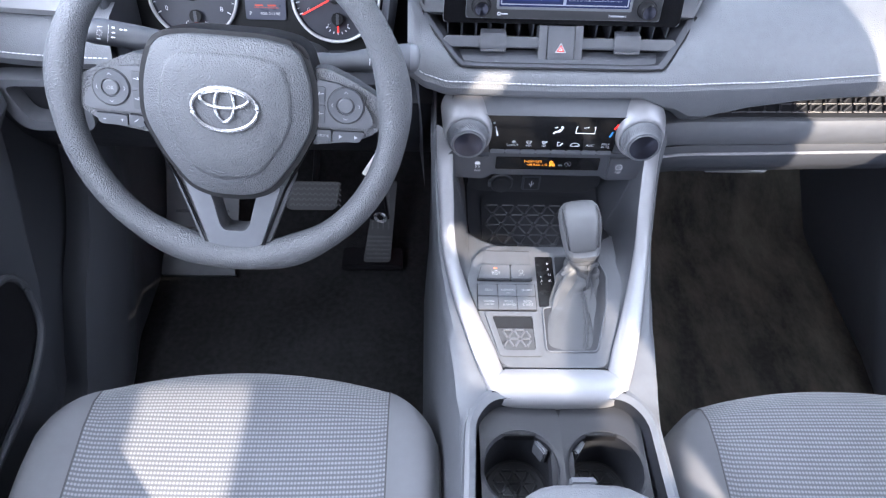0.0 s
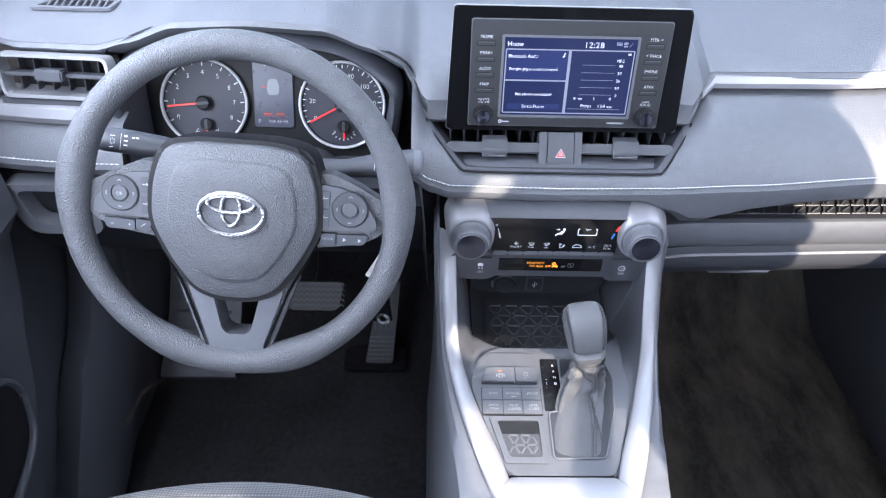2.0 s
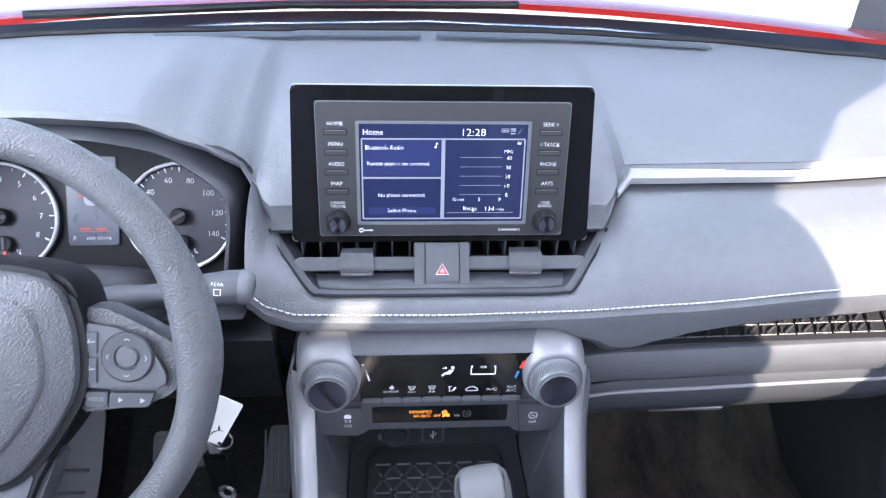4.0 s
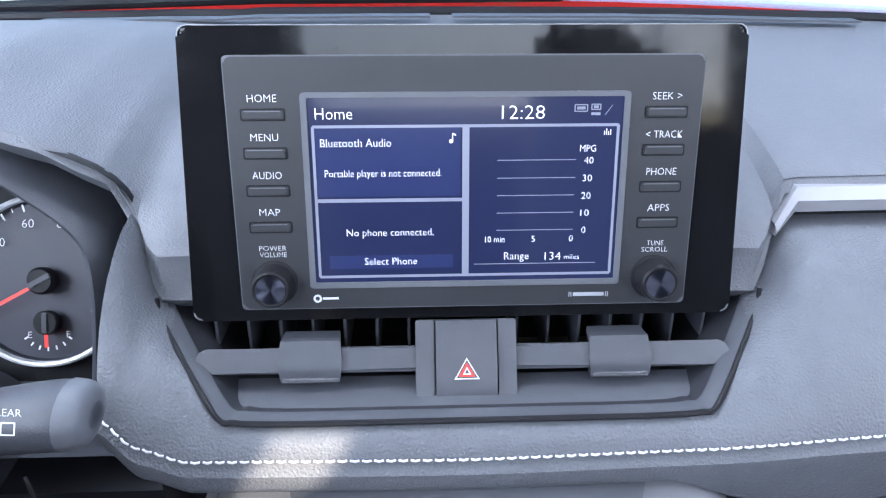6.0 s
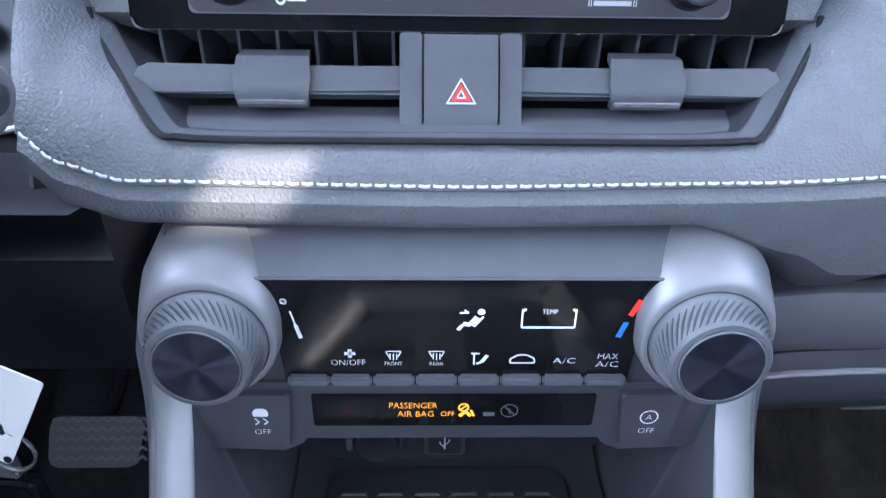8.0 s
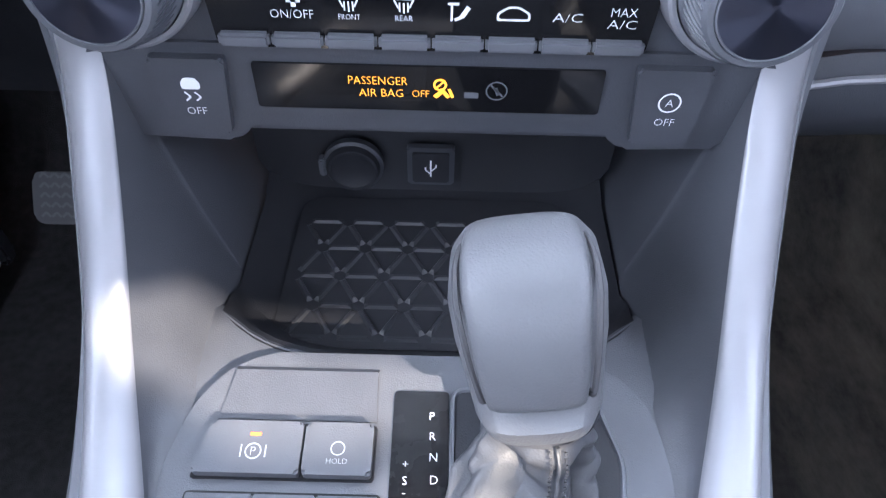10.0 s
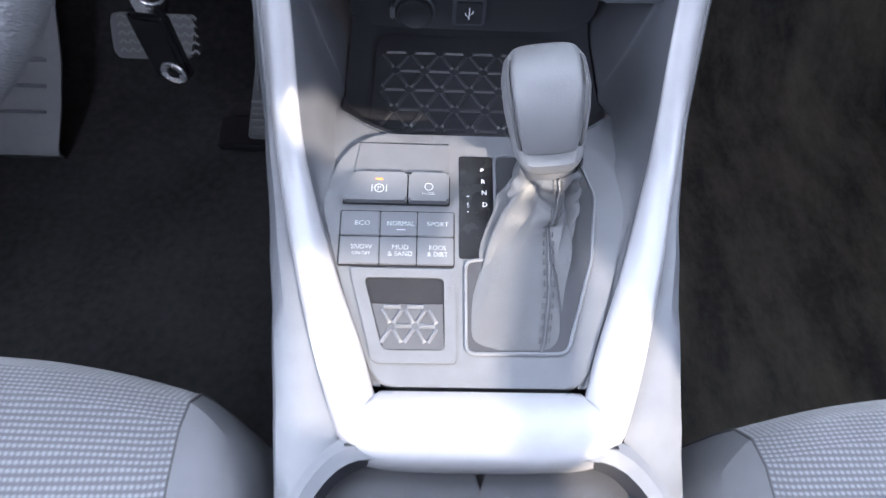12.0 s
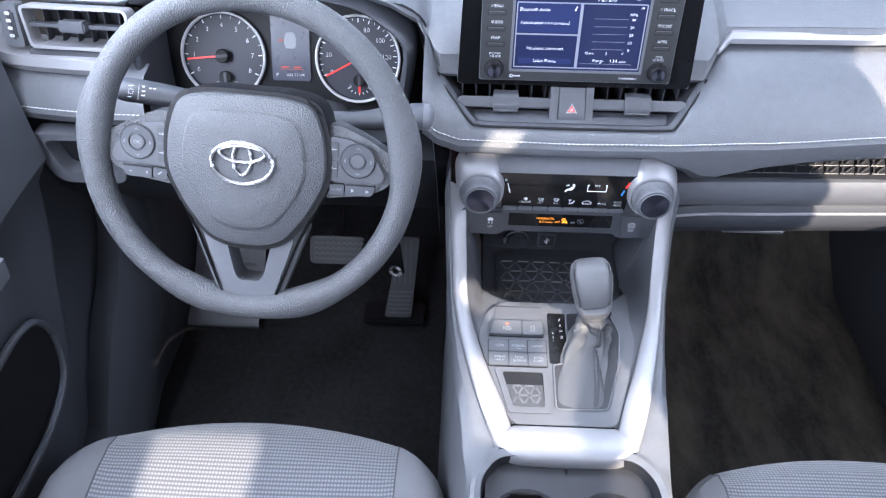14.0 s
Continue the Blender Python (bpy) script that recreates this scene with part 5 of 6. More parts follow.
    part("symbol", ringplate(corners([(c - 0.006, -0.0255), (c + 0.006, -0.0255), (c + 0.006, -0.0225), (c + 0.002, -0.0200), (c - 0.002, -0.0200), (c - 0.006, -0.0225)], 0.001, 2), corners([(c - 0.0052, -0.0248), (c + 0.0052, -0.0248), (c + 0.0052, -0.0229), (c + 0.0018, -0.0207), (c - 0.0018, -0.0207), (c - 0.0052, -0.0229)], 0.0008, 2), 0.0002, 0.0004, G), M_WHITE, g)
    # lower warning strip and the two switches
    low = part("lower_panel", prism(corners([(-0.125, -0.0815), (-0.078, -0.0835), (-0.070, -0.0695), (0.068, -0.0695), (0.076, -0.0835), (0.122, -0.0815), (0.132, -0.038), (-0.132, -0.038)], 0.006), -0.02, 0.0, 0.0015, B), M_DARK, t, "dark grey lower panel")
    box = part("warning_strip", prism(rect(-0.0685, 0.0665, -0.0652, -0.0452, 0.001), -0.001, 0.0012, 0.0004, B), M_GLOSS, t, "gloss warning strip with amber words")
    L = B @ Matrix.Translation((0, 0, 0.0012))
    lettering("PASSENGER", -0.0205, -0.0515, 0.0036, L, M_AMBER, box, w=0.0228)
    lettering("AIR BAG", -0.0195, -0.0570, 0.0036, L, M_AMBER, box, w=0.0172)
    lettering("OFF", -0.0040, -0.0570, 0.0032, L, M_AMBER, box, w=0.0066)
    part("symbol", lathe([(0.0018, 0.0004), (0.0027, 0.0004)], L @ Matrix.Translation((0.0035, -0.0528, 0)), 20), M_AMBER, box)
    part("symbol", bars([(0.0015, -0.0548, 0.0055, -0.0508, 0.0008), (0.0015, -0.0585, 0.0045, -0.0555, 0.0018), (0.0045, -0.0555, 0.007, -0.0585, 0.0016), (0.007, -0.0545, 0.0085, -0.0585, 0.0012)], L), M_AMBER, box, "amber airbag sign")
    part("symbol", lathe([(0.0037, 0.0004), (0.0043, 0.0004)], L @ Matrix.Translation((0.0255, -0.0550, 0)), 24), M_PLASTIC, box)
    part("symbol", bars([(0.0232, -0.0525, 0.0280, -0.0575, 0.0008), (0.0250, -0.0535, 0.0262, -0.0570, 0.0014), (0.0130, -0.0572, 0.0185, -0.0572, 0.0026)], L), M_PLASTIC, box)
    for s, nm in ((-1, "skid"), (1, "idle")):
        c = s * 0.0925
        o = corners([(c - 0.0115, -0.0775), (c + 0.0115, -0.0775), (c + 0.0148, -0.0425), (c - 0.0148, -0.0425)], 0.002)
        b = part("switch", prism(o, 0.0, 0.0042, 0.0012, B), M_DARK, t, "grey push switch marked OFF")
        P = B @ Matrix.Translation((0, 0, 0.0042))
        lettering("OFF", c, -0.0655, 0.0034, P, M_WHITE, b, w=0.0078)
        part("symbol", bars([(c - 0.005, -0.0725, c + 0.005, -0.0725, 0.0006)], P), M_DARK, b)
        if s < 0:
            part("symbol", prism(corners([(c - 0.0034, -0.0555), (c + 0.0034, -0.0555), (c + 0.0038, -0.0530), (c + 0.0022, -0.0505), (c - 0.0022, -0.0505), (c - 0.0038, -0.0530)], 0.0008, 2), 0.0002, 0.0005, 0, P), M_WHITE, b)
            part("symbol", bars([(c - 0.003, -0.0568, c - 0.001, -0.0590, 0.0007), (c - 0.001, -0.0590, c - 0.003, -0.0608, 0.0007), (c + 0.001, -0.0568, c + 0.003, -0.0590, 0.0007), (c + 0.003, -0.0590, c + 0.001, -0.0608, 0.0007)], P), M_WHITE, b)
        else:
            part("symbol", lathe([(0.0038, 0.0004), (0.0045, 0.0004)], P @ Matrix.Translation((c, -0.0565, 0)), 28), M_WHITE, b)
            lettering("A", c, -0.0565, 0.0034, P, M_WHITE, b)
        # large knob with silver collar
        K = face_frame((s * 0.108, -0.060, 0.6435), (0, 0.05, 1))
        col = []
        for r, w, up in ((0.0310, -0.03, 0.017), (0.0306, -0.006, 0.0135), (0.0300, 0.004, 0.0085), (0.0296, 0.0095, 0.0045), (0.0290, 0.0122, 0.0022), (0.0278, 0.0132, 0.001), (0.0264, 0.0132, 0.0), (0.0262, 0.008, 0.0)):
            ring = []
            for i in range(64):
                a = 2 * math.pi * i / 64
                rr = r + up * max(0.0, math.sin(a)) ** 1.3
                ring.append(K @ Vector((rr * math.cos(a), rr * math.sin(a), w)))
            col.append(ring)
        part("collar", loft(col, closed=True), M_COLLAR, t, "satin silver knob collar")
        kn = part("knob", lathe([(0.0258, 0.007), (0.0258, 0.0152), (0.0251, 0.0165), (0.0214, 0.0285), (0.0206, 0.0296), (0.0186, 0.0300), (0.0183, 0.0285)], K, 64), M_PLASTIC, t, "dark rotary knob")
        part("knob_cap", lathe([(0.0183, 0.0270), (0.0183, 0.0306), (0.0180, 0.0310), (0.0176, 0.0310), (0.0174, 0.0302), (0.0, 0.0300)], K, 64), M_PLASTIC, kn, "fine grey rim of the cap")
        part("knob_face", lathe([(0, 0.0304), (0.006, 0.0304), (0.012, 0.0304), (0.0174, 0.0304)], n=64), M_KNOBTOP, kn, "radially brushed blue-black face").matrix_basis = K
        # raised ridges in dark plastic imitate the shade of grip grooves
        bm = bmesh.new()
        for i in range(46):
            a = 2 * math.pi * i / 46
            pts = []
            for q in range(4):
                f = q / 3
                rr, ww, aa = 0.0249 - 0.0031 * f, 0.0172 + 0.0103 * f, a + 0.38 * f * s
                pts.append(K @ Vector((rr * math.cos(aa), rr * math.sin(aa), ww)))
            tube(pts, [0.0003, 0.00065, 0.00065, 0.0003], 5, bm=bm)
        tagged(part("grip_ridge", bm, M_DARK, kn, "curved grip ridges coloured dark to read as shaded grooves"), kind="stuff")


climate()


# ---- centre console ----
console = thing("centre_console", "grey centre console framed by a satin silver V", "centre console")
# silver band, one side: outer edge and inner edge from the knob down to the front bar
BAND = [((0.1465, -0.046, 0.640), (0.1250, -0.060, 0.630)), ((0.1450, -0.058, 0.600), (0.1245, -0.066, 0.598)), ((0.1425, -0.088, 0.560), (0.1220, -0.096, 0.556)), ((0.1385, -0.126, 0.521), (0.1185, -0.134, 0.514)),
        ((0.1300, -0.170, 0.501), (0.1075, -0.176, 0.494)), ((0.1175, -0.222, 0.491), (0.0910, -0.226, 0.485)), ((0.1010, -0.278, 0.484), (0.0730, -0.272, 0.478)), ((0.0870, -0.318, 0.479), (0.0640, -0.300, 0.4735))]
C = face_frame((0, -0.30, 0.470), (0, 1, 0.143))
PLATE = corners([(-0.0635, 0.004), (0.0635, 0.004), (0.086, 0.070), (0.100, 0.125), (0.095, 0.160), (0.075, 0.181), (-0.075, 0.181), (-0.095, 0.160), (-0.104, 0.125), (-0.088, 0.070)], 0.012)


def console_body():
    half = BAND + [((0.0800, -0.3310, 0.4765), (0.0605, -0.2998, 0.4733)), ((0.0700, -0.3385, 0.4745), (0.0550, -0.2996, 0.4733)), ((0.0540, -0.3418, 0.4735), (0.0450, -0.2996, 0.4733)), ((0.0280, -0.3430, 0.4730), (0.0250, -0.2996, 0.4733))]
    whole = [((-a[0], *a[1:]), (-b[0], *b[1:])) for a, b in half] + [((0, -0.3432, 0.4728), (0, -0.2996, 0.4733))] + half[::-1]
    vo, vi = spline([a for a, b in whole], 150), spline([b for a, b in whole], 150)
    rows = []
    for a, b in zip(vo, vi):
        f = max(0.0, min(1.0, (-0.300 - a.y) / 0.035))
        out = Vector((a.x - b.x, a.y - b.y, 0)).normalized()
        up = Vector((0, -0.3 * (1 - f), 1)).normalized()
        dn = 0.010 + 0.020 * f
        rows.append([a + Vector((0, 0, -dn)) - out * 0.004, a + Vector((0, 0, -0.45 * dn)) + out * 0.001 * f, a + up * (0.0005 - 0.003 * f), a.lerp(b, 0.12) + up * 0.0030, a.lerp(b, 0.3) + up * 0.0050, a.lerp(b, 0.65) + up * 0.0046, a.lerp(b, 0.93) + up * 0.0018, b + up * 0.0002, b + Vector((0, 0, -0.006))])
    part("silver_band", loft(rows), M_SILVER, console, "satin silver V-shaped frame", angle=60)
    for s in (-1, 1):
        o = spline([(s * a[0], a[1], a[2]) for a, b in BAND], 40)
        i = spline([(s * b[0], b[1], b[2]) for a, b in BAND], 40)
        # outer side panel down to the floor
        rows = []
        for a in o + [Vector((s * 0.082, -0.333, 0.474)), Vector((s * 0.090, -0.350, 0.474)), Vector((s * 0.100, -0.372, 0.474)), Vector((s * 0.104, -0.41, 0.470)), Vector((s * 0.104, -0.60, 0.462))]:
            sh = max(abs(a.x) + 0.004, interp(((-0.375, 0.1145), (-0.32, 0.121), (-0.25, 0.1285), (-0.20, 0.135), (-0.13, 0.143), (0.0, 0.148)), a.y)[0])
            rows.append([a + Vector((0, 0, -0.005)), Vector((s * (abs(a.x) * 0.35 + sh * 0.65), a.y, a.z - 0.0055)), Vector((s * sh, a.y, a.z - 0.011)), Vector((s * (sh + 0.003), a.y, a.z - 0.022)), Vector((s * (sh * 0.5 + 0.074), a.y + 0.002, a.z - 0.10)), Vector((s * 0.150, a.y + 0.004, 0.22)), Vector((s * 0.158, a.y + 0.004, 0.04))])
        first = [p + Vector((0, 0.18, 0)) for p in rows[0]]
        part("side_panel", loft([first] + rows), M_PLASTIC, console, "grained grey side panel")
        # inner wall between the band and the bin
        rows = []
        for k, b in enumerate(i):
            if b.y < -0.296:
                break
            f = min(1.0, max(0.0, (-0.06 - b.y) / 0.09))
            px_ = interp(((-0.30, 0.0640), (-0.231, 0.0885), (-0.176, 0.1030), (-0.14, 0.1020), (-0.10, 0.1010)), b.y)[0]
            foot = Vector((s * (0.0985 * (1 - f) + (px_ - 0.005) * f), b.y + 0.008 * (1 - f), 0.470 * (1 - f) + (0.4688 + (b.y + 0.30) * 0.143) * f))
            rows.append([b + Vector((0, 0, -0.001)), b.lerp(foot, 0.33) + Vector((s * 0.002, 0, -0.002)), b.lerp(foot, 0.66) + Vector((s * 0.002, 0, -0.002)), foot])
        top = [p + Vector((0, 0.09, -0.01)) for p in rows[0]]
        part("inner_wall", loft([top] + rows), M_VENT, console, "dark grey inner wall")
    part("plate", prism(PLATE, -0.01, 0.001, 0.001, C), M_PLATE, console, "grey shifter plate")
    # storage bin and its walls
    rows = []
    for x in [-0.097 + 0.194 * k / 20 for k in range(21)]:
        q = (abs(x) / 0.097) ** 8
        c = 0.030 * (abs(x) / 0.097) ** 4
        rows.append([(x, -0.1235 + c, 0.4930 - 0.004 * q), (x, -0.116 + c, 0.4895 - 0.004 * q), (x, -0.109 + c, 0.476 + 0.008 * q), (x, -0.096 + c, 0.465 + 0.01 * q), (x, 0.00, 0.462 + 0.012 * q), (x, 0.018, 0.468 + 0.012 * q), (x, 0.024 - 0.02 * q, 0.50), (x, 0.022 - 0.02 * q, 0.575)])
    part("bin", loft(rows), M_DEEP, console, "open storage bin")
    rows = []
    for x in [-0.108 + 0.216 * k / 24 for k in range(25)]:
        c = 0.030 * (min(1.0, abs(x) / 0.097)) ** 4
        q = min(1.0, abs(x) / 0.097) ** 8
        rows.append([(x, -0.215, 0.4795), (x, -0.17, 0.4862), (x, -0.14 + 0.3 * c, 0.4900), (x, -0.1300 + 0.8 * c, 0.4912 - 0.002 * q), (x, -0.1215 + c, 0.4926 - 0.004 * q), (x, -0.1165 + c, 0.4890 - 0.004 * q)])
    part("bin_lip", loft(rows), M_PLATE, console, "rolled lip in front of the bin")
    mat_ = thing("bin_mat", "dark rubber mat with raised triangles in the console bin", "rubber mat")
    m = face_frame((0, -0.098, 0.4665), (0, 1, 0.0))
    ol = corners([(-0.078, 0.0), (0.078, 0.0), (0.076, 0.108), (-0.076, 0.108)], 0.012)
    part("base", prism(ol, 0, 0.0012, 0.0005, m), M_RUBBER, mat_)
    tagged(part("rib", ribs(-0.072, 0.074, 0.006, 0.104, 0.0235, 0.0021, 0.0016, m @ Matrix.Translation((0, 0, 0.0012))), M_RUBBER2, mat_, "raised triangle ribs"), kind="stuff")
    so = thing("power_socket", "black round power socket with a hinged cap in the bin", "power socket")
    S = face_frame((-0.0465, 0.0175, 0.489), (0, 0.0, 1))
    part("collar", lathe([(0.0175, 0.0), (0.0175, 0.004), (0.0155, 0.005)], S, 32), M_DARK, so)
    part("cap", lathe([(0, 0.0075), (0.0115, 0.0078), (0.0125, 0.0085), (0.0142, 0.0085), (0.0155, 0.006), (0.0155, 0.0)], S, 40), M_DEEP, so, "black cap")
    part("hinge", rbox(-0.0195, -0.0155, -0.006, 0.006, 0.0, 0.007, 0.001, S), M_PLASTIC, so)
    us = thing("usb_port", "square black socket with a white fork sign", "usb port")
    Q = face_frame((-0.002, 0.0175, 0.490), (0, 0.0, 1))
    part("frame", prism(rect(-0.0135, 0.0135, -0.0135, 0.0135, 0.002), 0, 0.004, 0.001, Q), M_DARK, us)
    part("door", prism(rect(-0.0105, 0.0105, -0.0105, 0.0105, 0.001), 0.003, 0.0055, 0.0008, Q), M_DEEP, us)
    part("symbol", bars([(0, -0.006, 0, 0.006, 0.001), (0, -0.002, 0.003, 0.001, 0.0008), (0.003, 0.001, 0.003, 0.003, 0.001), (0, -0.004, -0.003, -0.001, 0.0008), (-0.003, -0.001, -0.003, 0.001, 0.001)], Q, 0.0058), M_WHITE, us)


console_body()


def console_controls():
    P = C @ Matrix.Translation((0, 0, 0.001))
    eb = thing("parking_brake_switch", "grey electric parking brake and hold switches with an amber lamp", "switch")
    part("well", loft([[P @ Vector((u, v, w)) for u in (a, b)] for a, b, v, w in ((-0.0805, -0.0195, 0.1735, 0.0006), (-0.0800, -0.0200, 0.1715, 0.0022), (-0.0820, -0.0195, 0.1600, 0.0014), (-0.0840, -0.0190, 0.1500, 0.0009))], thick=0.0006), M_VENT, eb, "shallow scoop behind the switches")
    b = part("button", prism(corners([(-0.0895, 0.1265), (-0.0475, 0.1265), (-0.0475, 0.1475), (-0.084, 0.1475)], 0.002), 0, 0.006, 0.0015, P), M_PLATE, eb)
    b2 = part("button", prism(corners([(-0.0465, 0.1265), (-0.0195, 0.1265), (-0.0195, 0.1475), (-0.0465, 0.1475)], 0.002), 0, 0.006, 0.0015, P), M_PLATE, eb)
    T = P @ Matrix.Translation((0, 0, 0.006))
    part("lamp", bars([(-0.0682, 0.1418, -0.0638, 0.1418, 0.0014)], T), M_PARK, b, "lit orange-red lamp")
    part("symbol", lathe([(0.0027, 0.0004), (0.0033, 0.0004)], T @ Matrix.Translation((-0.0660, 0.1350, 0)), 24), M_PRINT, b)
    part("symbol", bars([(-0.0708, 0.1325, -0.0708, 0.1375, 0.0006), (-0.0612, 0.1325, -0.0612, 0.1375, 0.0006)], T), M_PRINT, b)
    lettering("P", -0.0660, 0.1350, 0.0034, T, M_PRINT, b)
    part("symbol", lathe([(0.0024, 0.0004), (0.0029, 0.0004)], T @ Matrix.Translation((-0.0330, 0.1368, 0)), 24), M_PRINT, b2)
    lettering("HOLD", -0.0330, 0.1318, 0.0021, T, M_PRINT, b2, w=0.0082)
    part("gap", prism(corners([(-0.0908, 0.1255), (-0.0185, 0.1255), (-0.0185, 0.1485), (-0.0845, 0.1485)], 0.002), 0.0, 0.0008, 0, P), M_BLACK, eb)
    dm = thing("drive_mode_switches", "six grey drive mode keys with white words", "switch")
    us, vs = (-0.0905, -0.0645, -0.0402, -0.0160), (0.0820, 0.1018, 0.1200)
    words = {(0, 1): ("ECO",), (1, 1): ("NORMAL",), (2, 1): ("SPORT",), (0, 0): ("SNOW", "ON/OFF"), (1, 0): ("MUD", "& SAND"), (2, 0): ("ROCK", "& DIRT")}
    part("gap", prism(rect(-0.0912, -0.0154, 0.0812, 0.1208, 0.002), 0.0, 0.0010, 0, P), M_BLACK, dm)
    for i in range(3):
        for j in range(2):
            k = part("key", rbox(us[i] + 0.0003, us[i + 1] - 0.0003, vs[j] + 0.0003, vs[j + 1] - 0.0003, 0, 0.0026, 0.0005, P), M_PLATE, dm)
            c, v = (us[i] + us[i + 1]) / 2 + 0.0015, (vs[j] + vs[j + 1]) / 2
            tx = words[i, j]
            for q, s in enumerate(tx):
                wd = {"ECO": 0.0098, "NORMAL": 0.0178, "SPORT": 0.0140, "SNOW": 0.0135, "ON/OFF": 0.0118, "MUD": 0.0105, "& SAND": 0.0158, "ROCK": 0.0110, "& DIRT": 0.0132}[s]
                lettering(s, c, v + (0.0 if len(tx) == 1 else 0.0022 - q * 0.0046), 0.0033 if s != "ON/OFF" else 0.0024, P, M_PRINT, k, w=wd, lift=0.0029)
            if (i, j) == (1, 1):
                part("symbol", bars([(c - 0.003, v - 0.0045, c + 0.003, v - 0.0045, 0.0005)], P, 0.0029), M_PRINT, k)
    tray = thing("coin_tray", "small open tray with a rubber liner beside the shifter", "tray")
    part("rim", ringplate(corners([(-0.083, 0.0795), (-0.0155, 0.0795), (-0.0145, 0.018), (-0.066, 0.018)], 0.004), corners([(-0.0735, 0.0735), (-0.0225, 0.0735), (-0.0215, 0.026), (-0.060, 0.026)], 0.004), -0.001, 0.0022, P), M_PLATE, tray)
    part("well", prism(corners([(-0.0735, 0.0735), (-0.0225, 0.0735), (-0.0215, 0.026), (-0.060, 0.026)], 0.004), 0.0002, 0.0006, 0, P), M_BLACK, tray)
    part("liner", loft([[P @ Vector(p) for p in ((-0.0680, 0.056, 0.0008), (-0.0230, 0.056, 0.0008))], [P @ Vector(p) for p in ((-0.0590, 0.0265, 0.0014), (-0.0220, 0.0265, 0.0014))]], thick=0.0004), M_RUBBER2, tray)
    part("rib", ribs(-0.062, -0.024, 0.029, 0.055, 0.0145, 0.0018, 0.001, P @ Matrix.Translation((0, 0, 0.0016))), M_PLATE, tray)


def cups():
    # rim of the cup holder box, inner well and two cups
    m = face_frame((0, -0.30, 0.478), (0, 1, 0.05))
    out = corners([(-0.112, -0.36), (0.112, -0.36), (0.118, -0.18), (0.112, -0.060), (0.084, -0.024), (-0.084, -0.024), (-0.112, -0.060), (-0.118, -0.18)], 0.02)
    inn = corners([(-0.098, -0.35), (0.098, -0.35), (0.104, -0.18), (0.099, -0.066), (0.078, -0.040), (-0.078, -0.040), (-0.099, -0.066), (-0.104, -0.18)], 0.016)
    k = len(out)
    rows = []
    for o, w in ((out, -0.42), (out, -0.012)):
        rows.append([m @ Vector((u * (1.06 if w < -0.1 else 1.0), v, w)) for u, v in o])
    rows.append([m @ Vector((u * 0.985, v * 0.995 - 0.001, -0.002)) for u, v in out])
    rows.append([m @ Vector(((a[0] + b[0]) / 2, (a[1] + b[1]) / 2, 0.0)) for a, b in zip(out, inn)])
    rows.append([m @ Vector((u, v, -0.003)) for u, v in inn])
    part("rear_box", loft(rows, closed=True), M_PLASTIC, console, "grey rounded rim of the cup holder")
    part("cup_well", loft([[m @ Vector((u, v, -0.003)) for u, v in inn], [m @ Vector((u * 0.985, v * 0.995 - 0.001, -0.010)) for u, v in inn], [m @ Vector((u * 0.975, v * 0.99 - 0.002, -0.034)) for u, v in inn]], closed=True), M_DEEP, console, "dark inner wall")
    part("cup_floor", rbox(-0.085, 0.085, -0.376, -0.338, 0.440, 0.4525, 0.001), M_BLACK, console)
    cp = thing("cup_holder", "dark twin cup holder with sprung clips and ribbed pads", "cup holder")
    T = face_frame((0, -0.415, 0.452), (0, 1, 0.05))
    n = 48
    bm = bmesh.new()
    # tray surface round the two holes, as fans between each hole and the outline
    for s in (-1, 1):
        cx = s * 0.0475
        R = 0.0425
        ring = [(cx + R * math.cos(2 * math.pi * i / n), R * math.sin(2 * math.pi * i / n)) for i in range(n)]
        far = []
        for i in range(n):
            a = 2 * math.pi * i / n
            c, d = math.cos(a), math.sin(a)
            lim = []
            for bound, comp in (((s * 0.094 - cx) if c * s > 0 else -cx, c), ((0.075 if d > 0 else -0.09), d)):
                if abs(comp) > 1e-6:
                    lim.append(bound / comp)
            q = min(v for v in lim if v > 0)
            far.append((cx + c * q, d * q))
        rows = [[T @ Vector((u, v, 0)) for u, v in far], [T @ Vector((u, v, -0.001)) for u, v in [(cx + (R + 0.003) * math.cos(2 * math.pi * i / n), (R + 0.003) * math.sin(2 * math.pi * i / n)) for i in range(n)]], [T @ Vector((u, v, -0.004)) for u, v in ring],
                [T @ Vector((cx + 0.95 * (u - cx), v * 0.95, -0.075)) for u, v in ring], [T @ Vector((cx, 0, -0.0755)) for u, v in ring]]
        part("cup", loft(rows, closed=True), M_DEEP, cp, "dark round cup well")
        pad = T @ Matrix.Translation((cx, 0, -0.075))
        part("pad", lathe([(0, 0.002), (0.036, 0.002), (0.038, 0.0)], pad, 32), M_RUBBER, cp, "round rubber pad")
        part("pad_rib", ribs(-0.036, 0.036, -0.036, 0.036, 0.018, 0.002, 0.0016, pad @ Matrix.Translation((0, 0, 0.002)), lambda a, b: a * a + b * b < 0.034 ** 2), M_RUBBER2, cp)
        K = T @ Matrix.Translation((s * 0.022, 0.030, -0.020)) @ Matrix.Rotation(s * radians(-35), 4, "Z")
        part("clip", rbox(-0.0035, 0.0035, -0.010, 0.010, -0.018, 0.010, 0.002, K), M_PLASTIC, cp, "sprung grey clip")
    part("front_wall", rbox(-0.080, 0.080, -0.03, 0.03, -0.004, 0.0, 0.001, face_frame((0, -0.343, 0.448), (0, 0.3, 1))), M_BLACK, cp)
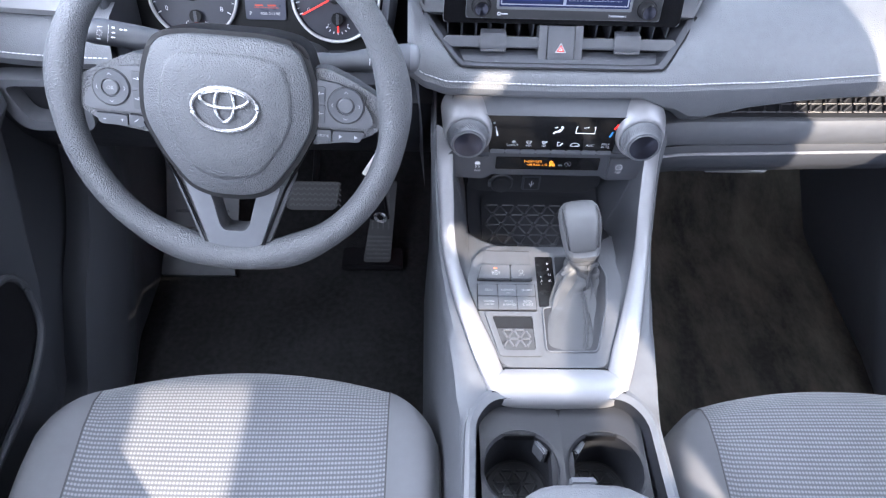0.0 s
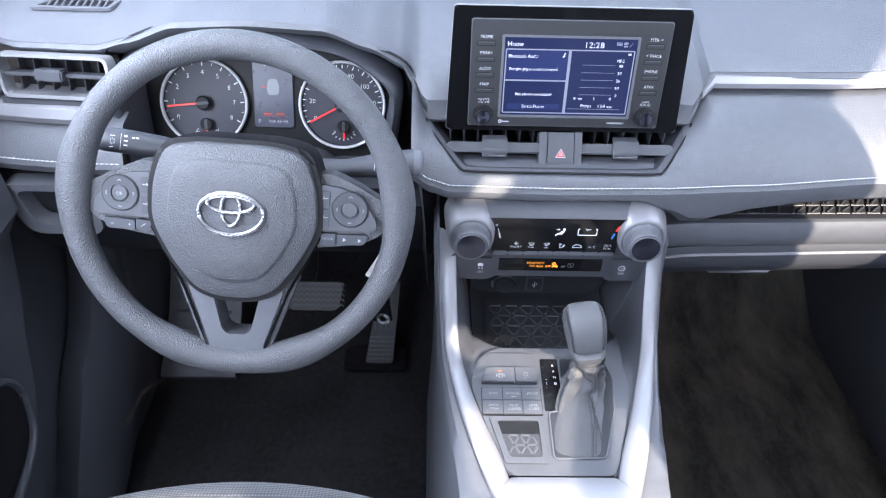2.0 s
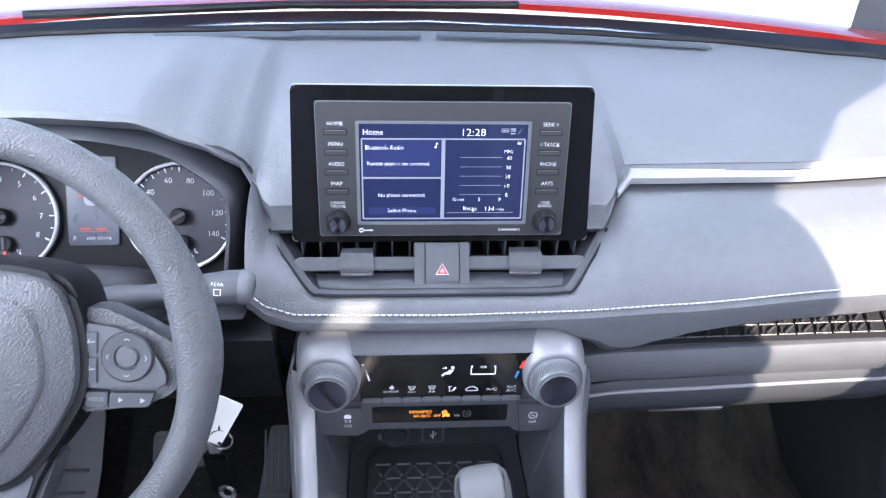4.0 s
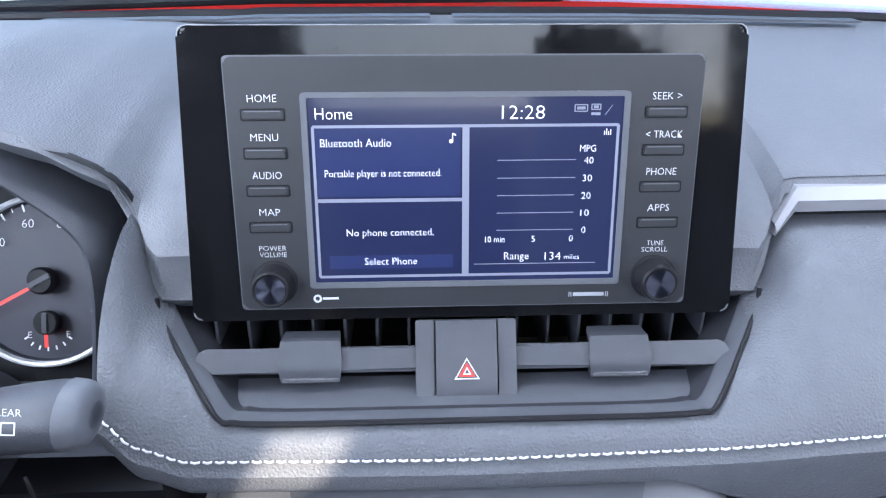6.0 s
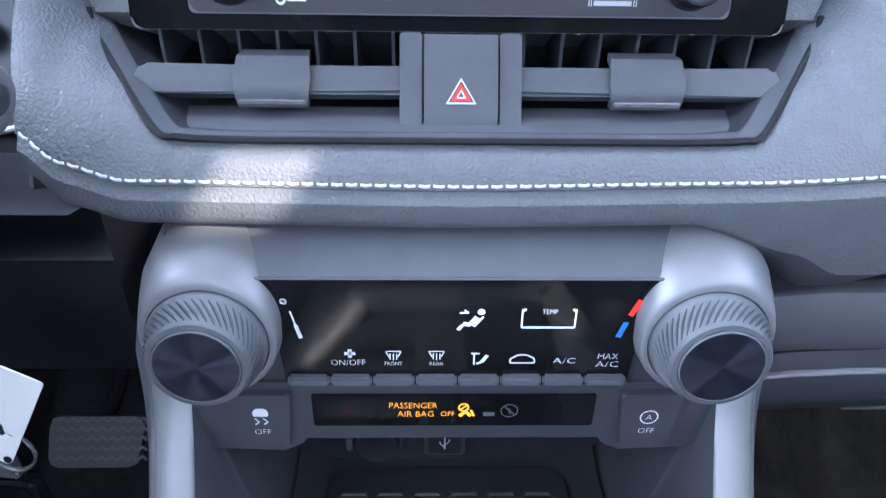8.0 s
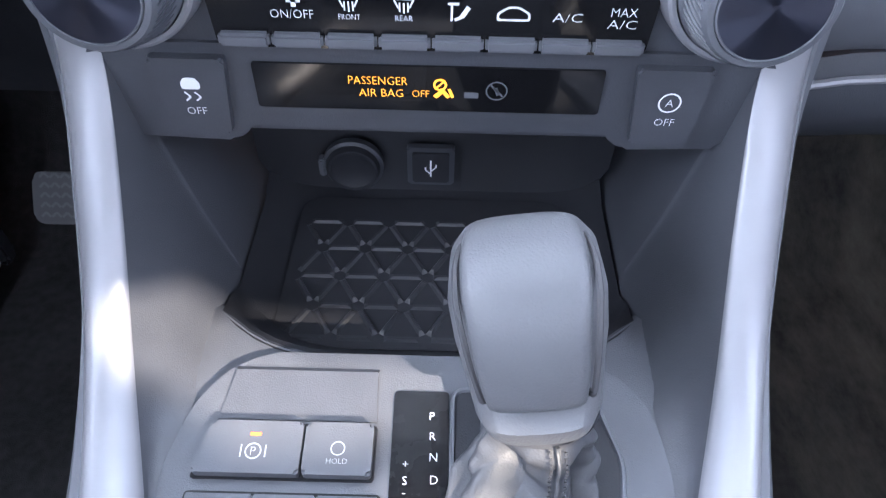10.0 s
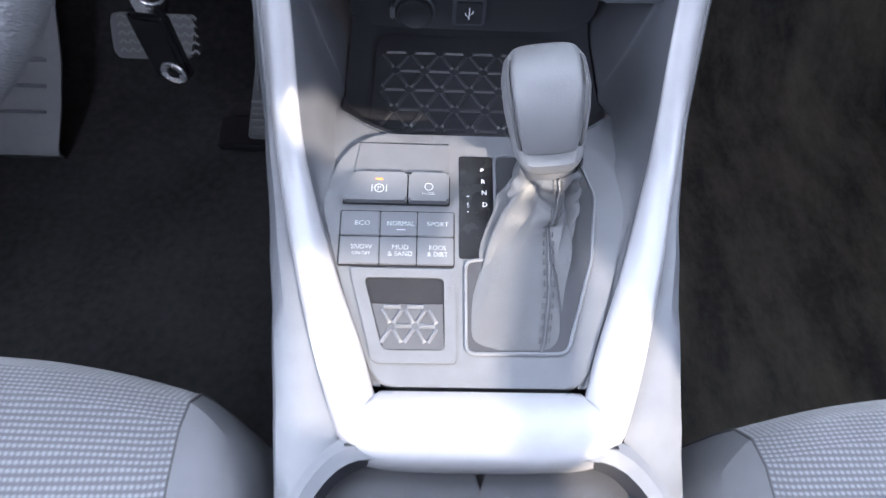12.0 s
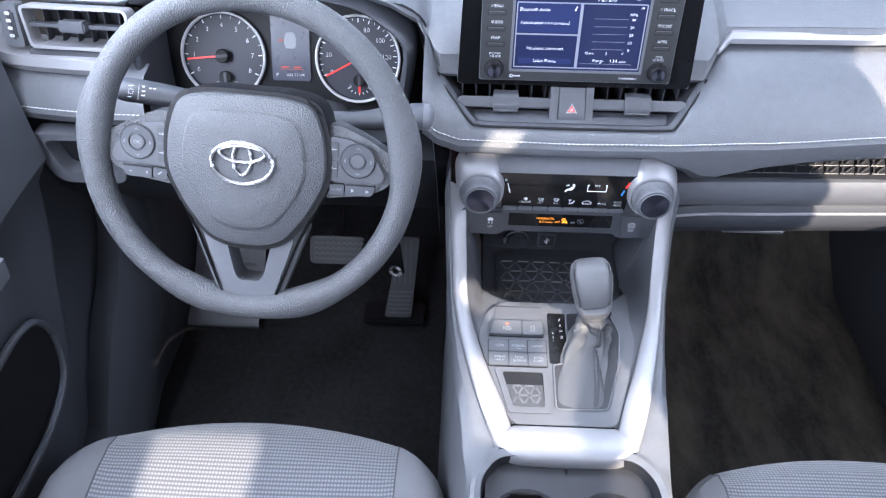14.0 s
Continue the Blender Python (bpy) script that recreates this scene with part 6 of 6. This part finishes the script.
    part("divider", loft([[(-0.008, -0.372, 0.4515), (0.008, -0.372, 0.4515)], [(-0.013, -0.40, 0.447), (0.013, -0.40, 0.447)], [(-0.013, -0.45, 0.43), (0.013, -0.45, 0.43)]], thick=0.02), M_DEEP, cp)
    ar = thing("armrest", "padded grey armrest lid behind the cup holders", "armrest")
    rows = []
    for y, z, wdt in ((-0.468, 0.522, 0.055), (-0.470, 0.533, 0.062), (-0.478, 0.541, 0.070), (-0.50, 0.547, 0.083), (-0.55, 0.552, 0.096), (-0.65, 0.555, 0.102), (-0.80, 0.553, 0.100)):
        ring = []
        for i in range(24):
            a = 2 * math.pi * i / 24
            cx_, sx_ = math.cos(a), math.sin(a)
            ring.append((wdt * math.copysign(abs(cx_) ** 0.5, cx_), y + (0.012 * cx_ * cx_ * -1 if y > -0.52 else 0), z - 0.022 + 0.022 * math.copysign(abs(sx_) ** 0.7, sx_)))
        rows.append(ring)
    part("lid", loft(rows, closed=True, cap=True), M_BOLSTER2, ar, "padded lid in grey leatherette")
    part("tab", rbox(-0.013, 0.013, -0.006, 0.006, -0.004, 0.006, 0.002, face_frame((0, -0.464, 0.523), (0, 0.3, 1))), M_PLASTIC, ar, "small release tab")
    part("box", rbox(-0.105, 0.105, -0.85, -0.60, 0.05, 0.53, 0.01), M_DARK, ar)


M_BOLSTER2 = mat("armrest_leatherette", (0.14, 0.145, 0.16), 0.5, grain=0.0003, scale=650, kind="leather", var=0.06)
console_controls()
cups()


# ---- gear shifter ----
def shifter():
    g = thing("gear_shifter", "grey leather gear shifter with a stitched boot, in park", "gear shifter")
    P = C @ Matrix.Translation((0, 0, 0.001))
    part("slot_panel", prism(corners([(-0.0125, 0.164), (0.0105, 0.164), (0.0105, 0.088), (-0.0125, 0.088)], 0.002), 0, 0.0008, 0.0003, P), M_SLOT, g, "black gear position panel")
    for s, u, v in (("P", 0.0035, 0.1530), ("R", 0.0040, 0.1445), ("N", 0.0045, 0.1360), ("D", 0.0050, 0.1270), ("+", -0.0065, 0.1330), ("S", -0.0065, 0.1265), ("-", -0.0065, 0.1215)):
        lettering(s, u, v, 0.0034, P, M_GLOW if s == "P" else M_WHITE, g, lift=0.0012)
    # flat plate, coloured dark for the shadowed hollow round the boot
    part("boot_frame", prism(corners([(-0.0085, 0.0245), (0.0545, 0.0255), (0.0740, 0.088), (0.0800, 0.135), (0.070, 0.165), (0.012, 0.165), (0.012, 0.088), (-0.0085, 0.086)], 0.006), 0.0, 0.0012, 0.0005, P), M_DEEP, g)
    part("boot_frame_edge", tube([P @ Vector((u, v, 0.0012)) for u, v in corners([(-0.0085, 0.0245), (0.0545, 0.0255), (0.0740, 0.088), (0.0800, 0.135), (0.070, 0.165), (0.012, 0.165), (0.012, 0.088), (-0.0085, 0.086)], 0.006)], 0.0012, 6, closed=True), M_PLASTIC, g)
    # boot: rings from the frame up to the collar, with folds
    base = corners([(-0.006, 0.026), (0.050, 0.027), (0.055, 0.075), (0.055, 0.112), (0.049, 0.134), (0.022, 0.136), (0.004, 0.100), (-0.005, 0.070)], 0.012, 13)
    n = len(base)
    cb = Vector((sum(u for u, v in base) / n, sum(v for u, v in base) / n))
    rows = []
    neck = Vector((0.0452, -0.163, 0.526))
    L = 44
    for k in range(L + 1):
        t = k / L
        ring = []
        for i, (u, v) in enumerate(base):
            d = Vector((u, v)) - cb
            a = math.atan2(d.y, d.x)
            p0 = P @ Vector((u, v, 0.001))
            rad = 0.0182
            p1 = neck + Vector((rad * math.cos(a), rad * 0.9 * math.sin(a), 0.0))
            f = 1 - (1 - t) ** 3.3
            p = Vector((p0.x + (p1.x - p0.x) * f, p0.y + (p1.y - p0.y) * f, p0.z + (p1.z - p0.z) * (t ** 1.05)))
            # creases run down and round the boot, deepest half way, with sharp valleys between soft ridges
            w1 = abs(math.sin(2.5 * a + 3.2 * t + 0.9 * math.sin(2 * a + 1.0)))
            w2 = abs(math.sin(4.0 * a - 5.5 * t + 1.3))
            env = math.sin(math.pi * min(1.0, t ** 0.55))
            fold = 0.0140 * (w1 ** 0.7 - 0.62) * env + 0.0045 * (w2 ** 0.6 - 0.65) * env * env
            fold += 0.0028 * noise.noise(Vector((3 * math.cos(a), 3 * math.sin(a), 9 * t))) * env
            fold += 0.0022 * math.sin(26 * t + 2 * math.sin(a)) * max(0.0, t - 0.55) * 2
            turn = (a + math.pi / 2 - 0.06 + math.pi) % (2 * math.pi) - math.pi
            fold += 0.0055 * math.exp(-(turn / 0.30) ** 2) * math.sin(math.pi * t ** 0.8) - 0.0040 * math.exp(-((abs(turn) - 0.75) / 0.28) ** 2) * math.sin(math.pi * t)
            q = Vector((math.cos(a), math.sin(a), 0.2))
            ring.append(p + q * fold)
        rows.append(ring)
    boot = part("boot", loft(rows, closed=True), M_LEATHER, g, "creased leather boot", angle=70)
    # two rows of stitches down the rear seam
    bm = bmesh.new()
    idx = [i for i, (u, v) in enumerate(base)]
    back = min(idx, key=lambda i: abs(math.atan2(base[i][1] - cb.y, base[i][0] - cb.x) + math.pi / 2 - 0.06))
    line = [r[back] for r in rows]
    for off in (-0.0028, 0.0028):
        pts = spline([p + Vector((off, -0.0012, 0.0006)) for p in line], 64)
        for k in range(2, 62, 2):
            tube([pts[k], pts[k + 1]], 0.0006, 5, bm=bm)
    tagged(part("stitching", bm, M_PIPE, boot, "dark seam thread"), kind="stuff")
    part("seam", tube([p + Vector((0, -0.0008, 0.0003)) for p in spline(line, 40)], 0.0009, 6), M_LEATHER, boot)
    # knob: rounded block, leaning
    K = Matrix.Translation((0.0440, -0.158, 0.518)) @ Matrix.Rotation(radians(-10), 4, "Y") @ Matrix.Rotation(radians(-16), 4, "X")
    prof = ((0.006, 0.0125, 0.0140, 0.000), (0.008, 0.0150, 0.0190, -0.002), (0.0115, 0.0176, 0.0245, -0.005), (0.0165, 0.0200, 0.0280, -0.0062), (0.0215, 0.0220, 0.0285, -0.0060), (0.0258, 0.0236, 0.0258, -0.002), (0.031, 0.0243, 0.0252, -0.0005), (0.045, 0.0260, 0.0256, 0.0), (0.058, 0.0264, 0.0245, 0.001), (0.067, 0.0247, 0.0215, 0.002), (0.0730, 0.0205, 0.0165, 0.003), (0.0755, 0.0120, 0.0095, 0.003), (0.0762, 0.002, 0.002, 0.003))
    rows = []
    for z, a, b, cy in prof:
        ring = []
        for i in range(48):
            t = 2 * math.pi * i / 48
            c, q = math.cos(t), math.sin(t)
            ring.append(K @ Vector((a * math.copysign(abs(c) ** 0.6, c), cy + b * math.copysign(abs(q) ** 0.6, q), z)))
        rows.append(ring)
    kn = part("knob", loft(rows, closed=True, cap=True), M_LEATHER2, g, "smooth leather knob", angle=60)
    # raised saddle from the lip over the top, with grooves of piping beside it
    sad = spline([(a, b, 0) for a, b in ((0.0255, -0.0245), (0.0262, -0.0290), (0.0290, -0.0306), (0.038, -0.0308), (0.048, -0.0298), (0.059, -0.0270), (0.068, -0.0215), (0.0745, -0.0135), (0.0785, -0.003), (0.0785, 0.008), (0.0735, 0.018))], 30)
    rows = []
    for k, p in enumerate(sad):
        f = k / 29
        wdt = 0.0150 + 0.0054 * min(1.0, f * 1.6) - 0.003 * max(0, (f - 0.75) / 0.25)
        row = []
        for x in (-1, -0.985, -0.94, -0.8, -0.4, 0, 0.4, 0.8, 0.94, 0.985, 1):
            e = abs(x)
            sink = 0.0055 if e > 0.99 else 0.0022 if e > 0.97 else 0.0008 if e > 0.9 else 0.0
            d = Vector((p.y, p.x - 0.035))
            d = d.normalized() * (d.length - sink - 0.0012 * e * e)
            row.append(K @ Vector((wdt * x, d.x, d.y + 0.035)))
        rows.append(row)
    part("knob_saddle", loft(rows), M_LEATHER2, kn, "raised grained saddle", angle=50)
    for q in (-1, 1):
        part("knob_piping", tube([r[0 if q < 0 else 10].lerp(r[5], -0.09) + Vector((0, -0.0030, 0.0016)) for r in rows[1:]], 0.0011, 6), M_PIPE, kn)
    part("collar", lathe([(0.0178, -0.004), (0.0188, 0.001), (0.0186, 0.006), (0.0170, 0.010)], K @ Matrix.Translation((0, -0.002, 0)), 40), M_LEATHER, g)


M_LEATHER2 = mat("knob_leather", (0.098, 0.100, 0.108), 0.5, grain=0.00012, scale=1200, kind="leather", var=0.06)
shifter()


# ---- seats ----
def seat(xc, label, ahead, lean=0.0):
    s = thing("front_seat", label, "seat", group="front seats")
    ys = [(0.02, 0.20), (0.012, 0.26), (0.004, 0.32), (-0.002, 0.352), (-0.016, 0.375), (-0.038, 0.386), (-0.075, 0.389), (-0.13, 0.385), (-0.19, 0.379), (-0.196, 0.376), (-0.202, 0.378), (-0.27, 0.372), (-0.36, 0.36), (-0.46, 0.35), (-0.55, 0.36)]

    def front(x):
        q = abs(x)
        return ahead - 0.249 - 0.030 * (q / 0.19) ** 2 - (0.45 * (q - 0.19) + 5.5 * max(0, q - 0.20) ** 2 if q > 0.19 else 0)

    def height(x, k):
        q = abs(x)
        return 0.012 * math.sin(math.pi * min(1, max(0, (q - 0.185) / 0.075))) * (1 if k > 4 else k / 4) - (0.09 * max(0, (q - 0.235) / 0.03) ** 2.2 if q > 0.235 else 0)

    def sheet(xs):
        return [[(xc + x, front(x) + dy, z + height(x, k)) for k, (dy, z) in enumerate(ys)] for x in xs]

    def dense(a, b, n):
        return [a + (b - a) * i / n for i in range(n + 1)]

    part("cushion_panel", loft(sheet(dense(-0.187, 0.187, 24))), M_CLOTH, s, "woven cloth centre panel")
    for q in (-1, 1):
        xs = dense(0.188, 0.268, 14)
        part("bolster", loft(sheet([q * x for x in xs])), M_BOLSTER, s, "smooth grey side bolster")
        line = [Vector((xc + q * 0.1875, front(0.1875) + dy, z + 0.0003)) for dy, z in ys]
        part("piping", tube(line, 0.0016, 6), M_PIPE, s, "dark seam piping")
        line = [Vector((xc + q * 0.252, front(0.252) + dy, z + height(0.252, k) + 0.0005)) for k, (dy, z) in enumerate(ys)]
        part("piping", tube(line, 0.0016, 6), M_PIPE, s, "dark seam piping")
    part("seat_base", rbox(xc - 0.235, xc + 0.235, -0.90, -0.36, 0.06, 0.27, 0.03), M_DARK, s, "dark plastic seat base")
    bk = loft([[(xc + a * (0.88 - 0.25 * max(0, (z - 0.75) / 0.3)), y - lean * (z - 0.36) + 0.03 * (abs(a) / 0.24) ** 2, z - 0.08 * lean * (z - 0.36)) for a in (-0.24, -0.18, -0.09, 0, 0.09, 0.18, 0.24)] for y, z in ((-0.94, 0.36), (-0.97, 0.5), (-1.00, 0.68), (-1.05, 0.85), (-1.09, 0.98), (-1.13, 1.02))], thick=0.09)
    part("backrest", bk, M_CLOTH, s, "woven cloth backrest")
    part("headrest", rbox(xc - 0.13, xc + 0.13, -1.19 - 0.75 * lean, -1.11 - 0.75 * lean, 1.04 - 0.2 * lean, 1.21 - 0.2 * lean, 0.035, seg=3), M_BOLSTER, s, "padded headrest")


seat(-0.39, "grey woven cloth driver's seat with smooth bolsters", 0.018)
seat(0.395, "grey woven cloth passenger's seat with smooth bolsters", -0.004, 0.28)


# ---- pedals ----
def pedals():
    b = thing("brake_pedal", "black rubber brake pedal with a tread pattern", "pedal")
    m = face_frame((-0.377, 0.248, 0.238), (0, 0.6, 0.8))
    part("pad", prism(corners([(-0.055, -0.030), (0.042, -0.030), (0.052, 0.026), (-0.055, 0.026)], 0.010), -0.008, 0.0, 0.003, m), M_RUBBER, b)
    part("arm", tube([m @ Vector(p) for p in ((0, 0, -0.008), (0.0, 0.05, -0.05), (0, 0.2, -0.10))], 0.008, 8), M_BLACK, b)
    bm = bmesh.new()
    for i in range(9):
        for j in range(5):
            u, v = -0.046 + i * 0.0112, -0.022 + j * 0.0105
            bars([(u, v, u + 0.005, v + 0.005, 0.0028), (u + 0.005, v + 0.005, u + 0.010, v, 0.0028)], m, 0.0012, bm=bm)
    part("tread", bm, M_RUBBER2, b, "zigzag tread")
    a = thing("accelerator_pedal", "long black floor-hinged accelerator pedal", "pedal")
    m = face_frame((-0.25, 0.262, 0.150), (0.10, 0.6, 0.8))
    part("pad", prism(corners([(-0.036, -0.085), (0.020, -0.085), (0.034, 0.085), (-0.008, 0.085)], 0.006), -0.012, 0.0, 0.003, m), M_RUBBER, a)
    for i in range(6):
        part("ridge", rbox(-0.030 + i * 0.0005, 0.018 + i * 0.0008, -0.078 + i * 0.009, -0.074 + i * 0.009, -0.001, 0.002, 0.001, m), M_RUBBER2, a)
    for i in range(4):
        u = -0.018 + 0.011 * i
        part("ridge", rbox(u, u + 0.003, -0.015, 0.078, -0.001, 0.0018, 0.0008, m), M_RUBBER2, a)
    part("base", rbox(-0.331, -0.204, 0.205, 0.262, 0.060, 0.075, 0.004), M_BLACK, a)
    f = thing("footrest", "pale grey moulded footrest panel rising from the carpet", "footrest")
    rows = [[(x, y, z) for x in (-0.700, -0.695, -0.66, -0.60, -0.555, -0.550)] for y, z in ((0.192, 0.056), (0.188, 0.066), (0.192, 0.072), (0.235, 0.092), (0.30, 0.135), (0.36, 0.20), (0.40, 0.30))]
    part("panel", loft(rows, thick=0.004), M_PLASTIC, f)
    for k in range(4):
        part("ridge", rbox(-0.68, -0.57, 0.235 + 0.03 * k, 0.239 + 0.03 * k, 0.094 + 0.021 * k, 0.101 + 0.021 * k, 0.001), M_PLASTIC, f)


pedals()


# ---- doors ----
def door(s, label):
    d = thing("front_door", label, "door", group="front doors")

    def edge(z):
        """Where the door ends in front: it leans back towards the sill, and above reaches the dash."""
        return interp(((0.06, -0.30), (0.33, -0.165), (0.45, -0.085), (0.55, -0.03), (0.66, -0.01), (0.93, 0.03)), z)[0]

    prof = ((0.742, 0.93), (0.728, 0.915), (0.715, 0.80), (0.704, 0.68), (0.698, 0.635), (0.716, 0.60), (0.720, 0.53), (0.716, 0.47), (0.709, 0.40), (0.704, 0.34), (0.708, 0.24), (0.730, 0.16), (0.748, 0.06))
    rows = []
    for i in range(25):
        row = []
        for x, z in prof:
            y = -0.95 + (edge(z) + 0.95) * i / 24
            a = 0.03 * math.exp(-((y + 0.45) / 0.28) ** 2) if 0.6 < z < 0.7 else 0.0
            row.append((s * (x - a), y, z))
        rows.append(row)
    rows.append([(s * (x + 0.006), edge(z) + 0.004, z) for x, z in prof])
    rows.append([(s * (x + 0.05), edge(z) + 0.006, z) for x, z in prof])
    part("panel", loft(rows), M_DARK, d, "dark grey door panel")
    top = [(s * 0.712, -0.60, 0.475), (s * 0.708, -0.30, 0.480), (s * 0.705, -0.200, 0.484), (s * 0.701, -0.165, 0.470), (s * 0.698, -0.155, 0.430), (s * 0.694, -0.175, 0.375), (s * 0.690, -0.235, 0.350), (s * 0.688, -0.32, 0.345), (s * 0.688, -0.62, 0.35)]
    part("pocket_rim", tube(spline(top, 50), 0.0055, 10), M_DARK, d, "rounded rim of the door pocket")
    # no hollow is built: a black sheet inside the rim stands for the pocket's shade
    hole = spline([(y, z, 0) for x, y, z in top], 40)
    part("pocket", prism([(p.x, p.y) for p in hole][::-1], 0, 0.002, 0, face_frame((s * 0.7015, 0, 0), (0, 0, 1), (0, 1, 0))), M_BLACK, d, "flat black sheet in place of the shade inside the door pocket")
    part("armrest", loft([[(s * 0.66, y, 0.655), (s * 0.645, y, 0.645), (s * 0.65, y, 0.615), (s * 0.70, y, 0.60)] for y in (-0.75, -0.5, -0.3, -0.22)], thick=0.006), M_PLASTIC, d, "grey door armrest")
    # sill trim rising into the kick panel, and the dark lining before the door
    a = spline([(s * 0.715, -1.0, 0.13), (s * 0.705, -0.45, 0.14), (s * 0.700, -0.20, 0.165), (s * 0.695, -0.132, 0.227), (s * 0.690, -0.062, 0.314), (s * 0.686, 0.006, 0.374), (s * 0.682, 0.06, 0.46), (s * 0.680, 0.10, 0.60)], 40)
    b = spline([(s * 0.680, -1.0, 0.09), (s * 0.672, -0.45, 0.09), (s * 0.668, -0.12, 0.10), (s * 0.667, -0.04, 0.15), (s * 0.666, 0.021, 0.215), (s * 0.665, 0.062, 0.27), (s * 0.662, 0.11, 0.37), (s * 0.660, 0.16, 0.60)], 40)
    rows = []
    for p, q in zip(a, b):
        m = p.lerp(q, 0.5) + Vector((-s * 0.006, -0.004, 0.003))
        rows.append([p + Vector((s * 0.05, 0.03, -0.01)), p, p.lerp(m, 0.5) + Vector((-s * 0.003, 0, 0.001)), m, q.lerp(m, 0.5) + Vector((-s * 0.002, 0, 0)), q, q + Vector((s * 0.012, 0.02, -0.03)), Vector((s * 0.708, q.y + 0.10, max(0.05, q.z - 0.10))), Vector((s * 0.712, max(q.y + 0.45, 0.5 if q.y > -0.1 else -9), max(0.04, q.z - 0.14)))])
    sill = part("trim", loft(rows), M_DARK, None)
    tagged(sill, "dark plastic sill trim rising into the kick panel", "trim", kind="structure")


door(-1, "dark grey driver's door panel with a deep lower pocket")
door(1, "dark grey passenger's door panel with a deep lower pocket")


# ---- key and tag hanging at the column ----
def key():
    k = thing("car_key", "black remote key with a white card tag hanging from the column", "key")
    T = face_frame((-0.216, -0.060, 0.590), (0.45, 0.1, 0.9), (0.88, -0.1, -0.44))
    part("tag", prism(corners([(-0.016, -0.030), (0.010, -0.030), (0.012, 0.026), (-0.013, 0.026)], 0.002), 0, 0.0012, 0.0003, T), M_TAG, k, "white card tag")
    part("tag_hole", lathe([(0, 0.0016), (0.0022, 0.0016)], T @ Matrix.Translation((0.008, -0.027, 0)), 16), M_BLACK, k)
    part("ring", tube([Vector((-0.220 + 0.011 * math.cos(a), -0.062, 0.565 + 0.013 * math.sin(a))) for a in [2 * math.pi * i / 24 for i in range(24)]], 0.0011, 6, closed=True), M_CHROME, k, "steel split ring")
    F = face_frame((-0.226, -0.058, 0.508), (-0.15, 0.05, 1), (0.96, -0.2, 0.1))
    part("remote", rbox(-0.015, 0.015, -0.026, 0.034, -0.006, 0.006, 0.004, F, 3), M_GLOSS, k, "black remote fob")
    part("remote_ring", lathe([(0.005, 0.0065), (0.009, 0.0075), (0.010, 0.0062)], F @ Matrix.Translation((0.004, -0.016, 0)), 24), M_CHROME, k)
    part("blade_stub", rbox(-0.006, 0.006, 0.034, 0.052, -0.003, 0.003, 0.001, F), M_CHROME, k)
    part("strap", tube([(-0.220, -0.062, 0.578), (-0.218, -0.055, 0.605), (-0.225, -0.03, 0.64), (-0.245, -0.01, 0.665)], 0.0015, 6), M_BLACK, k)


key()


# ---- bonnet and yard seen through the screen ----
def bonnet():
    b = thing("car_bonnet", "red painted bonnet beyond the windscreen with a black wiper cowl", "bonnet")
    part("panel", loft([[(x, y - 0.18 * (x / 0.75) ** 2, z - 0.02 * (x / 0.75) ** 2) for x in [-0.78 + 1.56 * i / 20 for i in range(21)]] for y, z in ((0.62, 0.862), (0.66, 0.869), (0.80, 0.850), (1.2, 0.75), (1.5, 0.62))], thick=0.01), M_PAINT, b, "red painted panel")
    part("cowl", loft([[(x, y - 0.22 * (x / 0.75) ** 2, z) for x in [-0.74 + 1.48 * i / 20 for i in range(21)]] for y, z in ((0.46, 0.835), (0.54, 0.825), (0.62, 0.845))], thick=0.01), M_BLACK, b, "black wiper cowl")
    part("wiper", tube([(-0.55, 0.44, 0.868), (-0.2, 0.52, 0.872), (0.15, 0.545, 0.872)], 0.006, 8), M_BLACK, b, "black wiper blade")


bonnet()


def settle():
    """Move each thing's empty to the middle of its base."""
    for ob in list(scene.objects):
        if ob.type != "EMPTY" or ob.parent:
            continue
        pts = [c.matrix_basis @ v.co for c in ob.children_recursive if c.type == "MESH" for v in c.data.vertices]
        if not pts:
            continue
        lo = Vector([min(p[i] for p in pts) for i in range(3)])
        hi = Vector([max(p[i] for p in pts) for i in range(3)])
        ob.location = ((lo.x + hi.x) / 2, (lo.y + hi.y) / 2, lo.z)
        for c in ob.children:
            c.matrix_parent_inverse = Matrix.Translation(-ob.location)


settle()
